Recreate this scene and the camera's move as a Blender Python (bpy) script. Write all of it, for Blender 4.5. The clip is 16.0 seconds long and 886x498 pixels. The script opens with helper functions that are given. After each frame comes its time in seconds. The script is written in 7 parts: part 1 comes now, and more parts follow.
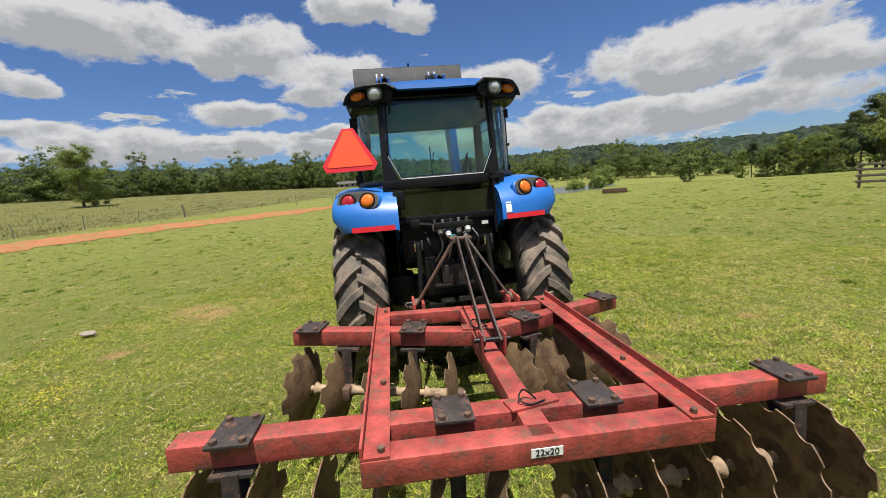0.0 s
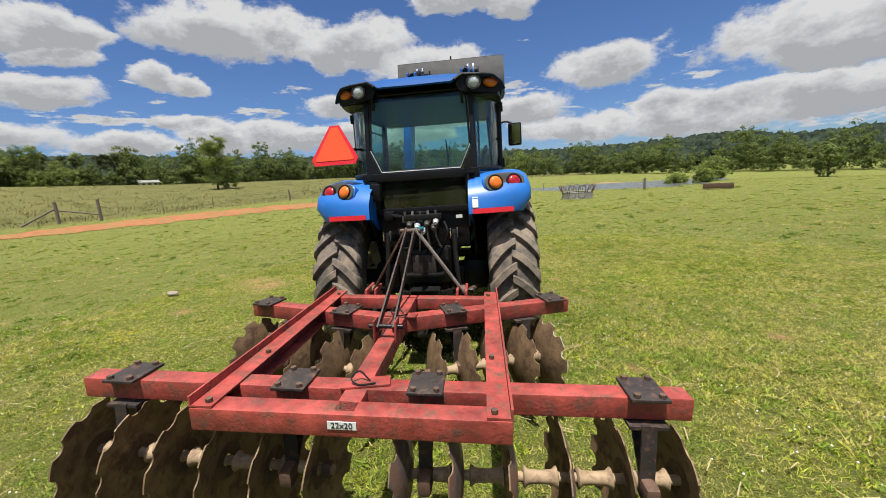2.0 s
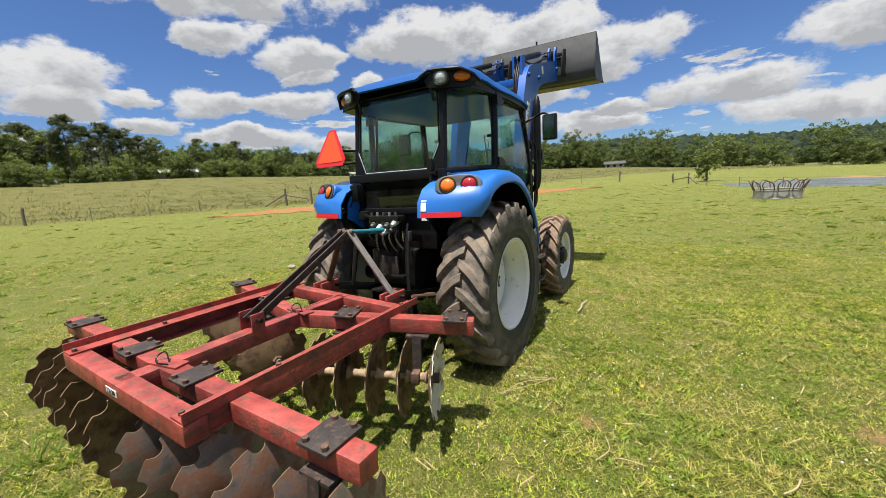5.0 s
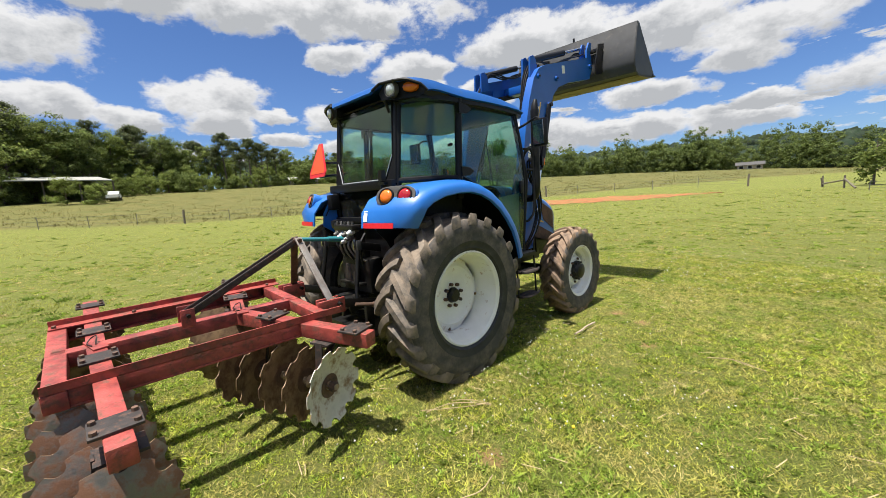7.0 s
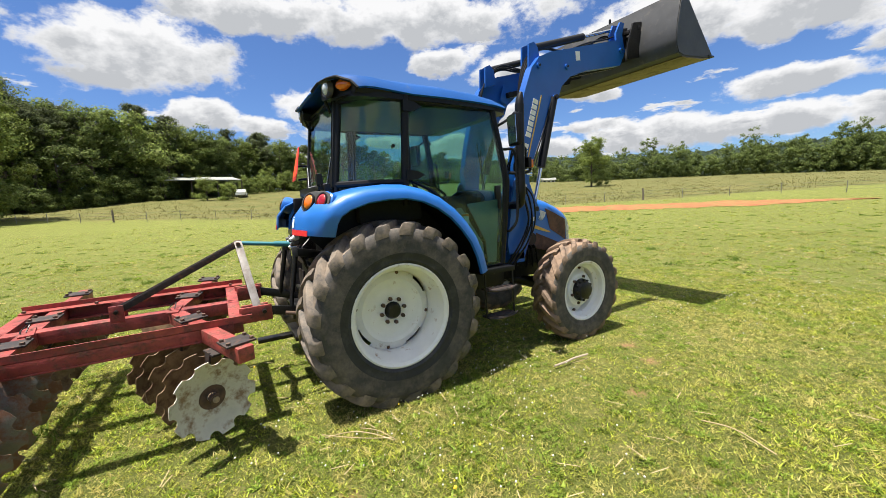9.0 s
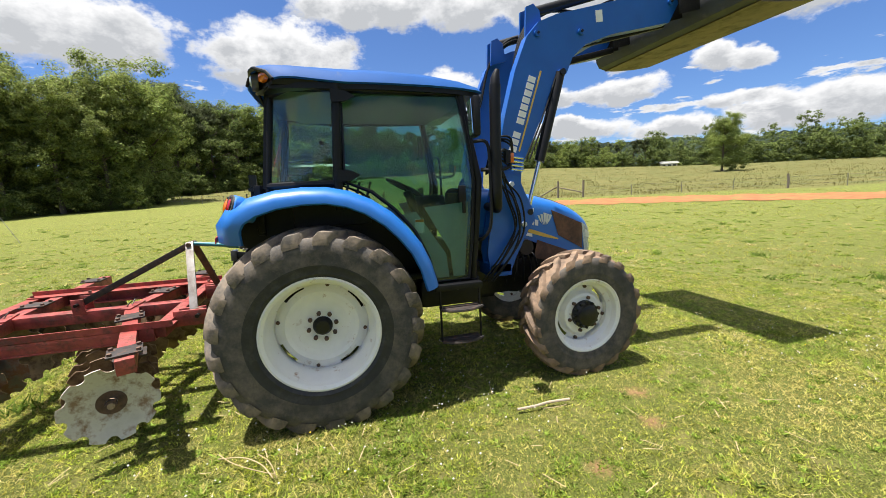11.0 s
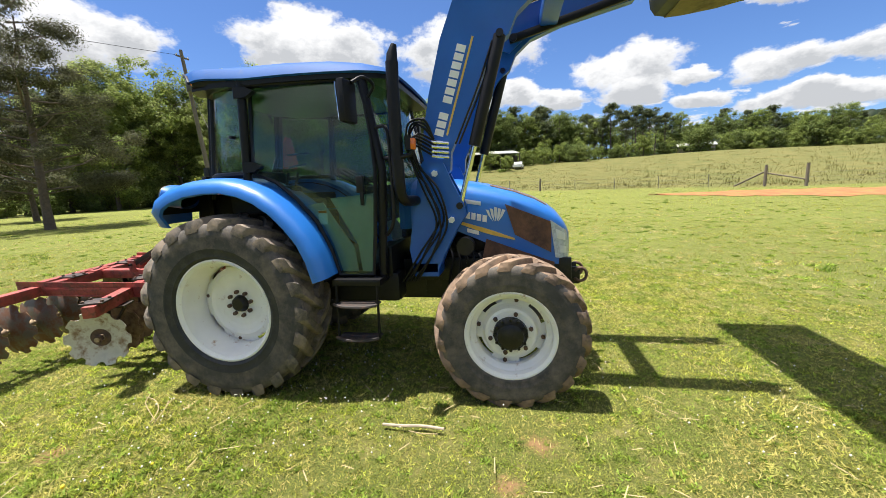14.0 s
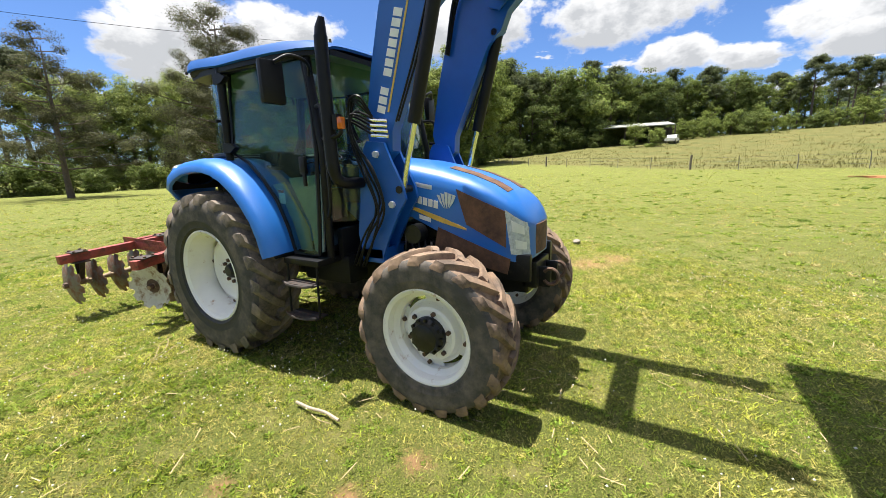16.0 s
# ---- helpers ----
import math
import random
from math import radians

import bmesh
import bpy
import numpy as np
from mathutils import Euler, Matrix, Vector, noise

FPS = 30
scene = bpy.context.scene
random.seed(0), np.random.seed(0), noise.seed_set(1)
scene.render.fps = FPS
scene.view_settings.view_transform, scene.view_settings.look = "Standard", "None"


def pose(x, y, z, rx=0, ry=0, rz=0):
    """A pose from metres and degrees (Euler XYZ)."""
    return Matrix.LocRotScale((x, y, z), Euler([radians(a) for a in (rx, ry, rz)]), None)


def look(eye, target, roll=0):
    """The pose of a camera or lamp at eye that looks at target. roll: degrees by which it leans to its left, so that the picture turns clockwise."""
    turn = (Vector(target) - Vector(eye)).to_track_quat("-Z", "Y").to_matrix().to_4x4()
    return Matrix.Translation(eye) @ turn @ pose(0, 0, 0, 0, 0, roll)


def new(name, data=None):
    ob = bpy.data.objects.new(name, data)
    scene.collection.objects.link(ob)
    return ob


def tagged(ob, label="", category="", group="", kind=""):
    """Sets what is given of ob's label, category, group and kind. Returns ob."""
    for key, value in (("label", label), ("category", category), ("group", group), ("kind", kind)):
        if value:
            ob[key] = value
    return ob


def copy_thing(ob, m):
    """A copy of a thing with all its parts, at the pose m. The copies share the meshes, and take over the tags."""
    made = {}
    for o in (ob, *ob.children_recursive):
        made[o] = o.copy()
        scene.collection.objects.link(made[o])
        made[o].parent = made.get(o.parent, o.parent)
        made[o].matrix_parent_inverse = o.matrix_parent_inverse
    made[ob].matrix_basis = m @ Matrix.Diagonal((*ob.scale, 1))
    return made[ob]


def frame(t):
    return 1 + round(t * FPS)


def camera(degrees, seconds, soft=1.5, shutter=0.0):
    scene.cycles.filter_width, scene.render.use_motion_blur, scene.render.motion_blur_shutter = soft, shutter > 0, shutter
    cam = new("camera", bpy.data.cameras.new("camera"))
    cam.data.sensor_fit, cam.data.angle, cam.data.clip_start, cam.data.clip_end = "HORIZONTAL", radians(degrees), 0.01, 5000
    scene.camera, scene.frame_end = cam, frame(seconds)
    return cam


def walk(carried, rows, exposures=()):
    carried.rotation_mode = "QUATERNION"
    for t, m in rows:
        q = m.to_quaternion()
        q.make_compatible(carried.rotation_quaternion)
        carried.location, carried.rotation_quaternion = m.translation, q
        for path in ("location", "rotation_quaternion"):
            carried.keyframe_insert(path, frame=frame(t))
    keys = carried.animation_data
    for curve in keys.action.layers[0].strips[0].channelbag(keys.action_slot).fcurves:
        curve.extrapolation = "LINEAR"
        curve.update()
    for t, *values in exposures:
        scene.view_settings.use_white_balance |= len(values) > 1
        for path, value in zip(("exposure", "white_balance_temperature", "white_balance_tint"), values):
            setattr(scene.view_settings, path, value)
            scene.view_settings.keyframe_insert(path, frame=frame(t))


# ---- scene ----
cam = camera(98.4, 16.0, soft=0.65)
PATH = [
    (0, (-0.483, -3.854, 1.781), (-0.244, -1.897, 1.44), -4.9),
    (0.5, (-0.264, -4.003, 1.772), (-0.105, -2.041, 1.416), -4.8),
    (1, (-0.039, -3.974, 1.756), (0.008, -2.008, 1.39), -4.7),
    (1.5, (0.219, -3.948, 1.746), (0.143, -1.983, 1.384), -4.3),
    (2, (0.562, -4.001, 1.742), (0.345, -2.045, 1.384), -3.9),
    (2.5, (0.844, -3.926, 1.711), (0.492, -1.988, 1.361), -3.4),
    (3, (1.095, -3.813, 1.719), (0.607, -1.905, 1.374), -3.3),
    (3.5, (1.448, -3.736, 1.722), (0.828, -1.866, 1.377), -3.5),
    (4, (1.734, -3.638, 1.726), (0.98, -1.817, 1.384), -3.6),
    (4.5, (1.995, -3.457, 1.697), (1.1, -1.701, 1.357), -3.7),
    (4.7, (2.108, -3.393, 1.714), (1.157, -1.668, 1.371), -3.6),
    (6.8, (3.144, -2.569, 1.672), (1.75, -1.164, 1.385), -3.7),
    (7, (3.263, -2.45, 1.681), (1.832, -1.083, 1.394), -3.6),
    (7.5, (3.418, -2.176, 1.668), (1.908, -0.897, 1.382), -3.6),
    (8, (3.527, -1.856, 1.663), (1.943, -0.668, 1.381), -3.3),
    (8.5, (3.689, -1.521, 1.651), (2.037, -0.427, 1.379), -3.0),
    (9, (3.771, -1.205, 1.658), (2.056, -0.209, 1.4), -2.8),
    (9.2, (3.756, -1.078, 1.673), (2.021, -0.119, 1.409), -2.6),
    (11.3, (3.794, 0.424, 1.745), (1.867, 0.858, 1.435), -2.5),
    (11.5, (3.798, 0.583, 1.731), (1.86, 0.969, 1.423), -2.5),
    (12, (3.792, 0.95, 1.735), (1.832, 1.218, 1.443), -2.6),
    (12.5, (3.714, 1.29, 1.731), (1.739, 1.421, 1.444), -2.5),
    (13, (3.709, 1.654, 1.727), (1.732, 1.634, 1.428), -2.5),
    (13.5, (3.712, 1.991, 1.707), (1.745, 1.805, 1.398), -2.6),
    (14, (3.599, 2.311, 1.683), (1.662, 1.952, 1.344), -2.5),
    (14.5, (3.477, 2.613, 1.694), (1.579, 2.101, 1.324), -2.4),
    (15, (3.308, 2.996, 1.695), (1.468, 2.319, 1.297), -2.4),
    (15.5, (3.08, 3.305, 1.672), (1.311, 2.468, 1.259), -2.3),
    (16, (2.858, 3.591, 1.67), (1.173, 2.604, 1.238), -2.1),
]
walk(cam, [(t, look(e, g, r)) for t, e, g, r in PATH], exposures=((0, 0.62), (3.5, 0.70), (7, 0.94), (9, 1.09), (12.5, 1.19), (16, 1.31)))
# ---------------------------------------------------------------- world, sun
SUN_DIR = Vector((0.0, 0.245, -1.0)).normalized()
sun_el = math.asin(-SUN_DIR.z)
sun = new("sun", bpy.data.lights.new("sun", "SUN"))
sun.data.energy, sun.data.angle, sun.data.color = 5.0, radians(0.55), (1.0, 0.955, 0.88)
sun.matrix_world = Matrix.Translation((0, -8, 30)) @ SUN_DIR.to_track_quat("-Z", "Y").to_matrix().to_4x4()

# cumulus: azimuth to the left of straight ahead, height, half width, half height (degrees)
CLOUDS_RIGHT = (
    (-51, 9.3, 5.1, 2.4), (-40, 12.5, 10.6, 3.7), (-39, 6.2, 14.6, 2.1), (-28, 4.9, 9.3, 1.9), (-25, 6.7, 5.6, 2.0), (-17, 12.9, 6.9, 2.5),
    (-15, 5.9, 9.8, 1.7), (-5, 9.0, 7.5, 2.0), (-5, 22.0, 2.9, 1.8), (3, 22.4, 6.0, 1.4), (6, 15.2, 6.7, 2.3), (7, 8.1, 2.7, 0.9),
    (8, 12.9, 3.8, 1.8), (9, 5.9, 5.7, 1.0), (14, 18.4, 4.7, 2.8), (18, 10.5, 6.1, 1.5))
CLOUDS_LEFT = (
    (19, 6.8, 8.4, 1.3), (20, 17.5, 4.7, 2.4), (29, 7.1, 10.3, 1.8), (31, 18.9, 11.6, 3.0), (37, 12.4, 2.9, 1.2), (39, 8.6, 3.0, 0.9),
    (41, 13.1, 2.8, 1.3), (44, 6.4, 5.6, 1.1), (48, 14.7, 2.9, 1.1), (49, 17.0, 4.8, 2.1), (51, 11.3, 5.3, 1.5), (55, 7.1, 7.2, 1.2),
    (58, 18.9, 4.3, 1.7), (60, 10.9, 3.9, 1.7), (62, 23.4, 18.5, 2.8), (67, 8.5, 3.0, 1.0), (68, 11.1, 2.5, 0.8), (74, 10.1, 4.2, 1.4))
CLOUDS_BACK = (
    (75, 12.9, 5.9, 3.1), (84, 10.7, 4.5, 1.4), (84, 23.4, 10.1, 2.5), (90, 11.7, 3.6, 1.5), (96, 17.2, 9.0, 4.1), (117, 18.0, 8.4, 3.8),
    (140, 16.7, 6.5, 2.8), (152, 14.8, 7.2, 4.5), (-80, 18, 12, 5), (-120, 20, 14, 6), (-160, 18, 12, 5), (40, 33, 14, 5), (110, 36, 16, 6))



def make_world():
    w = bpy.data.worlds.new("sky")
    scene.world = w
    w.use_nodes = True
    nt = w.node_tree
    nt.nodes.clear()
    N, L = nt.nodes.new, nt.links.new

    def sock(v, s):
        if isinstance(v, (int, float)):
            s.default_value = v
        else:
            L(v, s)

    def m(op, a, b=0.0, c=0.0, clamp=False):
        n = N("ShaderNodeMath")
        n.operation, n.use_clamp = op, clamp
        for v, s in zip((a, b, c), n.inputs):
            sock(v, s)
        return n.outputs[0]

    sky = N("ShaderNodeTexSky")
    sky.sky_type, sky.sun_disc = "NISHITA", False
    sky.sun_elevation, sky.sun_rotation = sun_el, math.atan2(-SUN_DIR.x, -SUN_DIR.y)
    sky.air_density, sky.dust_density, sky.ozone_density = 1.0, 0.4, 2.2
    tc = N("ShaderNodeTexCoord")
    sep = N("ShaderNodeSeparateXYZ")
    L(tc.outputs["Generated"], sep.inputs[0])
    X, Y, Z = sep.outputs
    # ragged edges: the direction is bent by two sizes of noise
    def noise_at(scale, detail, stretch):
        mp = N("ShaderNodeMapping")
        mp.inputs["Scale"].default_value = (1, 1, stretch)
        L(tc.outputs["Generated"], mp.inputs["Vector"])
        n = N("ShaderNodeTexNoise")
        n.inputs["Scale"].default_value, n.inputs["Detail"].default_value, n.inputs["Roughness"].default_value = scale, detail, 0.62
        L(mp.outputs[0], n.inputs["Vector"])
        return n
    big = noise_at(5.0, 7, 2.0)
    fine = noise_at(12.0, 8, 1.6)
    az = m("MULTIPLY", m("ARCTAN2", m("MULTIPLY", X, -1.0), Y), 180 / math.pi)
    el = m("MULTIPLY", m("ARCSINE", Z), 180 / math.pi)
    sb = N("ShaderNodeSeparateColor")
    L(big.outputs["Color"], sb.inputs[0])
    azw = m("ADD", az, m("MULTIPLY", m("SUBTRACT", sb.outputs[0], 0.5), 9.0))
    elw = m("ADD", el, m("MULTIPLY", m("SUBTRACT", sb.outputs[1], 0.5), 4.5))
    total = num = den = None
    for a, e, wa, we in CLOUDS_RIGHT + CLOUDS_LEFT + CLOUDS_BACK:
        da = m("MULTIPLY", m("SUBTRACT", azw, float(a)), 1.0 / wa)
        de = m("MULTIPLY", m("SUBTRACT", elw, float(e)), 1.0 / we)
        q = m("SUBTRACT", 1.38, m("MULTIPLY_ADD", da, da, m("MULTIPLY", de, de)))
        total = q if total is None else m("MAXIMUM", total, q)
        pos = m("MAXIMUM", q, 0.0)
        num = m("MULTIPLY", pos, de) if num is None else m("MULTIPLY_ADD", pos, de, num)
        den = pos if den is None else m("ADD", den, pos)
    # thin ragged layer towards the horizon
    flat = noise_at(7.0, 6, 5.0)
    band = m("SUBTRACT", m("MULTIPLY", m("SUBTRACT", flat.outputs[0], 0.51), 9.0), m("MULTIPLY", m("ABSOLUTE", m("SUBTRACT", el, 7.0)), 0.16))
    total = m("MAXIMUM", total, band)
    # the cloud field goes on overhead
    over = noise_at(2.2, 5, 1.0)
    high = m("SUBTRACT", m("MULTIPLY", m("SUBTRACT", over.outputs[0], 0.40), 8.0), m("MAXIMUM", m("MULTIPLY", m("SUBTRACT", 42.0, el), 0.4), 0.0))
    total = m("MAXIMUM", total, m("MINIMUM", high, 1.2))
    dens = m("ADD", m("MULTIPLY", total, 1.15), m("MULTIPLY", m("SUBTRACT", fine.outputs[0], 0.47), 4.2))
    ramp = N("ShaderNodeMapRange")
    ramp.interpolation_type = "SMOOTHSTEP"
    ramp.inputs["From Min"].default_value, ramp.inputs["From Max"].default_value = -0.05, 0.85
    L(dens, ramp.inputs["Value"])
    # thick parts are greyer below
    thick = N("ShaderNodeMapRange")
    thick.inputs["From Min"].default_value, thick.inputs["From Max"].default_value = 0.05, 1.25
    under = m("DIVIDE", num, m("ADD", den, 0.05))
    L(m("ADD", m("SUBTRACT", m("MULTIPLY", dens, 0.55), m("MULTIPLY", under, 1.1)), m("MULTIPLY", m("SUBTRACT", fine.outputs[0], 0.5), 2.6)), thick.inputs["Value"])
    tone = N("ShaderNodeMix")
    tone.data_type = "RGBA"
    # thin cloud round the sun is brighter
    sd = N("ShaderNodeVectorMath")
    sd.operation = "DOT_PRODUCT"
    L(tc.outputs["Generated"], sd.inputs[0])
    sd.inputs[1].default_value = (-SUN_DIR.x, -SUN_DIR.y, -SUN_DIR.z)
    halo = N("ShaderNodeMapRange")
    halo.inputs["From Min"].default_value, halo.inputs["From Max"].default_value = 0.55, 1.0
    halo.inputs["To Min"].default_value, halo.inputs["To Max"].default_value = 1.0, 1.8
    L(sd.outputs["Value"], halo.inputs["Value"])
    tone.inputs["A"].default_value, tone.inputs["B"].default_value = (5.3, 5.3, 5.35, 1), (3.05, 3.15, 3.3, 1)
    L(thick.outputs[0], tone.inputs["Factor"])
    mix = N("ShaderNodeMix")
    mix.data_type = "RGBA"
    L(ramp.outputs[0], mix.inputs["Factor"])
    deep = N("ShaderNodeVectorMath")
    deep.operation = "MULTIPLY"
    deep.inputs[1].default_value = (0.42, 0.55, 0.78)
    L(sky.outputs[0], deep.inputs[0])
    L(deep.outputs[0], mix.inputs["A"])
    lit = N("ShaderNodeVectorMath")
    lit.operation = "SCALE"
    L(tone.outputs["Result"], lit.inputs[0])
    L(halo.outputs[0], lit.inputs["Scale"])
    L(lit.outputs[0], mix.inputs["B"])
    bg = N("ShaderNodeBackground")
    bg.inputs["Strength"].default_value = 0.085
    L(mix.outputs["Result"], bg.inputs["Color"])
    out = N("ShaderNodeOutputWorld")
    L(bg.outputs[0], out.inputs[0])


make_world()


# ---------------------------------------------------------------- materials
def material(name, col, rough=0.5, metal=0.0, var=0.2, scale=12.0, bump=0.0, bump_scale=60.0, stain=None, stain_scale=4.0,
             stain_at=(0.55, 0.7), coat=0.0, trans=0.0, alpha=1.0, spec=0.5, island=0.0):
    """A surface with variation at two scales; stain: a second colour that lies in ragged patches."""
    mt = bpy.data.materials.new(name)
    mt.use_nodes = True
    nt = mt.node_tree
    N, L = nt.nodes.new, nt.links.new
    b = nt.nodes["Principled BSDF"]
    geo = N("ShaderNodeNewGeometry")
    n1 = N("ShaderNodeTexNoise")
    n1.inputs["Scale"].default_value, n1.inputs["Detail"].default_value, n1.inputs["Roughness"].default_value = scale, 6, 0.6
    L(geo.outputs["Position"], n1.inputs["Vector"])
    mr = N("ShaderNodeMapRange")
    mr.inputs["From Min"].default_value, mr.inputs["From Max"].default_value = 0.25, 0.75
    mr.inputs["To Min"].default_value, mr.inputs["To Max"].default_value = 1 - var, 1 + var
    L(n1.outputs[0], mr.inputs["Value"])
    mul = N("ShaderNodeVectorMath")
    mul.operation = "SCALE"
    mul.inputs[0].default_value = col
    L(mr.outputs[0], mul.inputs["Scale"])
    colour = mul.outputs[0]
    if island:
        hsv = N("ShaderNodeHueSaturation")
        r = N("ShaderNodeMapRange")
        r.inputs["To Min"].default_value, r.inputs["To Max"].default_value = 1 - island, 1 + island
        L(geo.outputs["Random Per Island"], r.inputs["Value"])
        L(r.outputs[0], hsv.inputs["Value"])
        h = N("ShaderNodeMapRange")
        h.inputs["To Min"].default_value, h.inputs["To Max"].default_value = 0.485, 0.515
        wn = N("ShaderNodeTexWhiteNoise")
        wn.noise_dimensions = "1D"
        L(geo.outputs["Random Per Island"], wn.inputs["W"])
        L(wn.outputs["Value"], h.inputs["Value"])
        L(h.outputs[0], hsv.inputs["Hue"])
        L(colour, hsv.inputs["Color"])
        colour = hsv.outputs[0]
    rough_sock = None
    if stain:
        n2 = N("ShaderNodeTexNoise")
        n2.inputs["Scale"].default_value, n2.inputs["Detail"].default_value, n2.inputs["Roughness"].default_value = stain_scale, 8, 0.7
        L(geo.outputs["Position"], n2.inputs["Vector"])
        s = N("ShaderNodeMapRange")
        s.inputs["From Min"].default_value, s.inputs["From Max"].default_value = stain_at
        L(n2.outputs[0], s.inputs["Value"])
        mx = N("ShaderNodeMix")
        mx.data_type = "RGBA"
        L(s.outputs[0], mx.inputs["Factor"])
        L(colour, mx.inputs["A"])
        mx.inputs["B"].default_value = (*stain, 1)
        colour = mx.outputs["Result"]
        rr = N("ShaderNodeMapRange")
        rr.inputs["To Min"].default_value, rr.inputs["To Max"].default_value = rough, max(rough, 0.8)
        L(s.outputs[0], rr.inputs["Value"])
        rough_sock = rr.outputs[0]
        if metal:
            me = N("ShaderNodeMapRange")
            me.inputs["To Min"].default_value, me.inputs["To Max"].default_value = metal, 0.0
            L(s.outputs[0], me.inputs["Value"])
            L(me.outputs[0], b.inputs["Metallic"])
    L(colour, b.inputs["Base Color"])
    if rough_sock is None:
        rr = N("ShaderNodeMapRange")
        rr.inputs["To Min"].default_value, rr.inputs["To Max"].default_value = max(rough - 0.07, 0.02), min(rough + 0.07, 1)
        L(n1.outputs[0], rr.inputs["Value"])
        rough_sock = rr.outputs[0]
    L(rough_sock, b.inputs["Roughness"])
    if not (stain and metal):
        b.inputs["Metallic"].default_value = metal
    b.inputs["Coat Weight"].default_value = coat
    b.inputs["Coat Roughness"].default_value = 0.08
    b.inputs["Specular IOR Level"].default_value = spec
    b.inputs["Transmission Weight"].default_value = trans
    b.inputs["Alpha"].default_value = alpha
    if bump:
        n3 = N("ShaderNodeTexNoise")
        n3.inputs["Scale"].default_value, n3.inputs["Detail"].default_value = bump_scale, 4
        L(geo.outputs["Position"], n3.inputs["Vector"])
        bp = N("ShaderNodeBump")
        bp.inputs["Strength"].default_value, bp.inputs["Distance"].default_value = bump, 0.004
        L(n3.outputs[0], bp.inputs["Height"])
        L(bp.outputs[0], b.inputs["Normal"])
    return mt


def glass(name, tint, amount):
    """Tinted pane: mostly clear, with a true mirror gloss on top."""
    mt = bpy.data.materials.new(name)
    mt.use_nodes = True
    nt = mt.node_tree
    nt.nodes.clear()
    N, L = nt.nodes.new, nt.links.new
    tr, gl, mx, fr, out = (N("ShaderNodeBsdfTransparent"), N("ShaderNodeBsdfGlossy"), N("ShaderNodeMixShader"), N("ShaderNodeLayerWeight"),
                           N("ShaderNodeOutputMaterial"))
    tr.inputs["Color"].default_value = (*tint, 1)
    gl.inputs["Roughness"].default_value = 0.015
    fr.inputs["Blend"].default_value = 0.5
    ad = N("ShaderNodeMath")
    ad.operation = "MULTIPLY_ADD"
    ad.inputs[1].default_value, ad.inputs[2].default_value = 0.6, amount
    pw = N("ShaderNodeMath")
    pw.operation = "POWER"
    pw.inputs[1].default_value = 4.0
    L(fr.outputs["Facing"], pw.inputs[0])
    L(pw.outputs[0], ad.inputs[0])
    L(ad.outputs[0], mx.inputs[0])
    L(tr.outputs[0], mx.inputs[1])
    L(gl.outputs[0], mx.inputs[2])
    # dust film
    df, geo, nz, mr, mx2 = N("ShaderNodeBsdfDiffuse"), N("ShaderNodeNewGeometry"), N("ShaderNodeTexNoise"), N("ShaderNodeMapRange"), N("ShaderNodeMixShader")
    mp = N("ShaderNodeMapping")
    mp.inputs["Scale"].default_value = (9, 9, 1.6)
    L(geo.outputs["Position"], mp.inputs["Vector"])
    L(mp.outputs[0], nz.inputs["Vector"])
    nz.inputs["Scale"].default_value, nz.inputs["Detail"].default_value = 1.0, 5
    mr.inputs["From Min"].default_value, mr.inputs["From Max"].default_value = 0.4, 0.8
    mr.inputs["To Min"].default_value, mr.inputs["To Max"].default_value = 0.006, 0.045
    L(nz.outputs[0], mr.inputs["Value"])
    df.inputs["Color"].default_value = (0.42, 0.42, 0.36, 1)
    L(mr.outputs[0], mx2.inputs[0])
    L(mx.outputs[0], mx2.inputs[1])
    L(df.outputs[0], mx2.inputs[2])
    L(mx2.outputs[0], out.inputs[0])
    return mt


BLUE = material("blue_paint", (0.014, 0.13, 0.45), 0.4, 0, 0.10, 3.0, 0.02, 300, stain=(0.09, 0.10, 0.13), stain_scale=9, stain_at=(0.64, 0.9), coat=0.25)
# darker copy of the blue paint: offsets how bright the roof top catches light
DARKENED_BLUE = material("darkened_blue_roof_plastic", (0.009, 0.07, 0.25), 0.6, 0, 0.12, 3.0, 0.03, 200, stain=(0.10, 0.12, 0.16), stain_scale=7, stain_at=(0.6, 0.9), spec=0.15)
LOADER_BLUE = material("loader_blue_paint", (0.007, 0.092, 0.38), 0.4, 0, 0.12, 4.0, 0.03, 200, stain=(0.08, 0.075, 0.08), stain_scale=14, stain_at=(0.68, 0.88), coat=0.15)
BLACK = material("black_plastic", (0.007, 0.007, 0.008), 0.42, 0, 0.25, 20, 0.1, 250, stain=(0.026, 0.023, 0.019), stain_scale=6, stain_at=(0.62, 0.9), spec=0.25)
IRON = material("dark_greasy_iron", (0.010, 0.0095, 0.009), 0.38, 0.1, 0.4, 25, 0.35, 90, stain=(0.05, 0.036, 0.026), stain_scale=14, stain_at=(0.57, 0.78), spec=0.4)
RUBBER = material("tyre_rubber", (0.050, 0.046, 0.042), 0.75, 0, 0.4, 9, 0.35, 90, stain=(0.15, 0.122, 0.095), stain_scale=7, stain_at=(0.44, 0.70))
RUBBER_BLACK = material("clean_black_rubber", (0.017, 0.017, 0.018), 0.6, 0, 0.3, 14, 0.2, 90, stain=(0.06, 0.055, 0.048), stain_scale=9, stain_at=(0.5, 0.75))
RUBBER_DIRT = material("clay_caked_tread_rubber", (0.12, 0.085, 0.062), 0.85, 0, 0.4, 14, 0.6, 50, stain=(0.25, 0.165, 0.105), stain_scale=7, stain_at=(0.4, 0.62))
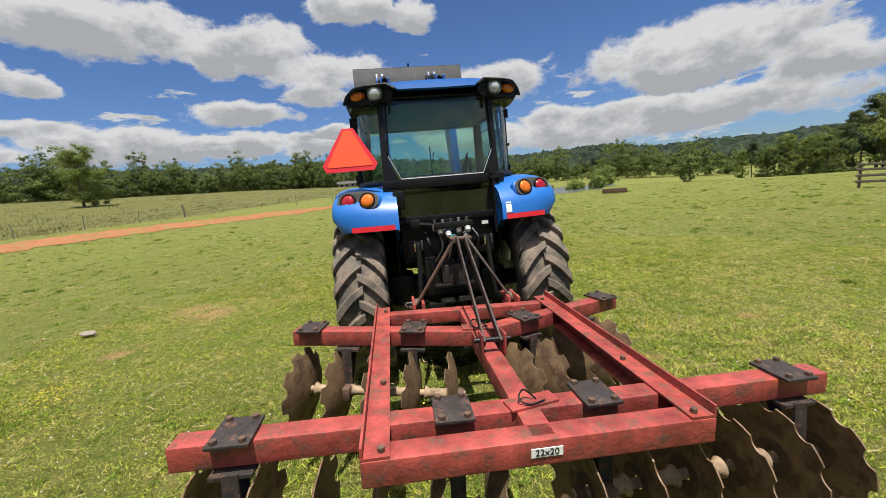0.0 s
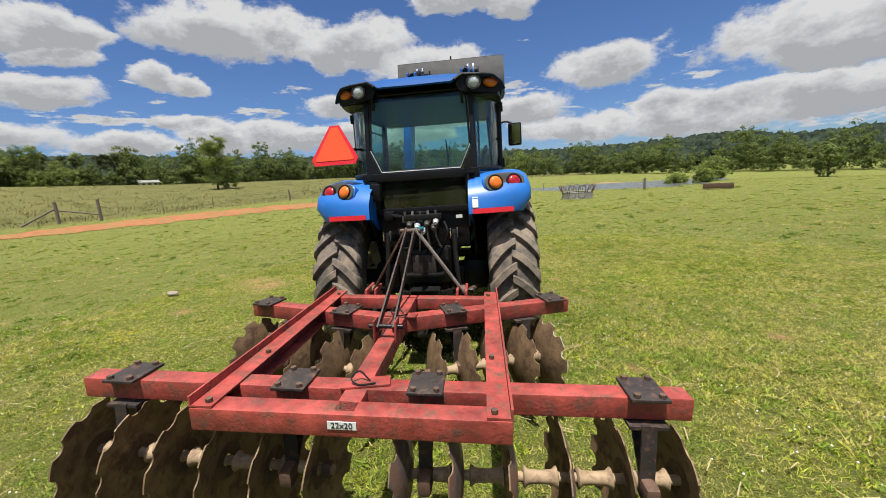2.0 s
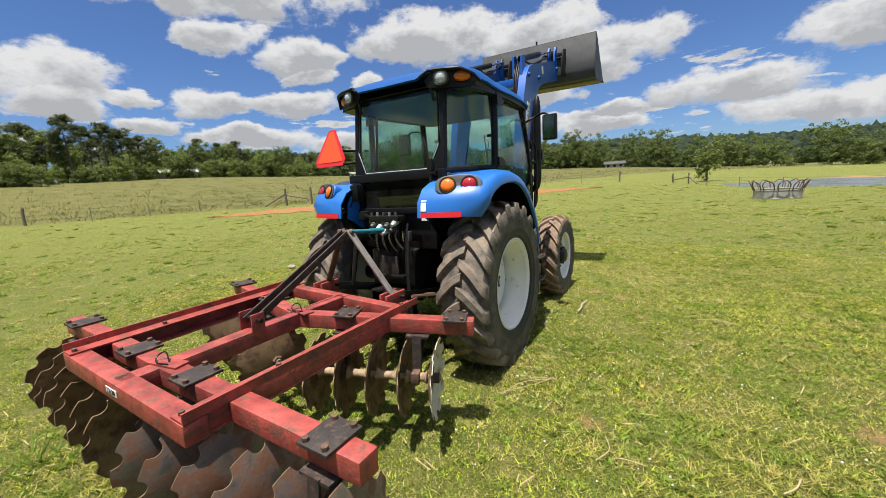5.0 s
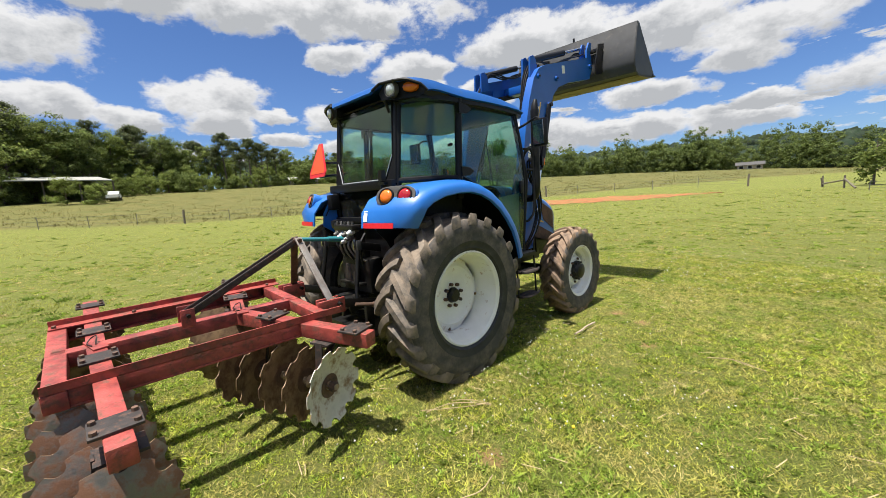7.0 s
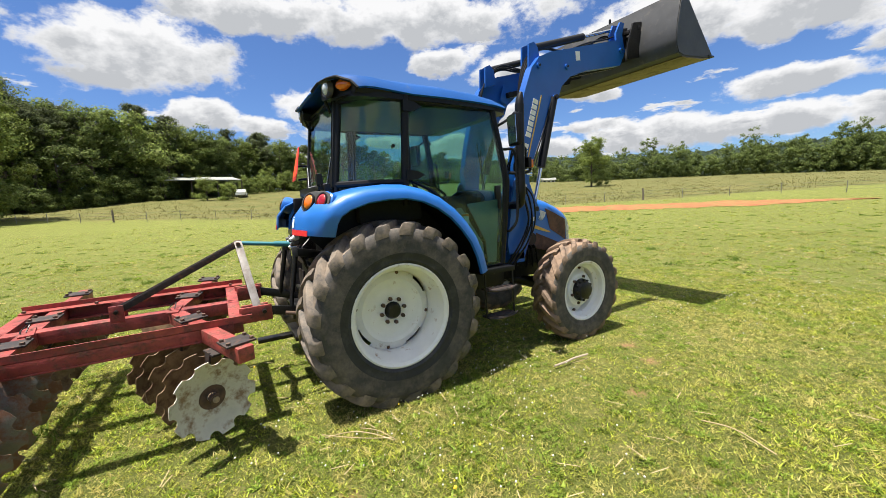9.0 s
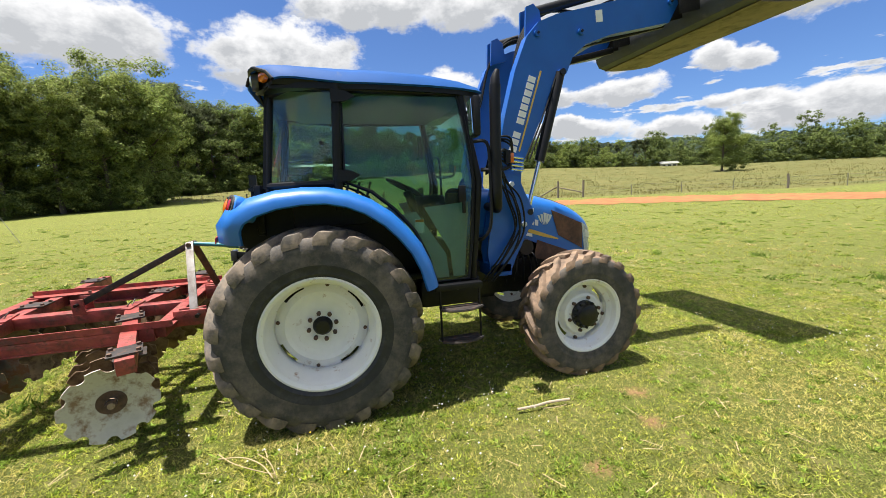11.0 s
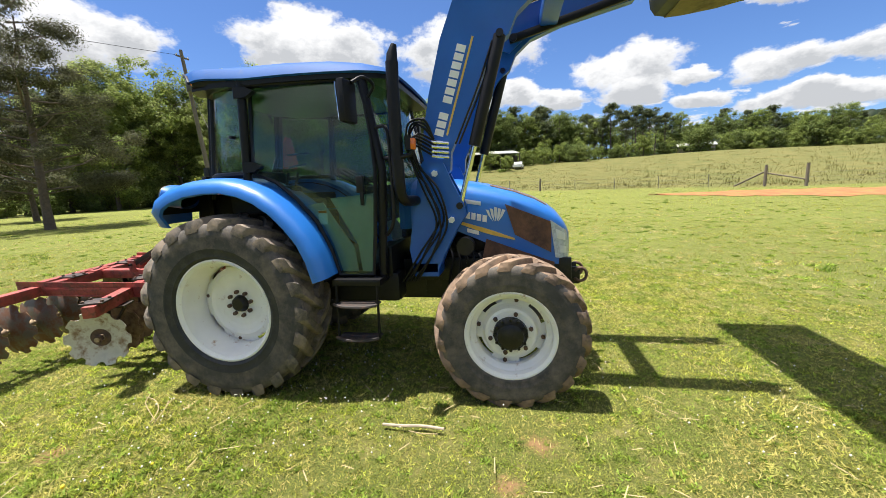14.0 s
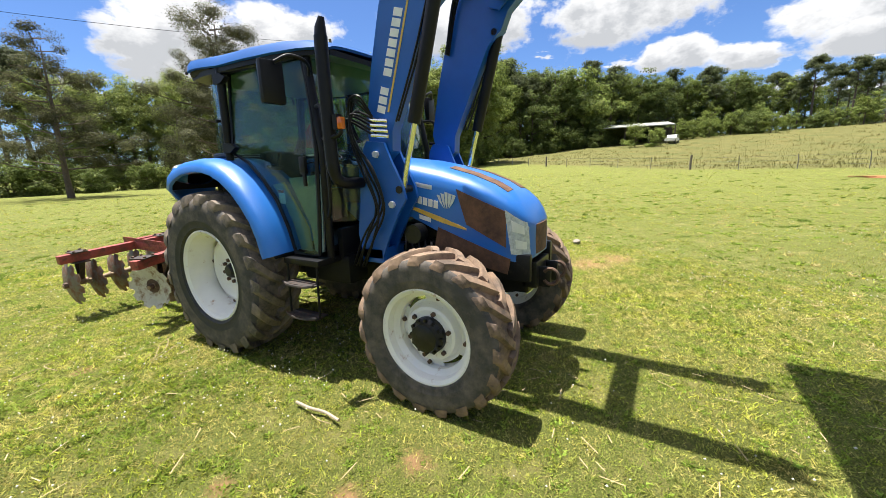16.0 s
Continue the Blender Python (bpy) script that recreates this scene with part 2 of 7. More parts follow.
RUBBER_TREAD = material("dusty_tread_rubber", (0.085, 0.073, 0.06), 0.75, 0, 0.35, 12, 0.5, 60, stain=(0.23, 0.175, 0.125), stain_scale=6, stain_at=(0.42, 0.66))
WHITE = material("white_wheel_paint", (0.80, 0.78, 0.73), 0.42, 0, 0.06, 6, 0.04, 150, stain=(0.36, 0.20, 0.10), stain_scale=11, stain_at=(0.60, 0.74))
RED = material("faded_red_paint", (0.285, 0.050, 0.040), 0.48, 0, 0.6, 9, 0.7, 60, stain=(0.13, 0.052, 0.034), stain_scale=15, stain_at=(0.50, 0.64))
RUST = material("rusty_steel", (0.13, 0.075, 0.05), 0.7, 0.25, 0.35, 16, 0.4, 130, stain=(0.055, 0.035, 0.025), stain_scale=18, stain_at=(0.45, 0.65))
SPOOL = material("clay_dusted_spool_iron", (0.32, 0.23, 0.14), 0.75, 0, 0.3, 20, 0.4, 90, stain=(0.14, 0.08, 0.05), stain_scale=18, stain_at=(0.5, 0.68))
DISC = material("soil_stained_disc_steel", (0.19, 0.122, 0.066), 0.6, 0.1, 0.4, 9, 0.4, 90, stain=(0.085, 0.046, 0.026), stain_scale=11, stain_at=(0.47, 0.62))
DISC_BRIGHT = material("worn_bright_disc_steel", (0.56, 0.53, 0.46), 0.45, 0.08, 0.2, 9, 0.2, 120, stain=(0.24, 0.155, 0.09), stain_scale=9, stain_at=(0.47, 0.62))
DISC_GREY = material("polished_disc_steel", (0.20, 0.185, 0.17), 0.38, 0.55, 0.4, 10, 0.3, 80, stain=(0.17, 0.08, 0.045), stain_scale=10, stain_at=(0.42, 0.56))
PLATE = material("dark_clamp_plate", (0.04, 0.033, 0.03), 0.6, 0.3, 0.35, 22, 0.3, 150, stain=(0.15, 0.07, 0.042), stain_scale=24, stain_at=(0.52, 0.7))
CHROME = material("chrome_rod", (0.72, 0.72, 0.70), 0.12, 1.0, 0.06, 10)
BUCKET = material("grey_bucket_steel", (0.06, 0.06, 0.062), 0.55, 0.2, 0.25, 5, 0.1, 120, stain=(0.14, 0.12, 0.10), stain_scale=7, stain_at=(0.56, 0.8))
BUCKET_BASE = material("scoured_bucket_base", (0.17, 0.125, 0.06), 0.55, 0.3, 0.3, 4, 0.2, 90, stain=(0.06, 0.045, 0.03), stain_scale=5, stain_at=(0.5, 0.7))
ORANGE = material("fluorescent_orange", (0.90, 0.085, 0.022), 0.45, 0, 0.06, 8)
REFLEX = material("red_reflective_edge", (0.62, 0.02, 0.03), 0.4, 0, 0.1, 30)
LENS_RED = material("red_lamp_lens", (0.30, 0.008, 0.012), 0.12, 0, 0.15, 40, coat=0.5)
LENS_AMBER = material("amber_lamp_lens", (0.62, 0.14, 0.01), 0.12, 0, 0.15, 40, coat=0.5)
LENS_CLEAR = material("clear_lamp_lens", (0.44, 0.48, 0.50), 0.1, 0.0, 0.35, 40, coat=0.8)
GREY = material("grey_lamp_surround", (0.07, 0.066, 0.06), 0.5, 0, 0.15, 20)
MESH_BROWN = material("mud_caked_grille", (0.14, 0.065, 0.032), 0.75, 0, 0.35, 10, 0.5, 160, stain=(0.06, 0.03, 0.018), stain_scale=9, stain_at=(0.42, 0.66))
SILVER = material("silver_decal", (0.62, 0.64, 0.66), 0.35, 0.3, 0.1, 20)
GOLD = material("yellow_decal_stripe", (0.62, 0.40, 0.07), 0.4, 0, 0.12, 20)
PAPER = material("white_sticker", (0.75, 0.75, 0.72), 0.5, 0, 0.08, 20)
TEAL = material("teal_painted_link", (0.02, 0.16, 0.19), 0.45, 0, 0.2, 15, stain=(0.08, 0.06, 0.05), stain_scale=14, stain_at=(0.6, 0.8))
DOOR_TRIM = material("pale_grey_door_trim", (0.33, 0.37, 0.36), 0.7, 0, 0.15, 14, 0.2, 120)
SEAT = material("dark_seat_cloth", (0.03, 0.032, 0.036), 0.85, 0, 0.2, 30)
MIRROR = material("mirror_face", (0.8, 0.82, 0.82), 0.02, 1.0, 0.0, 5)
GLASS = glass("green_tinted_glass", (0.78, 0.91, 0.86), 0.045)
DOOR_GLASS = glass("deep_green_door_glass", (0.58, 0.76, 0.71), 0.036)
DARK_GLASS = glass("dark_lower_glass", (0.22, 0.28, 0.25), 0.05)
WORN_STEEL = material("worn_grey_steel", (0.27, 0.25, 0.23), 0.5, 0.4, 0.25, 12, 0.2, 90, stain=(0.12, 0.08, 0.06), stain_scale=9, stain_at=(0.5, 0.7))
BARK = material("bark", (0.11, 0.085, 0.065), 0.9, 0, 0.35, 8, 0.8, 30)
POST = material("weathered_post_wood", (0.15, 0.125, 0.10), 0.9, 0, 0.3, 14, 0.5, 60)
WIRE = material("galvanised_wire", (0.22, 0.21, 0.20), 0.5, 0.6, 0.2, 20)


def leaf_material(name, col, var=0.35, isl=0.5):
    mt = material(name, col, 0.55, 0, var, 0.35, island=isl, spec=0.12)
    nt = mt.node_tree
    b = nt.nodes["Principled BSDF"]
    src = b.inputs["Base Color"].links[0].from_socket
    tl, mx = nt.nodes.new("ShaderNodeBsdfTranslucent"), nt.nodes.new("ShaderNodeMixShader")
    nt.links.new(src, tl.inputs["Color"])
    mx.inputs[0].default_value = 0.5
    nt.links.new(b.outputs[0], mx.inputs[1])
    nt.links.new(tl.outputs[0], mx.inputs[2])
    nt.links.new(mx.outputs[0], nt.nodes["Material Output"].inputs[0])
    return mt


LEAF = leaf_material("broadleaf_foliage", (0.135, 0.172, 0.05))
LEAF_DARK = leaf_material("pine_foliage", (0.105, 0.125, 0.055))
LEAF_CEDAR = leaf_material("cedar_foliage", (0.078, 0.080, 0.038))
LEAF_NEAR = leaf_material("near_wood_foliage", (0.225, 0.265, 0.075))
LEAF_LIGHT = leaf_material("young_tree_foliage", (0.19, 0.235, 0.06))
WOODS = leaf_material("far_woods_foliage", (0.040, 0.060, 0.036))
GRASS_BLADE = leaf_material("grass_blades", (0.385, 0.43, 0.052), 0.3, 0.8)


def mottle(mt, straw, dark, shade):
    """Straw-coloured and deep green patches, a hand to a stride across, over the blades. The fine dark speckle is shade
    between tufts, put into the colour.
    """
    nt = mt.node_tree
    N, L = nt.nodes.new, nt.links.new
    b = nt.nodes["Principled BSDF"]
    src = b.inputs["Base Color"].links[0].from_socket
    geo = N("ShaderNodeNewGeometry")
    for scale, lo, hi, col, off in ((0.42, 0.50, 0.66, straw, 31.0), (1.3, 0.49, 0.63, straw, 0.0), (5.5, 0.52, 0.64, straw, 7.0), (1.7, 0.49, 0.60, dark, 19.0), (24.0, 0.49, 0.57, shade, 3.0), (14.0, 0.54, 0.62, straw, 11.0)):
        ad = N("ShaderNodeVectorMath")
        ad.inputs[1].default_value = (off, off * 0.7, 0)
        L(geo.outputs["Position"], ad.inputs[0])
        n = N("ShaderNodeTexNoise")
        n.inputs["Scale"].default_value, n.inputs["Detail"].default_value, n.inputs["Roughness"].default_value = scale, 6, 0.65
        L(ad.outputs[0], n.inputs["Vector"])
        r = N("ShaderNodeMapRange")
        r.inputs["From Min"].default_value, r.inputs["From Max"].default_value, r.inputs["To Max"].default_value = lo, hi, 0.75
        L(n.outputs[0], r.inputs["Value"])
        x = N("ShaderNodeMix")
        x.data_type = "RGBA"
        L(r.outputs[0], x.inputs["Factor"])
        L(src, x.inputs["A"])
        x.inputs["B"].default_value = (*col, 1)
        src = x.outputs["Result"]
    L(src, b.inputs["Base Color"])
    for n in nt.nodes:
        if n.type == "BSDF_TRANSLUCENT":
            L(src, n.inputs["Color"])


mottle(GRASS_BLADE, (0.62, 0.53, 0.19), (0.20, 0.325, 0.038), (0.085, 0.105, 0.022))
DRY_BLADE = leaf_material("dry_grass_blades", (0.50, 0.43, 0.18), 0.3)
CLOVER_LEAF = leaf_material("clover_leaves", (0.215, 0.29, 0.045), 0.35, 0.7)
WEED_BLADE = leaf_material("weed_tuft_leaves", (0.13, 0.20, 0.03), 0.3)
HAY_BLADE = leaf_material("tall_seeding_grass", (0.19, 0.17, 0.06), 0.4)


# ---------------------------------------------------------------- mesh helpers
def part(name, bm, mat, parent=None, label="", smooth=True, angle=38):
    me = bpy.data.meshes.new(name)
    bmesh.ops.recalc_face_normals(bm, faces=bm.faces)
    bm.to_mesh(me)
    bm.free()
    me.materials.append(mat)
    if smooth:
        me.polygons.foreach_set("use_smooth", [True] * len(me.polygons))
        me.set_sharp_from_angle(angle=radians(angle))
    ob = new(name, me)
    if parent:
        ob.parent = parent
    if label:
        tagged(ob, label)
    return ob


def clone(ob, name, parent, m):
    c = new(name, ob.data)
    c.parent = parent
    c.matrix_basis = m
    for k in ("label", "category", "group", "kind"):
        if k in ob:
            c[k] = ob[k]
    return c


def thing(name, m, label, category, group="", kind=""):
    e = new(name)
    e.empty_display_size = 0.2
    e.matrix_basis = m
    return tagged(e, label, category, group, kind)


def bevelled(bm, w, angle=25, seg=2):
    es = [e for e in bm.edges if len(e.link_faces) == 2 and e.calc_face_angle(0) > radians(angle)]
    bmesh.ops.bevel(bm, geom=es, offset=w, segments=seg, profile=0.6, affect="EDGES", clamp_overlap=True)
    return bm


def box(bm, c, s, m=None):
    r = bmesh.ops.create_cube(bm, size=1.0)
    bmesh.ops.scale(bm, vec=s, verts=r["verts"])
    if m is not None:
        bmesh.ops.transform(bm, matrix=m, verts=r["verts"])
    bmesh.ops.translate(bm, vec=c, verts=r["verts"])
    return bm


def boxes(items, bevel=0.0):
    bm = bmesh.new()
    for it in items:
        box(bm, *it)
    return bevelled(bm, bevel) if bevel else bm


def beam(bm, a, b, w, h, up=(0, 0, 1)):
    """A bar of section w x h from a to b."""
    a, b = Vector(a), Vector(b)
    d = (b - a)
    y = d.normalized()
    x = y.cross(Vector(up)).normalized()
    z = x.cross(y)
    m = Matrix((x, y, z)).transposed()
    return box(bm, (a + b) / 2, (w, d.length, h), m.to_4x4())


def prism(bm, pts, a, b, axis="x"):
    """A polygon drawn in the plane across an axis, thickened from a to b along it. x: pts are (y, z); y: (x, z); z: (x, y)."""
    def at(p, v):
        return {"x": (v, p[0], p[1]), "y": (p[0], v, p[1]), "z": (p[0], p[1], v)}[axis]
    lo, hi = [bm.verts.new(at(p, a)) for p in pts], [bm.verts.new(at(p, b)) for p in pts]
    n = len(pts)
    bm.faces.new(lo)
    bm.faces.new(hi[::-1])
    for i in range(n):
        bm.faces.new((lo[i], lo[(i + 1) % n], hi[(i + 1) % n], hi[i]))
    return bm


def tube(bm, pts, r, seg=10, caps=True):
    pts = [Vector(p) for p in pts]
    rs = r if isinstance(r, (list, tuple)) else [r] * len(pts)
    rings = []
    ref = None
    for i, p in enumerate(pts):
        d = (pts[min(i + 1, len(pts) - 1)] - pts[max(i - 1, 0)]).normalized()
        if ref is None:
            ref = d.orthogonal().normalized()
        ref = (ref - d * ref.dot(d)).normalized()
        s = d.cross(ref)
        rings.append([bm.verts.new(p + (ref * math.cos(t) + s * math.sin(t)) * rs[i]) for t in (2 * math.pi * k / seg for k in range(seg))])
    for a, b in zip(rings, rings[1:]):
        for k in range(seg):
            bm.faces.new((a[k], a[(k + 1) % seg], b[(k + 1) % seg], b[k]))
    if caps:
        bm.faces.new(rings[0][::-1])
        bm.faces.new(rings[-1])
    return bm


def curve_pts(ctrl, n=6):
    """Catmull-Rom points through the control points."""
    P = [Vector(p) for p in ctrl]
    P = [2 * P[0] - P[1]] + P + [2 * P[-1] - P[-2]]
    out = []
    for i in range(1, len(P) - 2):
        for k in range(n):
            t = k / n
            a, b, c, d = P[i - 1:i + 3]
            out.append(0.5 * ((2 * b) + (c - a) * t + (2 * a - 5 * b + 4 * c - d) * t * t + (3 * b - a - 3 * c + d) * t ** 3))
    return out + [P[-2]]


def lathe(bm, prof, seg=48, close=False):
    """Turns (radius, x) points about the x axis."""
    rings = []
    for r, x in prof:
        rings.append([bm.verts.new((x, r * math.cos(t), r * math.sin(t))) for t in (2 * math.pi * k / seg for k in range(seg))] if r > 1e-5
                     else [bm.verts.new((x, 0, 0))])
    pairs = list(zip(rings, rings[1:])) + ([(rings[-1], rings[0])] if close else [])
    for a, b in pairs:
        for k in range(seg):
            j = (k + 1) % seg
            if len(a) == 1 and len(b) > 1:
                bm.faces.new((a[0], b[k], b[j]))
            elif len(b) == 1 and len(a) > 1:
                bm.faces.new((a[k], a[j], b[0]))
            elif len(a) > 1:
                bm.faces.new((a[k], a[j], b[j], b[k]))
    return bm


def grid(rows, thick=0.0):
    """A sheet through rows of points, thickened inwards along its normals when thick is given."""
    bm = bmesh.new()
    V = [[bm.verts.new(p) for p in r] for r in rows]
    for a, b in zip(V, V[1:]):
        for k in range(len(a) - 1):
            bm.faces.new((a[k], a[k + 1], b[k + 1], b[k]))
    if thick:
        bmesh.ops.recalc_face_normals(bm, faces=bm.faces)
        bmesh.ops.solidify(bm, geom=bm.faces[:], thickness=thick)
    return bm


def smooth01(v, a, b):
    t = max(0.0, min(1.0, (v - a) / (b - a)))
    return t * t * (3 - 2 * t)


def raw(name, verts, faces, mat, parent=None, smooth=False):
    """One mesh from arrays; faces: one array (n, k)."""
    me = bpy.data.meshes.new(name)
    nv, nf, k = len(verts), len(faces), faces.shape[1]
    me.vertices.add(nv)
    me.loops.add(nf * k)
    me.polygons.add(nf)
    me.vertices.foreach_set("co", np.ascontiguousarray(verts, dtype=np.float32).ravel())
    me.loops.foreach_set("vertex_index", np.ascontiguousarray(faces, dtype=np.int32).ravel())
    me.polygons.foreach_set("loop_start", np.arange(0, nf * k, k, dtype=np.int32))
    me.polygons.foreach_set("loop_total", np.full(nf, k, dtype=np.int32))
    if smooth:
        me.polygons.foreach_set("use_smooth", np.ones(nf, dtype=bool))
    me.update(calc_edges=True)
    me.materials.append(mat)
    ob = new(name, me)
    if parent:
        ob.parent = parent
    return ob


# ---------------------------------------------------------------- ground
# height of the land 150 m out, by azimuth to the left of straight ahead
FAR_AZ = [-180, -140, -100, -75, -50, -25, -8, 5, 20, 40, 63, 85, 97, 112, 130, 160, 180]
FAR_Z = [-1.0, -1.5, -2.0, -3.0, -4.6, -2.0, 0.5, 3.0, 4.6, 5.6, 7.8, 7.5, 7.2, 5.0, 0.8, -1.5, -1.0]


# bare clay patches in the near grass: x, y, radius
CLAY_SPOTS = ((-3.53, 2.59, 0.46), (-4.09, 1.17, 0.2), (3.40, -0.16, 0.15), (1.70, 2.27, 0.10), (1.33, 2.46, 0.12), (-4.04, 2.95, 0.4), (1.98, 1.62, 0.09), (1.8, -0.75, 0.12), (17.5, 50.2, 2.2))


def land(x, y):
    """Height of the ground, for numbers or arrays."""
    r = np.hypot(x, y)
    az = np.degrees(np.arctan2(-x, y))
    far = np.interp(az, FAR_AZ, FAR_Z)
    t = np.clip((r - 25) / 123, 0, 1)
    roll = 0.05 * np.sin(x * 0.23 + 1) * np.cos(y * 0.19) * np.clip((r - 8) / 12, 0, 1)
    pond = 1.1 * np.clip((1.3 - ((x - 14.2) / 8.2) ** 2 - ((y - 39.5) / 7.8) ** 2) / 0.45, 0, 1)
    return far * t * t * (3 - 2 * t) + roll - pond


def ground_sheet():
    radii = np.concatenate([[0.0], np.linspace(0.4, 12, 30), np.geomspace(12.8, 4200, 70)])
    naz = 144
    a = np.linspace(0, 2 * np.pi, naz, endpoint=False)
    vx = np.concatenate([[0.0], (radii[1:, None] * np.cos(a)).ravel()])
    vy = np.concatenate([[0.0], (radii[1:, None] * np.sin(a)).ravel()])
    v = np.stack([vx, vy, land(vx, vy)], 1)
    idx = 1 + np.arange((len(radii) - 1) * naz).reshape(-1, naz)
    q = np.stack([idx[:-1], np.roll(idx[:-1], -1, 1), np.roll(idx[1:], -1, 1), idx[1:]], -1).reshape(-1, 4)
    inner = np.stack([np.zeros(naz, int), idx[0], np.roll(idx[0], -1), np.roll(idx[0], -1)], 1)
    me = bpy.data.meshes.new("ground")
    me.from_pydata(v.tolist(), [], [tuple(f) for f in q.tolist()] + [tuple(f[:3]) for f in inner.tolist()])
    me.polygons.foreach_set("use_smooth", [True] * len(me.polygons))
    return tagged(new("ground", me), "short green pasture grass with dry and bare clay patches", "ground", kind="structure")


def ground_material():
    mt = bpy.data.materials.new("pasture")
    mt.use_nodes = True
    nt = mt.node_tree
    N, L = nt.nodes.new, nt.links.new
    b = nt.nodes["Principled BSDF"]
    geo = N("ShaderNodeNewGeometry")

    def nz(scale, detail=6, rough=0.6):
        n = N("ShaderNodeTexNoise")
        n.inputs["Scale"].default_value, n.inputs["Detail"].default_value, n.inputs["Roughness"].default_value = scale, detail, rough
        L(geo.outputs["Position"], n.inputs["Vector"])
        return n.outputs[0]

    def rng(s, lo, hi):
        r = N("ShaderNodeMapRange")
        r.inputs["From Min"].default_value, r.inputs["From Max"].default_value = lo, hi
        L(s, r.inputs["Value"])
        return r.outputs[0]

    def mixc(f, A, B):
        x = N("ShaderNodeMix")
        x.data_type = "RGBA"
        L(f, x.inputs["Factor"])
        for s, v in (("A", A), ("B", B)):
            if isinstance(v, tuple):
                x.inputs[s].default_value = (*v, 1)
            else:
                L(v, x.inputs[s])
        return x.outputs["Result"]

    # dark speckle: soil and thatch, with the shade of grass gaps coloured in
    c = mixc(rng(nz(95, 4, 0.7), 0.42, 0.60), (0.05, 0.056, 0.016), (0.265, 0.285, 0.062))
    c = mixc(rng(nz(28, 6, 0.75), 0.47, 0.60), c, (0.10, 0.118, 0.026))
    c = mixc(rng(nz(0.55, 5), 0.50, 0.85), c, (0.14, 0.17, 0.035))
    c = mixc(rng(nz(2.4, 8, 0.78), 0.52, 0.72), c, (0.265, 0.225, 0.09))
    clay_n = nz(20.0, 8, 0.85)
    for sx, sy, sr in CLAY_SPOTS:
        vd = N("ShaderNodeVectorMath")
        vd.operation = "DISTANCE"
        L(geo.outputs["Position"], vd.inputs[0])
        vd.inputs[1].default_value = (sx, sy, 0)
        rag = N("ShaderNodeMath")
        rag.operation = "MULTIPLY_ADD"
        L(clay_n, rag.inputs[0])
        rag.inputs[1].default_value = sr * 5.0
        L(vd.outputs["Value"], rag.inputs[2])
        c = mixc(rng(rag.outputs[0], sr * 3.5, sr * 2.6), c, (0.31, 0.185, 0.09))
    # beyond the fence the grass stands tall and goes to seed
    sep = N("ShaderNodeSeparateXYZ")
    L(geo.outputs["Position"], sep.inputs[0])

    def mth(op, a, bb):
        n = N("ShaderNodeMath")
        n.operation = op
        for v, s in zip((a, bb), n.inputs):
            if isinstance(v, (int, float)):
                s.default_value = v
            else:
                L(v, s)
        return n.outputs[0]
    d = mth("ADD", mth("MULTIPLY", sep.outputs[0], -0.78), mth("MULTIPLY", sep.outputs[1], 0.62))
    d = mth("SUBTRACT", d, mth("MULTIPLY", mth("MAXIMUM", mth("SUBTRACT", sep.outputs[1], 5.0), 0.0), 0.22))
    field = rng(mth("ADD", d, mth("MULTIPLY", nz(0.2, 3), 4.0)), 36.5, 38.5)
    tall = mixc(rng(nz(0.35, 7, 0.7), 0.35, 0.65), (0.085, 0.095, 0.028), (0.145, 0.128, 0.046))
    c = mixc(field, c, tall)
    L(c, b.inputs["Base Color"])
    b.inputs["Roughness"].default_value = 0.95
    b.inputs["Specular IOR Level"].default_value = 0.15
    bp = N("ShaderNodeBump")
    bp.inputs["Strength"].default_value, bp.inputs["Distance"].default_value = 0.9, 0.03
    L(nz(80, 5, 0.8), bp.inputs["Height"])
    L(bp.outputs[0], b.inputs["Normal"])
    return mt


ground = ground_sheet()
ground.data.materials.append(ground_material())


# ---------------------------------------------------------------- tractor
tractor = thing("tractor", Matrix(), "blue four-wheel-drive farm tractor with glazed cab and raised front loader", "tractor")


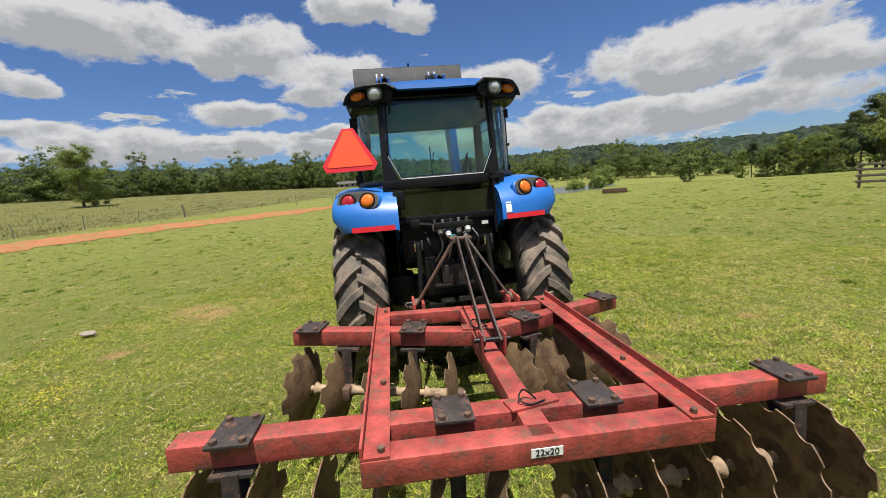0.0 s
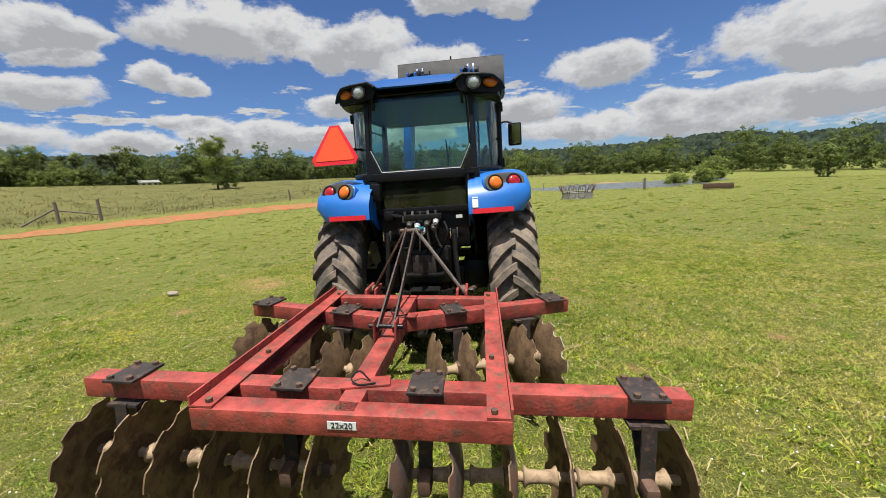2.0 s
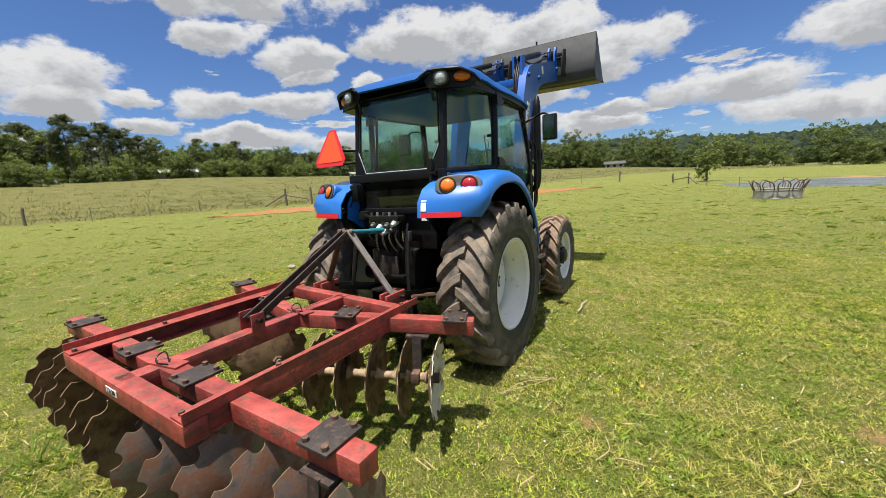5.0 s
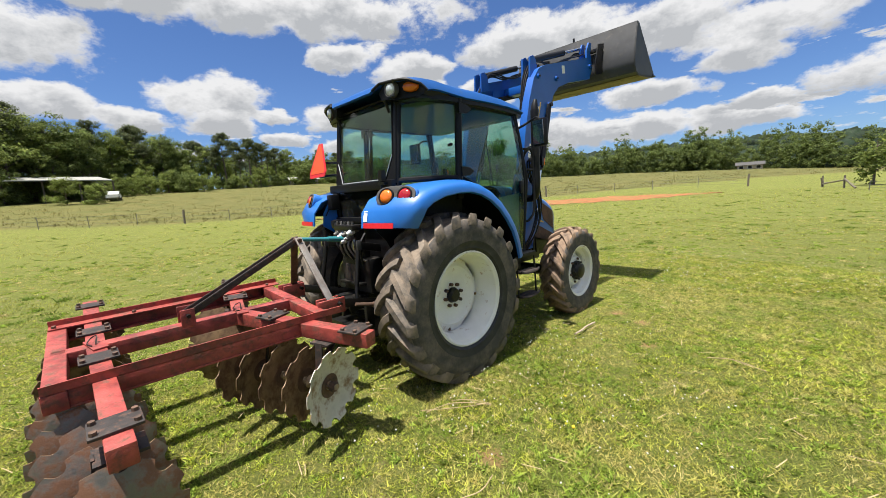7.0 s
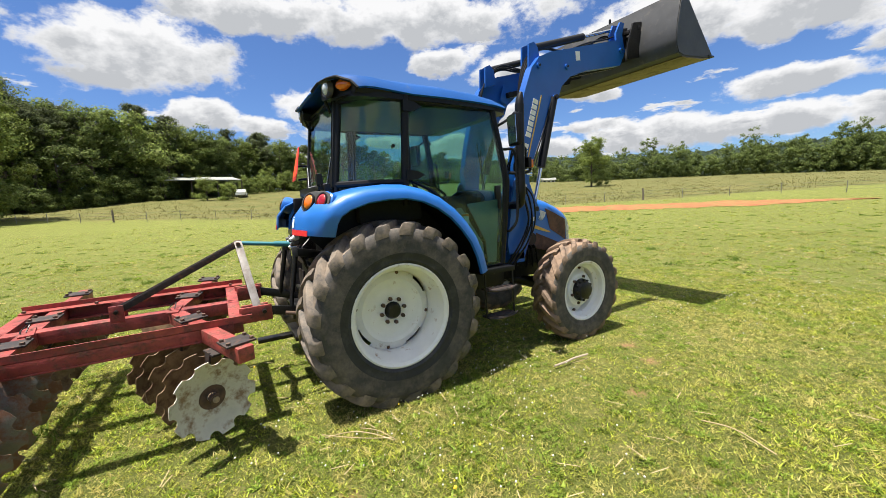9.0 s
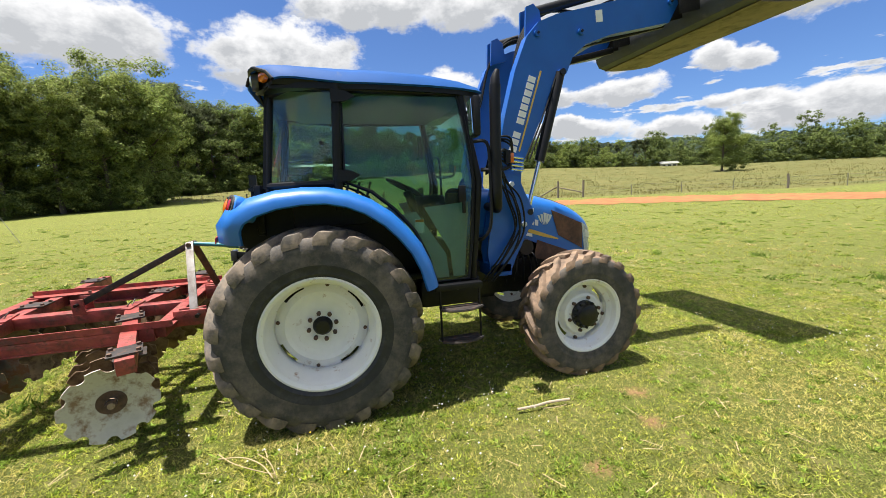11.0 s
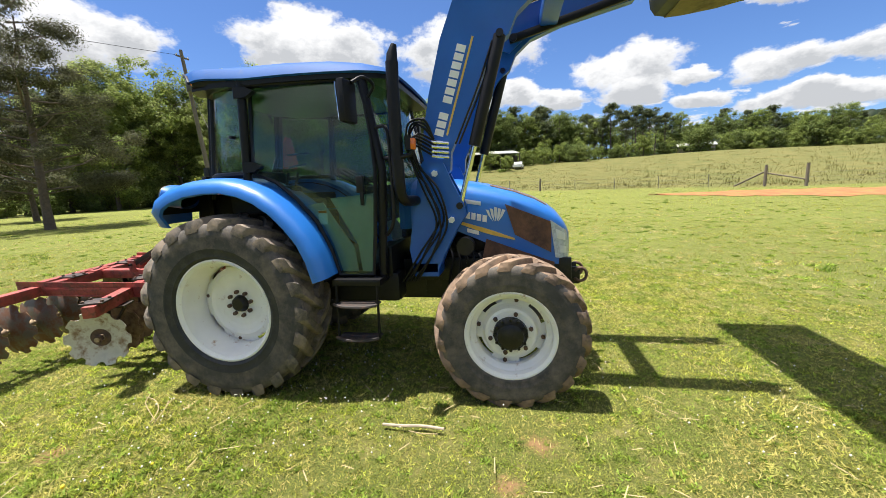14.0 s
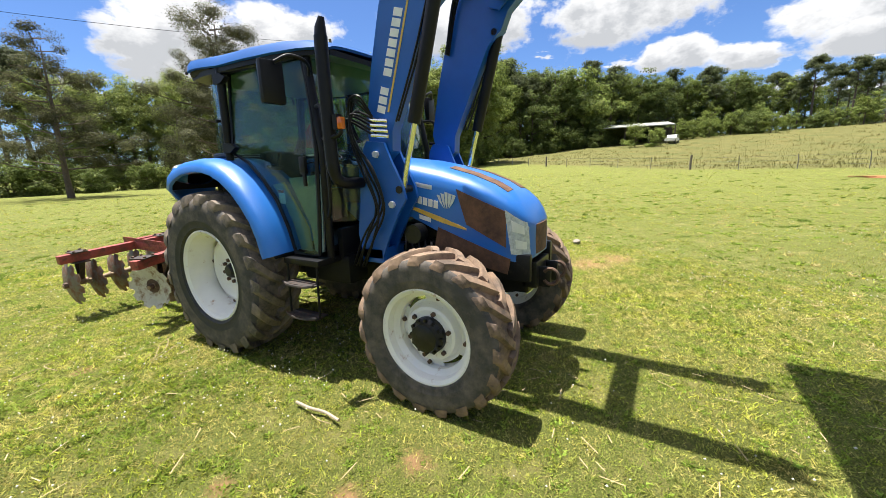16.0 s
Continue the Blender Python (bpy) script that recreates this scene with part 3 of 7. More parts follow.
def make_tyre(w, R, W, rim, lugs, lug_h, mats, way, label):
    """Carcass under the wheel w with two staggered rows of slanting lugs, axle along x, centred."""
    h = W / 2
    Rc = R - lug_h
    side = Rc - rim
    prof = [(rim - 0.01, -h * 0.72), (rim + 0.015, -h * 0.80), (rim + side * 0.16 - 0.01, -h * 0.90), (rim + side * 0.16, -h * 0.935), (rim + side * 0.16 + 0.012, -h * 0.925),
            (rim + side * 0.32, -h * 0.975), (rim + side * 0.36, -h * 0.99), (rim + side * 0.40, -h * 0.985), (rim + side * 0.62, -h * 1.0), (rim + side * 0.72, -h * 1.0),
            (rim + side * 0.87, -h * 0.95), (rim + side * 0.95, -h * 0.86), (Rc - 0.006, -h * 0.76), (Rc, -h * 0.4)]
    prof = prof + [(Rc + 0.004, 0)] + [(r, -x) for r, x in prof[::-1]]
    tyre = part("tyre", lathe(bmesh.new(), prof, 72), mats[0], w, label, True, 40)
    for extra in mats[1:]:
        tyre.data.materials.append(extra)
    zones = []
    for p in tyre.data.polygons:
        r = math.hypot(p.center.y, p.center.z)
        zones.append(1 if r > rim + side * 0.93 else 2 if r < rim + side * 0.34 else 0)
    tyre.data.polygons.foreach_set("material_index", zones)
    step = 2 * math.pi / lugs
    wid = step * 0.235
    ks, kr = [0, h * 0.4, h * 0.76, h * 0.86, h * 0.95, h], [Rc + 0.004, Rc, Rc - 0.006, rim + side * 0.95, rim + side * 0.87, rim + side * 0.70]
    for s in (-1, 1):
        bm = bmesh.new()
        secs = []
        for u in (0.0, 0.12, 0.35, 0.6, 0.82, 0.97, 1.06, 1.12):
            x = s * min(-0.02 + u * (h * 0.96 + 0.02), h * (0.985 + 0.02 * (u > 1.1)))
            a = way * min(u, 1.05) * step * 0.95 * (0.5 + 0.5 * min(u, 1.0))
            base = float(np.interp(abs(x), ks, kr)) - 0.012
            top = R - 0.028 * (abs(x) / h) ** 3 - (0.006 if u == 0 else 0)
            if u > 1.0:
                base = rim + side * (0.86 if u < 1.1 else 0.80)
                top = R - 0.05 if u < 1.1 else rim + side * 0.90
            wu = wid * (0.85 + 0.35 * min(u, 1.0))
            secs.append([bm.verts.new((x, rr * math.cos(aa), rr * math.sin(aa))) for rr, aa in (
                (base, a - wu), (top - 0.012, a - wu * 0.82), (top, a - wu * 0.62), (top, a + wu * 0.62), (top - 0.012, a + wu * 0.82), (base, a + wu))])
        for p, q in zip(secs, secs[1:]):
            for k in range(5):
                bm.faces.new((p[k], p[k + 1], q[k + 1], q[k]))
        bm.faces.new(secs[0])
        bm.faces.new(secs[-1][::-1])
        first = part("lug", bm, mats[1], tyre, "", True, 42)
        off = 0 if s > 0 else step / 2
        first.matrix_basis = Matrix.Rotation(off, 4, "X")
        for k in range(1, lugs):
            clone(first, "lug", tyre, Matrix.Rotation(off + k * step, 4, "X"))
    return tyre


def wheel(name, at, side, R, W, rim, lugs, front):
    w = new(name)
    w.parent = tractor
    w.matrix_basis = Matrix.Translation(at) @ (Matrix() if side > 0 else Matrix.Rotation(math.pi, 4, "Z"))
    h = W / 2
    make_tyre(w, R, W, rim, lugs, 0.05 if not front else 0.04, (RUBBER, RUBBER_DIRT, RUBBER) if front else (RUBBER, RUBBER_TREAD, RUBBER_BLACK), side,
              "clay-covered lugged front tyre" if front else "worn black lugged rear tyre")
    # rim: flange, drop centre and inner flange
    bm = lathe(bmesh.new(), [(rim + 0.022, h * 0.80), (rim + 0.026, h * 0.86), (rim + 0.012, h * 0.88), (rim - 0.012, h * 0.78), (rim - 0.02, h * 0.45),
                             (rim - 0.055, h * 0.25), (rim - 0.055, -h * 0.3), (rim - 0.02, -h * 0.5), (rim + 0.02, -h * 0.82)], 64)
    bmesh.ops.recalc_face_normals(bm, faces=bm.faces)
    part("rim", bm, WHITE, w, "white painted steel rim")
    # dished centre with slots at the edge
    inset = 0.02 if front else -0.03
    disc_r = rim - 0.052
    nslot = 4
    if front:
        prof = [(0.085, inset + 0.045), (0.17, inset + 0.045), (0.19, inset + 0.035), (0.205, inset), (0.215, inset - 0.012), (0.232, inset - 0.018), (disc_r, inset - 0.03)]
    else:
        prof = [(0.06, inset), (0.20, inset), (0.245, inset + 0.006), (0.275, inset + 0.016), (0.29, inset + 0.008), (0.322, inset - 0.005), (disc_r, inset - 0.02)]
    bm = bmesh.new()
    seg = 72
    rings = [[bm.verts.new((x, r * math.cos(2 * math.pi * k / seg), r * math.sin(2 * math.pi * k / seg))) for k in range(seg)] for r, x in prof]
    for i, (p, q) in enumerate(zip(rings, rings[1:])):
        for k in range(seg):
            ph = (k / seg * nslot + 0.12) % 1.0
            if i == len(rings) - 2 and (0.27 < ph < 0.73 if front else 0.34 < ph < 0.66):
                continue
            bm.faces.new((p[k], p[(k + 1) % seg], q[(k + 1) % seg], q[k]))
    part("wheel_disc", bm, WHITE, w, "white painted wheel centre", False)
    bm = bmesh.new()
    hub_bolts = [bmesh.new() for _ in range(12)] if front else []
    if front:
        lathe(bm, [(0, inset + 0.14), (0.06, inset + 0.14), (0.095, inset + 0.125), (0.105, inset + 0.09), (0.125, inset + 0.075), (0.13, inset + 0.03)], 28)
        for k in range(12):
            a = 2 * math.pi * k / 12
            tube(hub_bolts[k], [(inset + 0.06, 0.117 * math.cos(a), 0.117 * math.sin(a)), (inset + 0.10, 0.117 * math.cos(a), 0.117 * math.sin(a))], 0.012, 6)
    else:
        lathe(bm, [(0, inset + 0.05), (0.05, inset + 0.05), (0.062, inset + 0.04), (0.075, inset + 0.004)], 28)
    hub = part("hub", bm, IRON, w, "black hub")
    for hb in hub_bolts:
        part("hub_bolt", hb, IRON, hub, "", False)
    nut_r = 0.155 if front else 0.105
    for k in range(6 if front else 8):
        a = 2 * math.pi * (k + 0.25) / (6 if front else 8)
        bm = tube(bmesh.new(), [(inset + 0.002 + (0.03 if front else 0), nut_r * math.cos(a), nut_r * math.sin(a)),
                                (inset + 0.03 + (0.035 if front else 0), nut_r * math.cos(a), nut_r * math.sin(a))], 0.017, 6)
        part("wheel_nut", bm, RUST, w, "", False)
    for k in range(nslot):
        a = 2 * math.pi * (k + 0.88) / nslot
        bm = tube(bmesh.new(), [(inset - 0.04, disc_r * 0.92 * math.cos(a), disc_r * 0.92 * math.sin(a)), (inset + 0.0, disc_r * 0.92 * math.cos(a), disc_r * 0.92 * math.sin(a))], 0.016, 6)
        part("rim_bolt", bm, RUST, w, "", False)
    return w


for s in (1, -1):
    wheel("rear_wheel", (s * 0.815, 0, 0.738), s, 0.775, 0.45, 0.405, 21, False)
    wheel("front_wheel", (s * 0.785, 2.287, 0.557), s, 0.582, 0.32, 0.318, 19, True)

# chassis, axles, engine, gearbox
bm = boxes([((0, 0.15, 0.82), (0.42, 1.1, 0.46)), ((0, 1.15, 0.78), (0.36, 1.1, 0.34)), ((0, 0.0, 0.74), (1.1, 0.24, 0.24)), ((0, -0.38, 0.95), (0.50, 0.30, 0.34))], 0.03)
for s in (1, -1):
    t = tube(bm, [(s * 0.25, 0, 0.742), (s * 0.78, 0, 0.742)], 0.085, 14)
part("transmission", bm, IRON, tractor, "black greasy transmission housing")
bm = boxes([((0, 1.98, 0.86), (0.40, 0.95, 0.42)), ((0, 2.55, 0.80), (0.34, 0.40, 0.22)), ((0, 1.95, 1.12), (0.34, 0.72, 0.16))], 0.025)
part("engine", bm, IRON, tractor, "black engine block")
bm = bmesh.new()
tube(bm, [(-0.66, 2.287, 0.55), (-0.3, 2.287, 0.52), (0.3, 2.287, 0.52), (0.66, 2.287, 0.55)], [0.07, 0.075, 0.075, 0.07], 14)
for s in (1, -1):
    tube(bm, [(s * 0.60, 2.287, 0.42), (s * 0.62, 2.287, 0.70)], 0.09, 14)
part("front_axle", bm, IRON, tractor)
bm = boxes([((0, 2.75, 0.84), (0.34, 0.12, 0.20)), ((0.10, 2.84, 0.82), (0.025, 0.12, 0.16)), ((-0.10, 2.84, 0.82), (0.025, 0.12, 0.16))], 0.012)
fwb = part("front_weight_bracket", bm, IRON, tractor)
for s in (1, -1):
    hook = tube(bmesh.new(), [(s * 0.115, 2.90 + 0.055 * math.cos(a), 0.83 + 0.06 * math.sin(a)) for a in np.linspace(-2.6, 2.6, 16)], 0.014, 8)
    part("tow_hook", hook, RUST, fwb, "rusty curved tow hook")
for s in (1, -1):
    bm = boxes([((s * 0.27, 2.05, 0.92), (0.05, 1.5, 0.20))], 0.01)
    part("side_rail", bm, IRON, tractor)
bm = tube(bmesh.new(), curve_pts([(0.35, 1.92, 1.15), (0.40, 1.92, 1.15), (0.46, 1.92, 1.15)]), 0.075, 18)
part("alternator", bm, IRON, tractor)
bm = bmesh.new()
for k in range(5):
    tube(bm, curve_pts([(0.3, 1.72 + 0.07 * k, 1.2 - 0.03 * k), (0.38, 1.80 + 0.06 * k, 1.05), (0.36, 1.75 + 0.09 * k, 0.80)]), 0.011, 6)
part("engine_hose", bm, BLACK, tractor)

# bonnet: rounded sections from the cab to the nose
HOOD = [  # y, half width, top z, shoulder drop, bottom z
    (1.34, 0.375, 1.745, 0.16, 1.30), (1.60, 0.372, 1.735, 0.16, 1.30), (1.85, 0.366, 1.705, 0.16, 1.27), (2.10, 0.358, 1.655, 0.16, 1.16), (2.32, 0.348, 1.595, 0.15, 1.06),
    (2.50, 0.335, 1.525, 0.14, 1.00), (2.62, 0.322, 1.455, 0.13, 0.975), (2.69, 0.302, 1.395, 0.11, 0.965), (2.74, 0.272, 1.33, 0.09, 0.965), (2.775, 0.225, 1.27, 0.07, 0.97), (2.792, 0.15, 1.23, 0.05, 0.98)]


def hood_section(y, w, top, drop, bot, n=7):
    side = [(w * 0.985, bot), (w, bot + (top - drop - bot) * 0.5), (w * 0.985, top - drop)]
    for k in range(1, n):
        a = math.pi / 2 * k / n
        side.append((w * 0.985 * (math.cos(a) ** 0.6), top - drop + drop * math.sin(a) ** 0.75))
    half = [Vector((x, y, z)) for x, z in side]
    return half + [Vector((0, y, top + 0.004))] + [Vector((-v.x, v.y, v.z)) for v in half[::-1]]


rows = [hood_section(*h) for h in HOOD]
bm = grid(rows, 0.012)
front = rows[-1]
fv = [bm.verts.new(v) for v in front]
bm.faces.new(fv)
part("bonnet", bm, BLUE, tractor, "glossy blue rounded bonnet")
hood = tractor.children[-1]


def hood_x(y, z):
    """Side of the bonnet at a place along it."""
    ys = [h[0] for h in HOOD]
    w, top, drop = (np.interp(y, ys, [h[i] for h in HOOD]) for i in (1, 2, 3))
    return float(w) if z < top - drop else float(w) * max(0.0, 1 - ((z - top + drop) / drop) ** 2) ** 0.5


def hood_patch(name, pts, mat, lift, label, side, n=10):
    """A panel that lies on the bonnet's side; pts: (y, z) corners as two edges, lower and upper, from back to front."""
    low, high = pts
    R = []
    for i in range(n + 1):
        u = i / n
        lo = Vector((*np.array(low[0]) * (1 - u) + np.array(low[-1]) * u,)) if len(low) == 2 else curve2(low, u)
        hi = Vector((*np.array(high[0]) * (1 - u) + np.array(high[-1]) * u,)) if len(high) == 2 else curve2(high, u)
        row = []
        for j in range(5):
            p = lo.lerp(hi, j / 4)
            row.append((side * (hood_x(p.x, p.y) + lift), p.x, p.y))
        R.append(row)
    return part(name, grid(R, 0.004), mat, hood, label)


def curve2(pts, u):
    P = curve_pts([(a, b, 0) for a, b in pts], 8)
    f = u * (len(P) - 1)
    i = min(int(f), len(P) - 2)
    v = P[i].lerp(P[i + 1], f - i)
    return Vector((v.x, v.y))


for s in (1, -1):
    hood_patch("side_grille", [[(2.33, 1.23), (2.63, 1.07)], [(2.25, 1.49), (2.63, 1.33)]], MESH_BROWN, 0.006, "mud-caked brown side grille mesh", s)
    hood_patch("lower_skirt", [[(2.05, 1.02), (2.64, 0.87)], [(2.09, 1.20), (2.66, 0.985)]], MESH_BROWN, 0.001, "brown dirty lower panel", s)
    hood_patch("decal_stripe", [[(1.86, 1.335), (2.10, 1.245), (2.33, 1.185)], [(1.86, 1.36), (2.10, 1.285), (2.33, 1.20)]], GOLD, 0.006, "yellow decal stripe", s)
    hood_patch("headlight", [[(2.665, 1.025), (2.779, 1.01)], [(2.62, 1.345), (2.768, 1.24)]], LENS_CLEAR, 0.008, "clear headlight lens", s, 18)
    hood_patch("headlight_bowl", [[(2.70, 1.065), (2.762, 1.055)], [(2.695, 1.13), (2.76, 1.11)]], SILVER, 0.012, "chrome headlight bowl", s)
    hood_patch("headlight_bowl", [[(2.675, 1.19), (2.75, 1.165)], [(2.665, 1.27), (2.747, 1.225)]], SILVER, 0.012, "chrome headlight bowl", s)
    hood_patch("vent_badge", [[(1.90, 1.512), (2.05, 1.484)], [(1.90, 1.546), (2.05, 1.518)]], SILVER, 0.007, "silver vent badge", s)
    # round badge and lettering bars
    bm = bmesh.new()
    for k in (-2, -1, 0, 1, 2):
        prism(bm, [(2.172 + 0.010 * k, 1.345), (2.172 + 0.024 * k + 0.009, 1.385 + 0.002 * k), (2.172 + 0.034 * k + 0.013, 1.462 - 0.011 * abs(k)), (2.172 + 0.034 * k - 0.013, 1.47 - 0.011 * abs(k)), (2.172 + 0.024 * k - 0.010, 1.395)],
              s * (hood_x(2.17, 1.4) + 0.004), s * (hood_x(2.17, 1.4) + 0.008))
    part("leaf_badge", bm, SILVER, hood, "silver leaf badge", False)
    for k in range(6):
        y0 = 1.825 + 0.047 * k
        dz = -0.23 * (y0 - 1.86)
        hood_patch("decal_bar", [[(y0, 1.395 + dz), (y0 + 0.036, 1.387 + dz)], [(y0 + 0.004, 1.452 + dz), (y0 + 0.04, 1.444 + dz)]], PAPER, 0.006, "white lettering bar", s, 2)
    # dusty vent strip on the bonnet's top
    R = []
    for y in np.linspace(2.12, 2.60, 10):
        w, top, drop = (np.interp(y, [h[0] for h in HOOD], [h[i] for h in HOOD]) for i in (1, 2, 3))
        row = []
        for x in np.linspace(0.09, 0.20, 5):
            ca = min(1.0, (x / (0.985 * w))) ** (1 / 0.6)
            row.append((s * x, y, float(top - drop + drop * (1 - ca * ca) ** 0.375 + 0.004)))
        R.append(row)
    part("top_vent", grid(R, 0.004), MESH_BROWN, hood, "dusty brown vent strip")
    hood_patch("model_bar", [[(1.93, 1.262), (2.03, 1.235)], [(1.93, 1.295), (2.03, 1.268)]], PAPER, 0.007, "small white lettering bar", s)
bm = grid([[(x * (0.145 - 0.02 * abs(v - 0.5)), 2.794 + 0.012 * (1 - x * x), 1.0 + 0.22 * v) for x in (-1, -0.5, 0, 0.5, 1)] for v in (0, 0.25, 0.5, 0.75, 1)], 0.01)
part("front_grille", bm, MESH_BROWN, hood, "dirty front grille")

# fenders
OUT = [(-0.60, 1.43), (-0.585, 1.56), (-0.52, 1.665), (-0.40, 1.735), (-0.23, 1.78), (-0.05, 1.795), (0.12, 1.79), (0.28, 1.755), (0.43, 1.69), (0.58, 1.585), (0.70, 1.46), (0.80, 1.325), (0.87, 1.17), (0.915, 1.0)]
for s in (1, -1):
    R = []
    n = len(OUT)
    for i, (y, z) in enumerate(OUT):
        a = Vector(OUT[max(i - 1, 0)])
        b = Vector(OUT[min(i + 1, n - 1)])
        d = (b - a).normalized()
        nrm = Vector((d.y, -d.x))  # points down, into the wheel
        k = smooth01(y, -0.62, 0.2)
        ins, lip = 0.44, 0.13 - 0.02 * k
        outer = 1.0 if y > -0.5 else float(np.interp(z, [1.43, 1.50, 1.58], [0.92, 0.975, 1.0]))
        back = -0.10 * (1 - smooth01(y, -0.62, -0.3))
        row = [(s * ins, y + back, z - 0.0), (s * (ins + 0.15), y + back * 0.9, z + 0.006), (s * (outer - 0.14), y + back * 0.45, z + 0.004), (s * (outer - 0.06), y + nrm.x * 0.012, z + nrm.y * 0.012),
               (s * (outer - 0.02), y + nrm.x * 0.035, z + nrm.y * 0.035), (s * outer, y + nrm.x * 0.075, z + nrm.y * 0.075),
               (s * (outer + 0.002), y + nrm.x * lip, z + nrm.y * lip), (s * (outer - 0.02), y + nrm.x * (lip + 0.01), z + nrm.y * (lip + 0.01))]
        R.append(row)
    fender = part("fender", grid(R, 0.012), BLUE, tractor, "glossy blue rear fender")
    # black liner under the fender and inner wall
    R2 = [[(s * x, y * 0.96, z - 0.035) for x in (0.44, 0.93)] for y, z in OUT[1:]]
    part("fender_liner", grid(R2, 0.01), BLACK, fender, "black inner liner")
    bm = prism(bmesh.new(), [(y * 0.98, z - 0.01) for y, z in OUT] + [(0.70, 0.95), (0.30, 1.25), (-0.40, 1.30)], s * 0.445, s * 0.465)
    part("inner_panel", bm, BLUE, fender, "blue inner fender side")
    bm = prism(bmesh.new(), [(y * 0.95, z - 0.045) for y, z in OUT] + [(0.70, 0.80), (-0.30, 0.95), (-0.48, 1.30)], s * 0.47, s * 0.48)
    part("well_panel", bm, BLACK, fender, "black wheel well lining")

    def on_back(x, z):
        """A place on the sloped back of the fender."""
        y = np.interp(z, [1.43, 1.56, 1.665, 1.735, 1.78], [-0.60, -0.585, -0.52, -0.40, -0.23])
        back = -0.10 * (1 - smooth01(y, -0.62, -0.3))
        f = np.interp(abs(x), [0.44, 0.59, 0.86, 0.94, 1.0], [1.0, 0.9, 0.45, 0, 0])
        return Vector((x, float(y) + back * float(f) , z))
    # the lamps sit in a rounded hump on the back of the fender
    tilt = Matrix.Translation((s * 0.764, -0.553, 1.684)) @ Matrix.Rotation(radians(s * 20), 4, "Z") @ Matrix.Rotation(radians(-20), 4, "X")

    def squircle(k, depth, a=0.185, b=0.084):
        return [tilt @ Vector((k * a * math.copysign(abs(math.cos(t)) ** 0.7, math.cos(t)), depth, k * b * math.copysign(abs(math.sin(t)) ** 0.7, math.sin(t)))) for t in np.linspace(0, 2 * math.pi, 37)]
    hs = part("lamp_housing", grid([squircle(0.9, 0.16), squircle(1.06, 0.05), squircle(1.06, 0.012), squircle(0.98, 0.0)]), BLUE, fender, "rounded blue lamp hump")
    sr = part("lamp_surround", grid([squircle(1.0, 0.006), squircle(1.0, -0.006), squircle(0.93, -0.008), squircle(0.5, 0.004), squircle(0.02, 0.004)]), GREY, fender, "dark grey oval tail lamp surround")
    for xx, mt, nm in ((-0.088, LENS_AMBER, "amber_indicator"), (0.088, LENS_RED, "red_tail_lamp")):
        bm = lathe(bmesh.new(), [(0, 0.022), (0.03, 0.020), (0.052, 0.012), (0.060, 0.0), (0.060, -0.01)], 28)
        bmesh.ops.transform(bm, matrix=tilt @ Matrix.Translation((s * xx, -0.006, 0)) @ Matrix.Rotation(radians(-90), 4, "Z"), verts=bm.verts)
        lm = part(nm, bm, mt, fender)
        bm = lathe(bmesh.new(), [(0.059, 0.0), (0.060, 0.010), (0.069, 0.010), (0.072, -0.006)], 28)
        bmesh.ops.transform(bm, matrix=tilt @ Matrix.Translation((s * xx, -0.006, 0)) @ Matrix.Rotation(radians(-90), 4, "Z"), verts=bm.verts)
        part("bezel", bm, BLACK, lm, "black lamp bezel")
    bm = grid([[on_back(s * x, z) + Vector((0, -0.006, 0)) for x in np.linspace(0.475, 0.83, 8)] for z in (1.432, 1.475)], 0.004)
    part("reflector_strip", bm, REFLEX, fender, "red reflective strip")
    if s > 0:
        bm = grid([[on_back(s * x, z) + Vector((0, -0.006, 0)) for x in np.linspace(0.475, 0.525, 3)] for z in (1.485, 1.525, 1.575)], 0.003)
        part("sticker", bm, PAPER, fender, "white sticker")


# cab -------------------------------------------------------------
cabf = None
CAB_Z0, CAB_Z1 = 1.80, 2.50
# plan corners on each side: rear window edge, B pillar, A pillar (lower / upper)
P_REAR = lambda s, z: Vector((s * np.interp(z, [1.5, 2.5], [0.51, 0.50]), np.interp(z, [1.5, 2.5], [-0.36, -0.24]), z))
P_B = lambda s, z: Vector((s * 0.765, np.interp(z, [1.8, 2.5], [0.20, 0.24]), z))
P_A = lambda s, z: Vector((s * np.interp(z, [0.95, 1.8, 2.5], [0.70, 0.735, 0.69]), np.interp(z, [0.95, 1.8, 2.5], [1.27, 1.335, 1.20]), z))
P_W = lambda s, z: Vector((s * np.interp(z, [1.2, 2.5], [0.60, 0.60]), np.interp(z, [1.2, 1.8, 2.5], [1.44, 1.44, 1.24]), z))
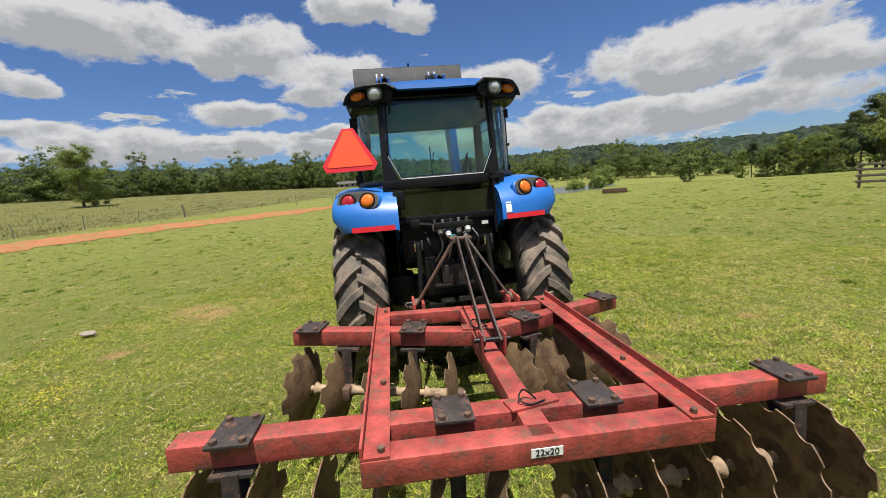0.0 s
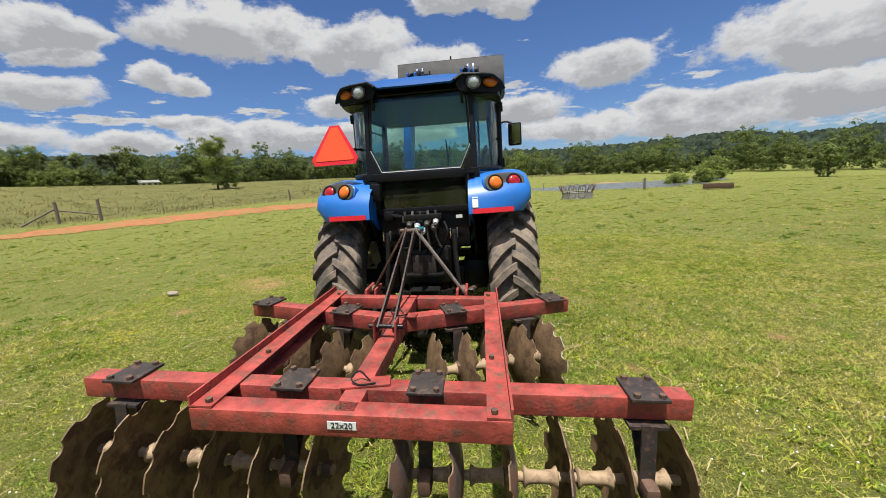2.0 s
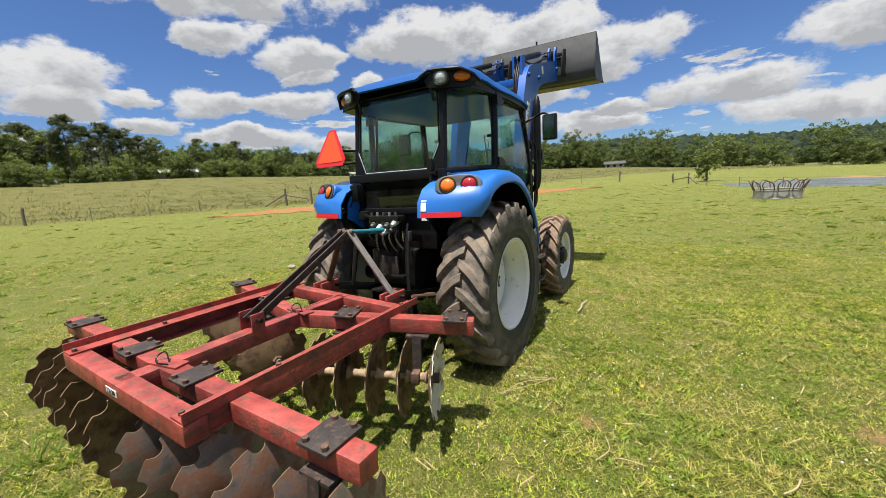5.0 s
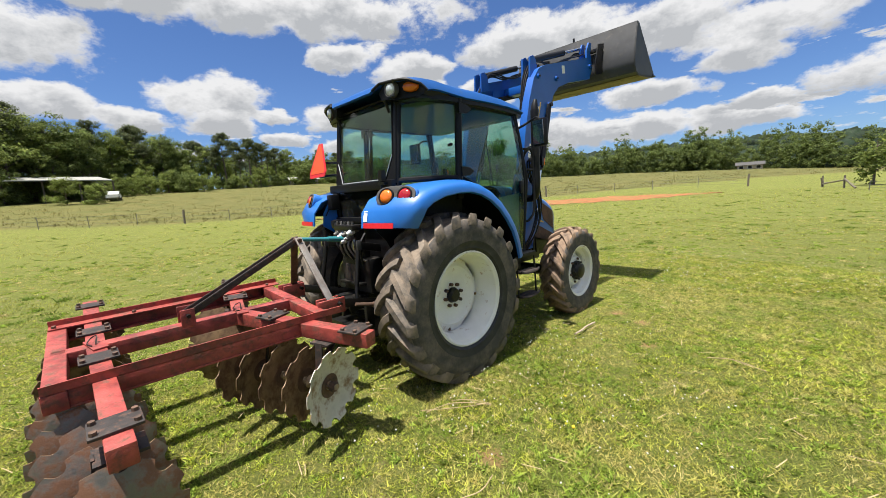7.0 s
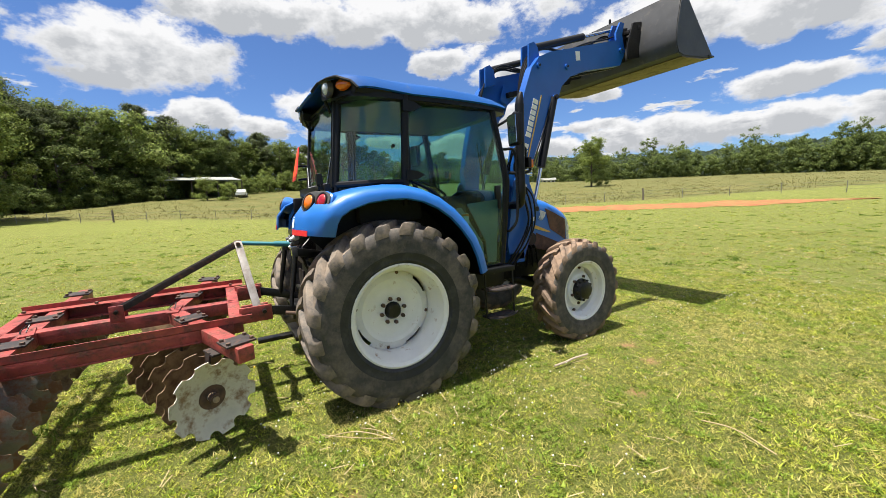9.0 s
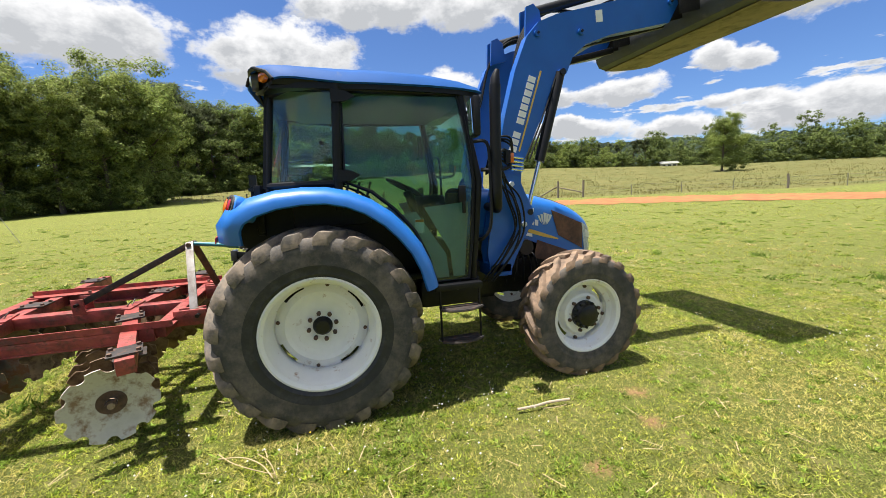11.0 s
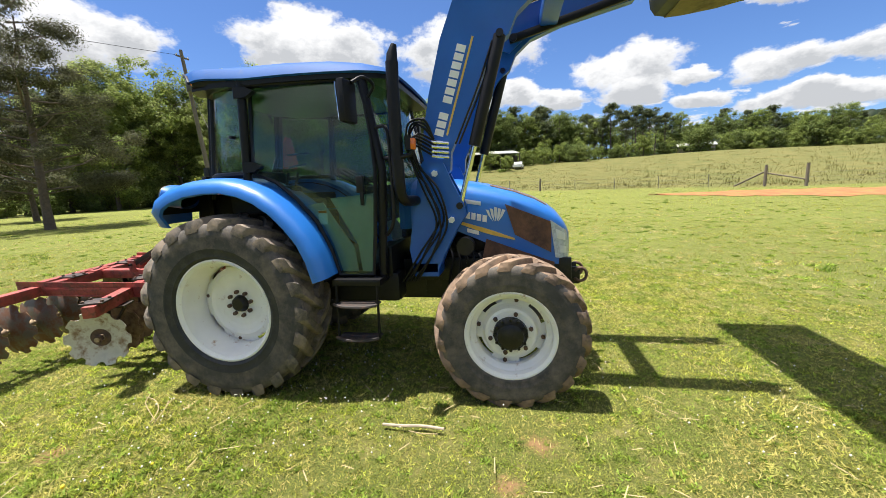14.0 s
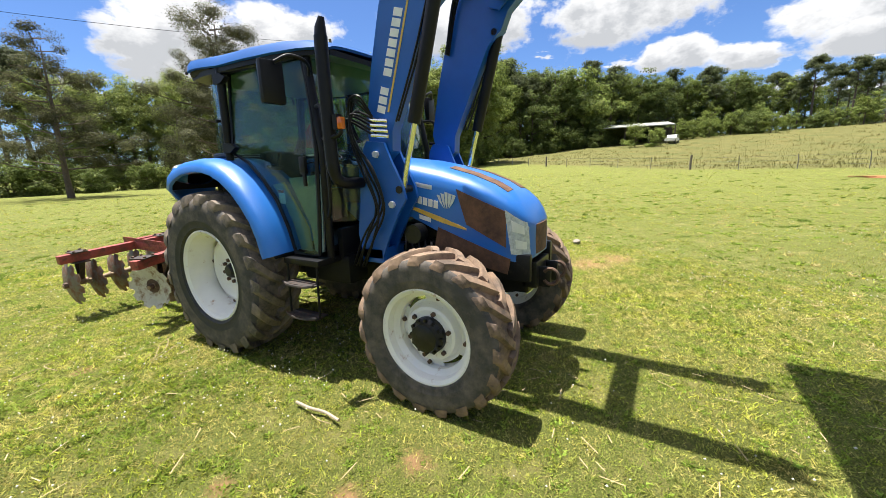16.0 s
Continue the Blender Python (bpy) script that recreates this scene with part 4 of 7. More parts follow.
for s in (1, -1):
    bm = bmesh.new()
    for f, r in ((P_REAR, 0.026), (P_B, 0.034)):
        tube(bm, [f(s, z) for z in np.linspace(1.62, 2.53, 8)], r, 10)
    part("rear_pillar", bm, BLACK, tractor, "black cab pillars")
    bm = tube(bmesh.new(), [P_A(s, z) for z in np.linspace(0.95, 2.53, 12)], 0.034, 10)
    part("front_pillar", bm, BLACK, tractor)
    # lower edge rails
    bm = bmesh.new()
    tube(bm, [P_REAR(s, 1.82), (s * 0.70, -0.12, 1.82), P_B(s, 1.82)], 0.026, 8)
    tube(bm, [P_REAR(s, 2.5), (s * 0.66, -0.1, 2.52), P_B(s, 2.5), P_A(s, 2.5)], 0.03, 8)
    part("cab_rail", bm, BLACK, tractor)
    # quarter pane
    zs = np.linspace(1.83, 2.49, 8)
    R = [[P_REAR(s, z).lerp(P_B(s, z), u) + Vector((s * 0.055, -0.04, 0)) * math.sin(math.pi * u) for u in np.linspace(0, 1, 9)] for z in zs]
    q = part("quarter_window", grid(R, 0.005), GLASS, tractor, "green-tinted curved quarter pane")
    q.visible_shadow = False
    bm = tube(bmesh.new(), [(s * 0.74, 0.115, 2.115), (s * 0.785, 0.105, 2.115)], 0.014, 8)
    part("knob", bm, BLACK, q)
    # door: glass down to the step, shaped round the fender
    DOOR = [(0.27, 2.50), (1.165, 2.50), (1.225, 2.30), (1.265, 2.05), (1.285, 1.79), (1.25, 1.3), (1.215, 0.99), (0.93, 0.985), (0.87, 1.2), (0.77, 1.42), (0.62, 1.60), (0.45, 1.745), (0.25, 1.83)]

    def door_x(z):
        return 0.768 - 0.062 * max(0.0, z - 1.55) ** 1.6
    front = [p for p in DOOR[1:7]][::-1]
    back = [DOOR[0]] + DOOR[:6:-1]
    R = []
    for z in np.linspace(0.99, 2.498, 32):
        y0 = float(np.interp(z, [p[1] for p in back[::-1]], [p[0] for p in back[::-1]]))
        y1 = float(np.interp(z, [p[1] for p in front], [p[0] for p in front]))
        x = door_x(float(z))
        R.append([(s * (x + 0.012 * math.sin(math.pi * u)), y0 + (y1 - y0) * u, float(z)) for u in np.linspace(0, 1, 7)])
    bm = grid(R, 0.005)
    d = part("door", bm, DOOR_GLASS, tractor, "full green-tinted glass door")
    d.visible_shadow = False
    bm = bmesh.new()
    pts = [Vector((s * (door_x(z) - 0.006), y, z)) for y, z in DOOR]
    tube(bm, pts + [pts[0]], 0.017, 6)
    part("door_seal", bm, BLACK, d, "black door seal")
    bm = boxes([((s * 0.795, 1.17, 1.70), (0.03, 0.06, 0.13)), ((s * 0.80, 1.18, 1.60), (0.02, 0.03, 0.12))], 0.008)
    part("door_handle", bm, BLACK, d, "black door handle")
    for zz in (2.44, 1.875):
        bm = prism(bmesh.new(), [(0.20, zz - 0.045), (0.20, zz + 0.045), (0.30, zz + 0.035), (0.37, zz + 0.0), (0.30, zz - 0.04)], s * 0.765, s * 0.815)
        part("hinge", bevelled(bm, 0.008), BLACK, d, "black door hinge")
    bm = boxes([((s * 0.745, 0.815, 1.455), (0.003, 0.075, 0.115))])
    dec = part("warning_sticker", bm, PAPER, d, "white warning sticker")
    part("sticker_band", boxes([((s * 0.748, 0.815, 1.498), (0.003, 0.07, 0.022))]), LENS_AMBER, dec, "amber band on the sticker", False)
    # lower solid panel seen through the glass
    bm = prism(bmesh.new(), [(0.66, 1.55), (0.80, 1.57), (1.04, 1.20), (1.06, 1.0), (0.93, 1.0), (0.87, 1.22), (0.79, 1.39)], s * 0.69, s * 0.705)
    prism(bm, [(0.87, 1.60), (1.25, 1.63), (1.20, 1.0), (1.10, 1.0), (1.08, 1.22)], s * 0.69, s * 0.705)
    part("door_panel", bm, DOOR_TRIM, d, "grey inner door panel")
# windscreen
R = []
for z in np.linspace(1.25, 2.48, 10):
    a, w = P_A(1, z), P_W(1, z)
    xs = np.linspace(-1, 1, 17)
    R.append([(float(a.x) * u, float(a.y) + (float(w.y) + 0.05 - float(a.y)) * (1 - abs(u) ** 2.2), z) for u in xs])
ws = part("windscreen", grid(R, 0.005), GLASS, tractor, "curved green-tinted windscreen")
ws.visible_shadow = False
bm = tube(bmesh.new(), [(0.12, 1.52, 1.75), (0.10, 1.44, 2.28)], 0.008, 6)
tube(bm, [(0.06, 1.53, 1.74), (0.15, 1.455, 2.2)], 0.006, 6)
part("front_wiper", bm, BLACK, ws)
# rear window with cut lower corners, and the black frame about it
RW = [(-0.45, 2.55), (0.45, 2.55), (0.472, 2.05), (0.375, 1.84), (-0.375, 1.84), (-0.472, 2.05)]
ry = lambda z: float(np.interp(z, [1.5, 2.5], [-0.385, -0.265]))
bm = bmesh.new()
bm.faces.new([bm.verts.new((x, ry(z), z)) for x, z in RW])
bmesh.ops.recalc_face_normals(bm, faces=bm.faces)
bmesh.ops.solidify(bm, geom=bm.faces[:], thickness=0.005)
rw = part("rear_window", bm, GLASS, tractor, "green-tinted rear window with angled lower corners", False)
rw.visible_shadow = False
bm = bmesh.new()
pts = [Vector((x, ry(z) - 0.006, z)) for x, z in RW]
tube(bm, pts + [pts[0]], 0.011, 6)
part("window_seal", bm, BLACK, rw, "black rubber seal")
# reflection along the lower seal, modelled as a thin silver line
bm = tube(bmesh.new(), [p + Vector((0, -0.011, 0)) for p in pts[2:]], 0.004, 6)
part("seal_edge", bm, SILVER, rw, "light line for the reflection along the lower seal")
for s in (1, -1):
    part("window_hinge", tube(bmesh.new(), [(s * 0.42, -0.33, 2.52), (s * 0.42, -0.29, 2.42)], 0.013, 6), BLACK, rw)
for s in (1, -1):
    bm = bmesh.new()
    prism(bm, [(s * 0.47, 2.56), (s * 0.51, 2.56), (s * 0.525, 1.80), (s * 0.39, 1.80), (s * 0.39, 1.825), (s * 0.487, 2.05)], -0.012, 0.018, "y")
    for v in bm.verts:
        v.co.y += ry(v.co.z)
    part("window_frame", bm, BLACK, tractor, "black rear frame")
# lower rear panel with a dark pane
bm = boxes([((0, -0.40, 1.79), (1.10, 0.05, 0.08)), ((0.46, -0.40, 1.62), (0.10, 0.05, 0.32)), ((-0.46, -0.40, 1.62), (0.10, 0.05, 0.32)), ((0, -0.41, 1.47), (1.0, 0.06, 0.06))], 0.01)
part("rear_panel", bm, BLACK, tractor, "black lower rear cab panel")
bm = boxes([((0, -0.40, 1.63), (0.83, 0.006, 0.27))])
lp = part("lower_rear_window", bm, DARK_GLASS, tractor, "dark lower rear pane")
lp.visible_shadow = False
bm = boxes([((0, 0.0, 1.28), (0.86, 0.80, 0.34)), ((0, 0.72, 1.02), (1.30, 1.05, 0.06)), ((0, 1.34, 1.45), (0.50, 0.06, 0.50)), ((0, 1.30, 1.06), (1.24, 0.06, 0.26))], 0.02)
box(bm, (0, -0.30, 1.62), (0.9, 0.02, 0.34))
part("cab_floor", bm, BLACK, tractor, "black cab floor and bulkhead")
# interior
bm = boxes([((0, 0.12, 1.52), (0.50, 0.50, 0.14)), ((0, -0.10, 1.70), (0.46, 0.12, 0.34))], 0.05)
part("seat", bm, SEAT, tractor, "dark cloth driver seat")
bm = boxes([((0, 1.08, 1.52), (0.42, 0.24, 0.34))], 0.05)
tube(bm, [(0, 1.0, 1.35), (0, 0.86, 1.74)], 0.045, 10)
part("dashboard", bm, SEAT, tractor, "dark dashboard and steering column")
bm = bmesh.new()
C = Vector((0, 0.84, 1.77))
tilt = Matrix.Rotation(radians(-28), 3, "X")
tube(bm, [C + tilt @ Vector((0.19 * math.cos(a), 0.19 * math.sin(a), 0)) for a in np.linspace(0, 2 * math.pi, 25)], 0.014, 8, False)
for a in (0.5, 2.6, 4.7):
    tube(bm, [C, C + tilt @ Vector((0.19 * math.cos(a), 0.19 * math.sin(a), 0))], 0.012, 6)
part("steering_wheel", bm, SEAT, tractor, "black steering wheel")
part("console", boxes([((-0.50, 0.1, 1.55), (0.14, 0.55, 0.2))], 0.04), SEAT, tractor, "dark narrow console")
bm = boxes([((0.47, 0.15, 1.60), (0.18, 0.62, 0.24))], 0.04)
for k in range(3):
    tube(bm, [(0.46, 0.25 + 0.09 * k, 1.7), (0.46, 0.29 + 0.09 * k, 1.83)], 0.012, 6)
part("console", bm, SEAT, tractor, "dark console with levers")
# roof: blue shell with a black underside and rear lamp pods
ROOF = [(y, w, lo, hi - 0.025) for y, w, lo, hi in ((-0.425, 0.40, 2.575, 2.650), (-0.36, 0.64, 2.565, 2.680), (-0.22, 0.775, 2.555, 2.698), (0.0, 0.81, 2.545, 2.704), (0.3, 0.815, 2.535, 2.704), (0.6, 0.815, 2.535, 2.700), (0.95, 0.80, 2.53, 2.680), (1.2, 0.77, 2.525, 2.645), (1.36, 0.72, 2.52, 2.605), (1.42, 0.66, 2.52, 2.57))]


def roof_rear(x):
    return float(np.interp(abs(x), [0, 0.30, 0.37, 0.43, 0.60, 0.72, 0.815], [-0.435, -0.43, -0.41, -0.375, -0.345, -0.29, -0.17]))


R = []
for v in (0.0, 0.06, 0.2, 0.5):  # the rear edge steps forwards over the lamp pods
    row = []
    for u in np.linspace(-1, 1, 41):
        x = 0.815 * u
        e = abs(u)
        lip = float(np.interp(abs(x), [0, 0.34, 0.43, 0.7, 0.78, 0.815], [2.585, 2.59, 2.655, 2.645, 2.60, 2.545]))
        top = float(np.interp(abs(x), [0, 0.5, 0.7, 0.78, 0.815], [2.68, 2.675, 2.665, 2.64, 2.56]))
        row.append((x, roof_rear(x) * (1 - v) + 0.12 * v, lip + (top - lip) * min(1.0, v / 0.2) ** 0.6))
    R.append(row)
for y, w, lo, hi in ROOF[4:]:
    row = []
    for u in np.linspace(-1, 1, 41):
        e = abs(u)
        z = lo + (hi - lo) * (1 - e ** 7) ** 0.6 if e < 1 else lo
        row.append((w * u, y, z + 0.015 * (1 - u * u)))
    R.append(row)
bm = grid(R, 0.02)
roof = part("roof", bm, DARKENED_BLUE, tractor, "matt blue plastic cab roof, its blue darkened against glare")
bm = grid([[(w * 0.97 * u, max(y, -0.28) * 0.985 + 0.006, min(lo, 2.535) - 0.004) for u in np.linspace(-1, 1, 9)] for y, w, lo, hi in ROOF[1:]], 0.04)
part("roof_underside", bm, BLACK, roof, "black roof underside")
for s in (1, -1):
    # pod that bulges at each rear corner, swept forwards at its outer end
    pod = [(0.37, 2.585), (0.43, 2.635), (0.52, 2.655), (0.62, 2.65), (0.70, 2.632), (0.755, 2.595), (0.785, 2.55), (0.775, 2.515), (0.70, 2.50), (0.55, 2.50), (0.40, 2.52)]
    bm = bevelled(prism(bmesh.new(), [(s * x, z) for x, z in pod], -0.35, -0.05, "y"), 0.012, 50)
    for v in bm.verts:
        v.co.y += 0.22 * max(0.0, (abs(v.co.x) - 0.45) / 0.37) ** 2.2
    part("lamp_pod", bm, BLACK, roof, "black rear lamp pod")
    rim = [(s * x, roof_rear(x) - 0.004, float(np.interp(x, [0.34, 0.43, 0.7, 0.78, 0.815], [2.59, 2.655, 2.645, 2.60, 2.545])) - 0.006) for x in np.linspace(0.36, 0.815, 14)]
    part("pod_brow", tube(bmesh.new(), rim, 0.013, 8), BLACK, roof, "black brow over the lamp pod")
    bm = lathe(bmesh.new(), [(0, 0.03), (0.03, 0.028), (0.052, 0.012), (0.058, -0.02)], 24)
    bmesh.ops.transform(bm, matrix=Matrix.Translation((s * 0.53, -0.338, 2.588)) @ Matrix.Rotation(radians(-90 + s * 8), 4, "Z"), verts=bm.verts)
    wl = part("work_lamp", bm, LENS_CLEAR, roof, "clear round rear work lamp")
    bm = lathe(bmesh.new(), [(0.05, 0.012), (0.066, 0.016), (0.07, -0.03)], 24)
    bmesh.ops.transform(bm, matrix=Matrix.Translation((s * 0.53, -0.338, 2.588)) @ Matrix.Rotation(radians(-90 + s * 8), 4, "Z"), verts=bm.verts)
    part("lamp_ring", bm, GREY, wl)
    bm = lathe(bmesh.new(), [(0, 0.02), (0.035, 0.018), (0.06, 0.008), (0.07, -0.015)], 24)
    bmesh.ops.transform(bm, matrix=Matrix.Translation((s * 0.69, -0.254, 2.588)) @ Matrix.Rotation(radians(-90 + s * 30), 4, "Z") @ Matrix.Diagonal((1, 1.1, 0.62, 1)), verts=bm.verts)
    part("amber_roof_lamp", bm, LENS_AMBER, roof, "amber roof indicator")

# exhaust, mirrors, steps -----------------------------------------
bm = tube(bmesh.new(), curve_pts([(0.36, 1.56, 1.56), (0.60, 1.54, 1.555), (0.74, 1.50, 1.57), (0.785, 1.48, 1.66), (0.79, 1.475, 1.95), (0.79, 1.475, 2.4), (0.79, 1.478, 2.55)], 5),
          [0.04] * 5 + [0.042] * 10 + [0.046] * 16, 14, False)
tube(bm, [(0.79, 1.478, 2.54), (0.79, 1.482, 2.60), (0.79, 1.50, 2.665)], [0.043, 0.038, 0.02], 12)
part("exhaust_pipe", bm, BLACK, tractor, "tall dull black exhaust pipe")
for s in (1, -1):
    mir = part("mirror", bevelled(boxes([((s * 1.02, 1.215, 2.255), (0.17, 0.055, 0.285), Matrix.Rotation(radians(-s * 8), 4, "Z"))]), 0.022), BLACK, tractor, "black wing mirror housing")
    bm = boxes([((s * 1.0162, 1.178, 2.255), (0.135, 0.004, 0.245), Matrix.Rotation(radians(-s * 8), 4, "Z") @ Matrix.Rotation(radians(3), 4, "X"))])
    part("mirror_glass", bm, MIRROR, mir, "mirror glass")
    bm = tube(bmesh.new(), curve_pts([P_A(s, 2.33), (s * 0.80, 1.33, 2.40), (s * 0.92, 1.30, 2.43), (s * 1.01, 1.25, 2.38)]), 0.013, 8)
    part("mirror_arm", bm, BLACK, mir)
    # grab rail in front of the door
    bm = tube(bmesh.new(), curve_pts([P_A(s, 2.12) + Vector((s * 0.02, 0.03, 0)), (s * 0.78, 1.40, 2.10), (s * 0.79, 1.42, 1.9), (s * 0.79, 1.42, 1.45), (s * 0.76, 1.36, 1.32), (s * 0.72, 1.32, 1.30)]), 0.014, 8)
    part("grab_rail", bm, BLACK, tractor, "black grab rail")
    st = part("step_frame", tube(tube(boxes([((s * 0.72, 1.10, 0.945), (0.30, 0.40, 0.05))], 0.006), [(s * 0.86, 0.93, 0.95), (s * 0.88, 0.93, 0.5)], 0.010, 6), [(s * 0.86, 1.27, 0.95), (s * 0.88, 1.27, 0.5)], 0.010, 6), BLACK, tractor, "black cab access step")
    for zz, yy in ((0.77, 0.0), (0.50, 0.0)):
        part("tread", tube(boxes([((s * 0.86, 1.10, zz), (0.13, 0.34, 0.014)), ((s * 0.86, 1.10, zz + 0.008), (0.03, 0.30, 0.02))], 0.005), curve_pts([(s * 0.92, 0.925, zz + 0.012), (s * 0.945, 1.02, zz), (s * 0.945, 1.18, zz), (s * 0.92, 1.275, zz + 0.012)]), 0.012, 6), PLATE, st, "worn step tread")
    bm = boxes([((s * 0.50, 1.10, 0.84), (0.24, 0.56, 0.26))], 0.05)
    part("fuel_tank", bm, BLACK, tractor, "black side tank")
    bm = boxes([((s * 0.80, 1.60, 1.975), (0.05, 0.05, 0.085))], 0.015)
    il = part("front_indicator", bm, LENS_AMBER, tractor, "amber front indicator on a bracket")
    bm = tube(bmesh.new(), curve_pts([(s * 0.74, 1.36, 1.89), (s * 0.80, 1.46, 1.88), (s * 0.80, 1.58, 1.90), (s * 0.80, 1.60, 1.95)]), 0.016, 8)
    box(bm, (s * 0.80, 1.57, 1.985), (0.055, 0.04, 0.10))
    part("bracket", bm, BLACK, il)

# loader -----------------------------------------------------------
ARM = [(1.60, 1.95), (1.68, 2.36), (1.785, 2.75), (1.90, 3.03), (2.02, 3.16), (2.20, 3.235), (2.40, 3.285), (3.34, 3.53), (3.47, 3.54), (3.52, 3.42), (3.42, 3.24), (3.24, 3.20), (2.78, 3.10), (2.50, 3.0), (2.36, 2.88), (2.30, 2.74), (2.22, 2.68),
       (2.17, 2.62), (1.84, 1.92), (1.83, 1.78), (1.74, 1.70), (1.64, 1.76)]
TOWER = [(1.58, 1.80), (1.62, 1.86), (1.78, 1.84), (1.84, 1.70), (1.93, 1.52), (1.95, 1.43), (1.88, 1.33), (1.76, 1.10), (1.70, 0.96), (1.50, 0.96), (1.47, 1.15), (1.52, 1.45)]
for s in (1, -1):
    x0, x1 = s * 0.43, s * 0.53
    bm = bevelled(prism(bmesh.new(), ARM, x0, x1), 0.012, 60)
    arm = part("loader_arm", bm, LOADER_BLUE, tractor, "blue boxed loader arm")
    bm = prism(bmesh.new(), TOWER, s * 0.545, s * 0.57)
    prism(bm, TOWER, s * 0.39, s * 0.415)
    part("loader_tower", bevelled(bm, 0.006, 60), LOADER_BLUE, tractor, "blue loader mounting tower")
    bm = boxes([((s * 0.40, 1.60, 0.98), (0.34, 0.22, 0.12))], 0.01)
    part("loader_mount", bm, LOADER_BLUE, tractor)
    # lift cylinder
    a, b = Vector((s * 0.52, 1.90, 1.50)), Vector((s * 0.52, 2.235, 2.74))
    cyl = part("lift_cylinder", tube(bmesh.new(), [a.lerp(b, 0.37), b], 0.047, 16), BLACK, tractor, "black hydraulic lift cylinder")
    part("rod", tube(bmesh.new(), [a, a.lerp(b, 0.42)], 0.022, 12), CHROME, cyl, "chrome rod")
    for p in (a, b):
        part("pin", tube(bmesh.new(), [p - Vector((s * 0.09, 0, 0)), p + Vector((s * 0.06, 0, 0))], 0.028, 12), IRON, cyl)
    for p in ((1.833, 1.39), (1.71, 1.76)):
        part("pivot_bolt", tube(bmesh.new(), [(s * 0.56, *p), (s * 0.595, *p)], 0.026, 6), SILVER, arm, "bright pivot bolt", False)
    # tilt cylinder along the top
    a, b = Vector((s * 0.40, 1.98, 3.27)), Vector((s * 0.40, 3.46, 3.72))
    cy2 = part("tilt_cylinder", tube(bmesh.new(), [a.lerp(b, 0.05), a.lerp(b, 0.60)], 0.042, 14), BLACK, tractor, "black hydraulic tilt cylinder")
    part("rod", tube(bmesh.new(), [a.lerp(b, 0.55), b], 0.02, 10), CHROME, cy2, "chrome rod")
    bm = prism(bmesh.new(), [(1.92, 3.05), (1.93, 3.30), (2.0, 3.33), (2.06, 3.28), (2.10, 3.10)], s * 0.33, s * 0.355)
    prism(bm, [(1.92, 3.05), (1.93, 3.30), (2.0, 3.33), (2.06, 3.28), (2.10, 3.10)], s * 0.44, s * 0.465)
    part("cylinder_bracket", bm, LOADER_BLUE, arm)
    bm = prism(bmesh.new(), [(3.36, 3.40), (3.34, 3.62), (3.42, 3.76), (3.50, 3.76), (3.46, 3.62), (3.52, 3.42)], s * 0.40, s * 0.425)
    prism(bm, [(3.36, 3.40), (3.34, 3.62), (3.42, 3.76), (3.50, 3.76), (3.46, 3.62), (3.52, 3.42)], s * 0.50, s * 0.525)
    part("link", bevelled(bm, 0.006, 60), LOADER_BLUE, arm, "curved blue bucket link")
    # lettering bar and stripe on the outer face
    u = Vector((1.72, 2.06))
    v = Vector((1.93, 2.72))
    d = (v - u).normalized()
    nn = Vector((d.y, -d.x))
    def strip(p, q, o0, o1, mat, nm, lab):
        pts = [p + nn * o0, p + nn * o1, q + nn * o1, q + nn * o0]
        part(nm, prism(bmesh.new(), [(w.x, w.y) for w in pts], s * 0.531, s * 0.534), mat, arm, lab, False)
    L = (v - u).length
    for k in range(11):
        if k != 3:
            strip(u + d * (L * k / 11), u + d * (L * (k + 0.80) / 11), -0.008, 0.064, PAPER, "decal_bar", "white lettering bar")
    strip(u + d * 0.02, v + d * 0.06, 0.085, 0.10, GOLD, "decal_stripe", "yellow decal stripe")
    part("number_bar", prism(bmesh.new(), [(2.60, 3.19), (2.67, 3.20), (2.66, 3.30), (2.59, 3.29)], s * 0.531, s * 0.534), PAPER, arm, "white number bar", False)
    # pipes along the arm
    bm = bmesh.new()
    for k in range(2):
        tube(bm, curve_pts([(s * (0.535 + 0.012 * k), 1.88 + 0.03 * k, 1.98), (s * 0.54, 2.06 + 0.03 * k, 2.38), (s * 0.54, 2.18 + 0.03 * k, 2.70)]), 0.008, 6)
    part("oil_pipe", bm, BLACK, arm)
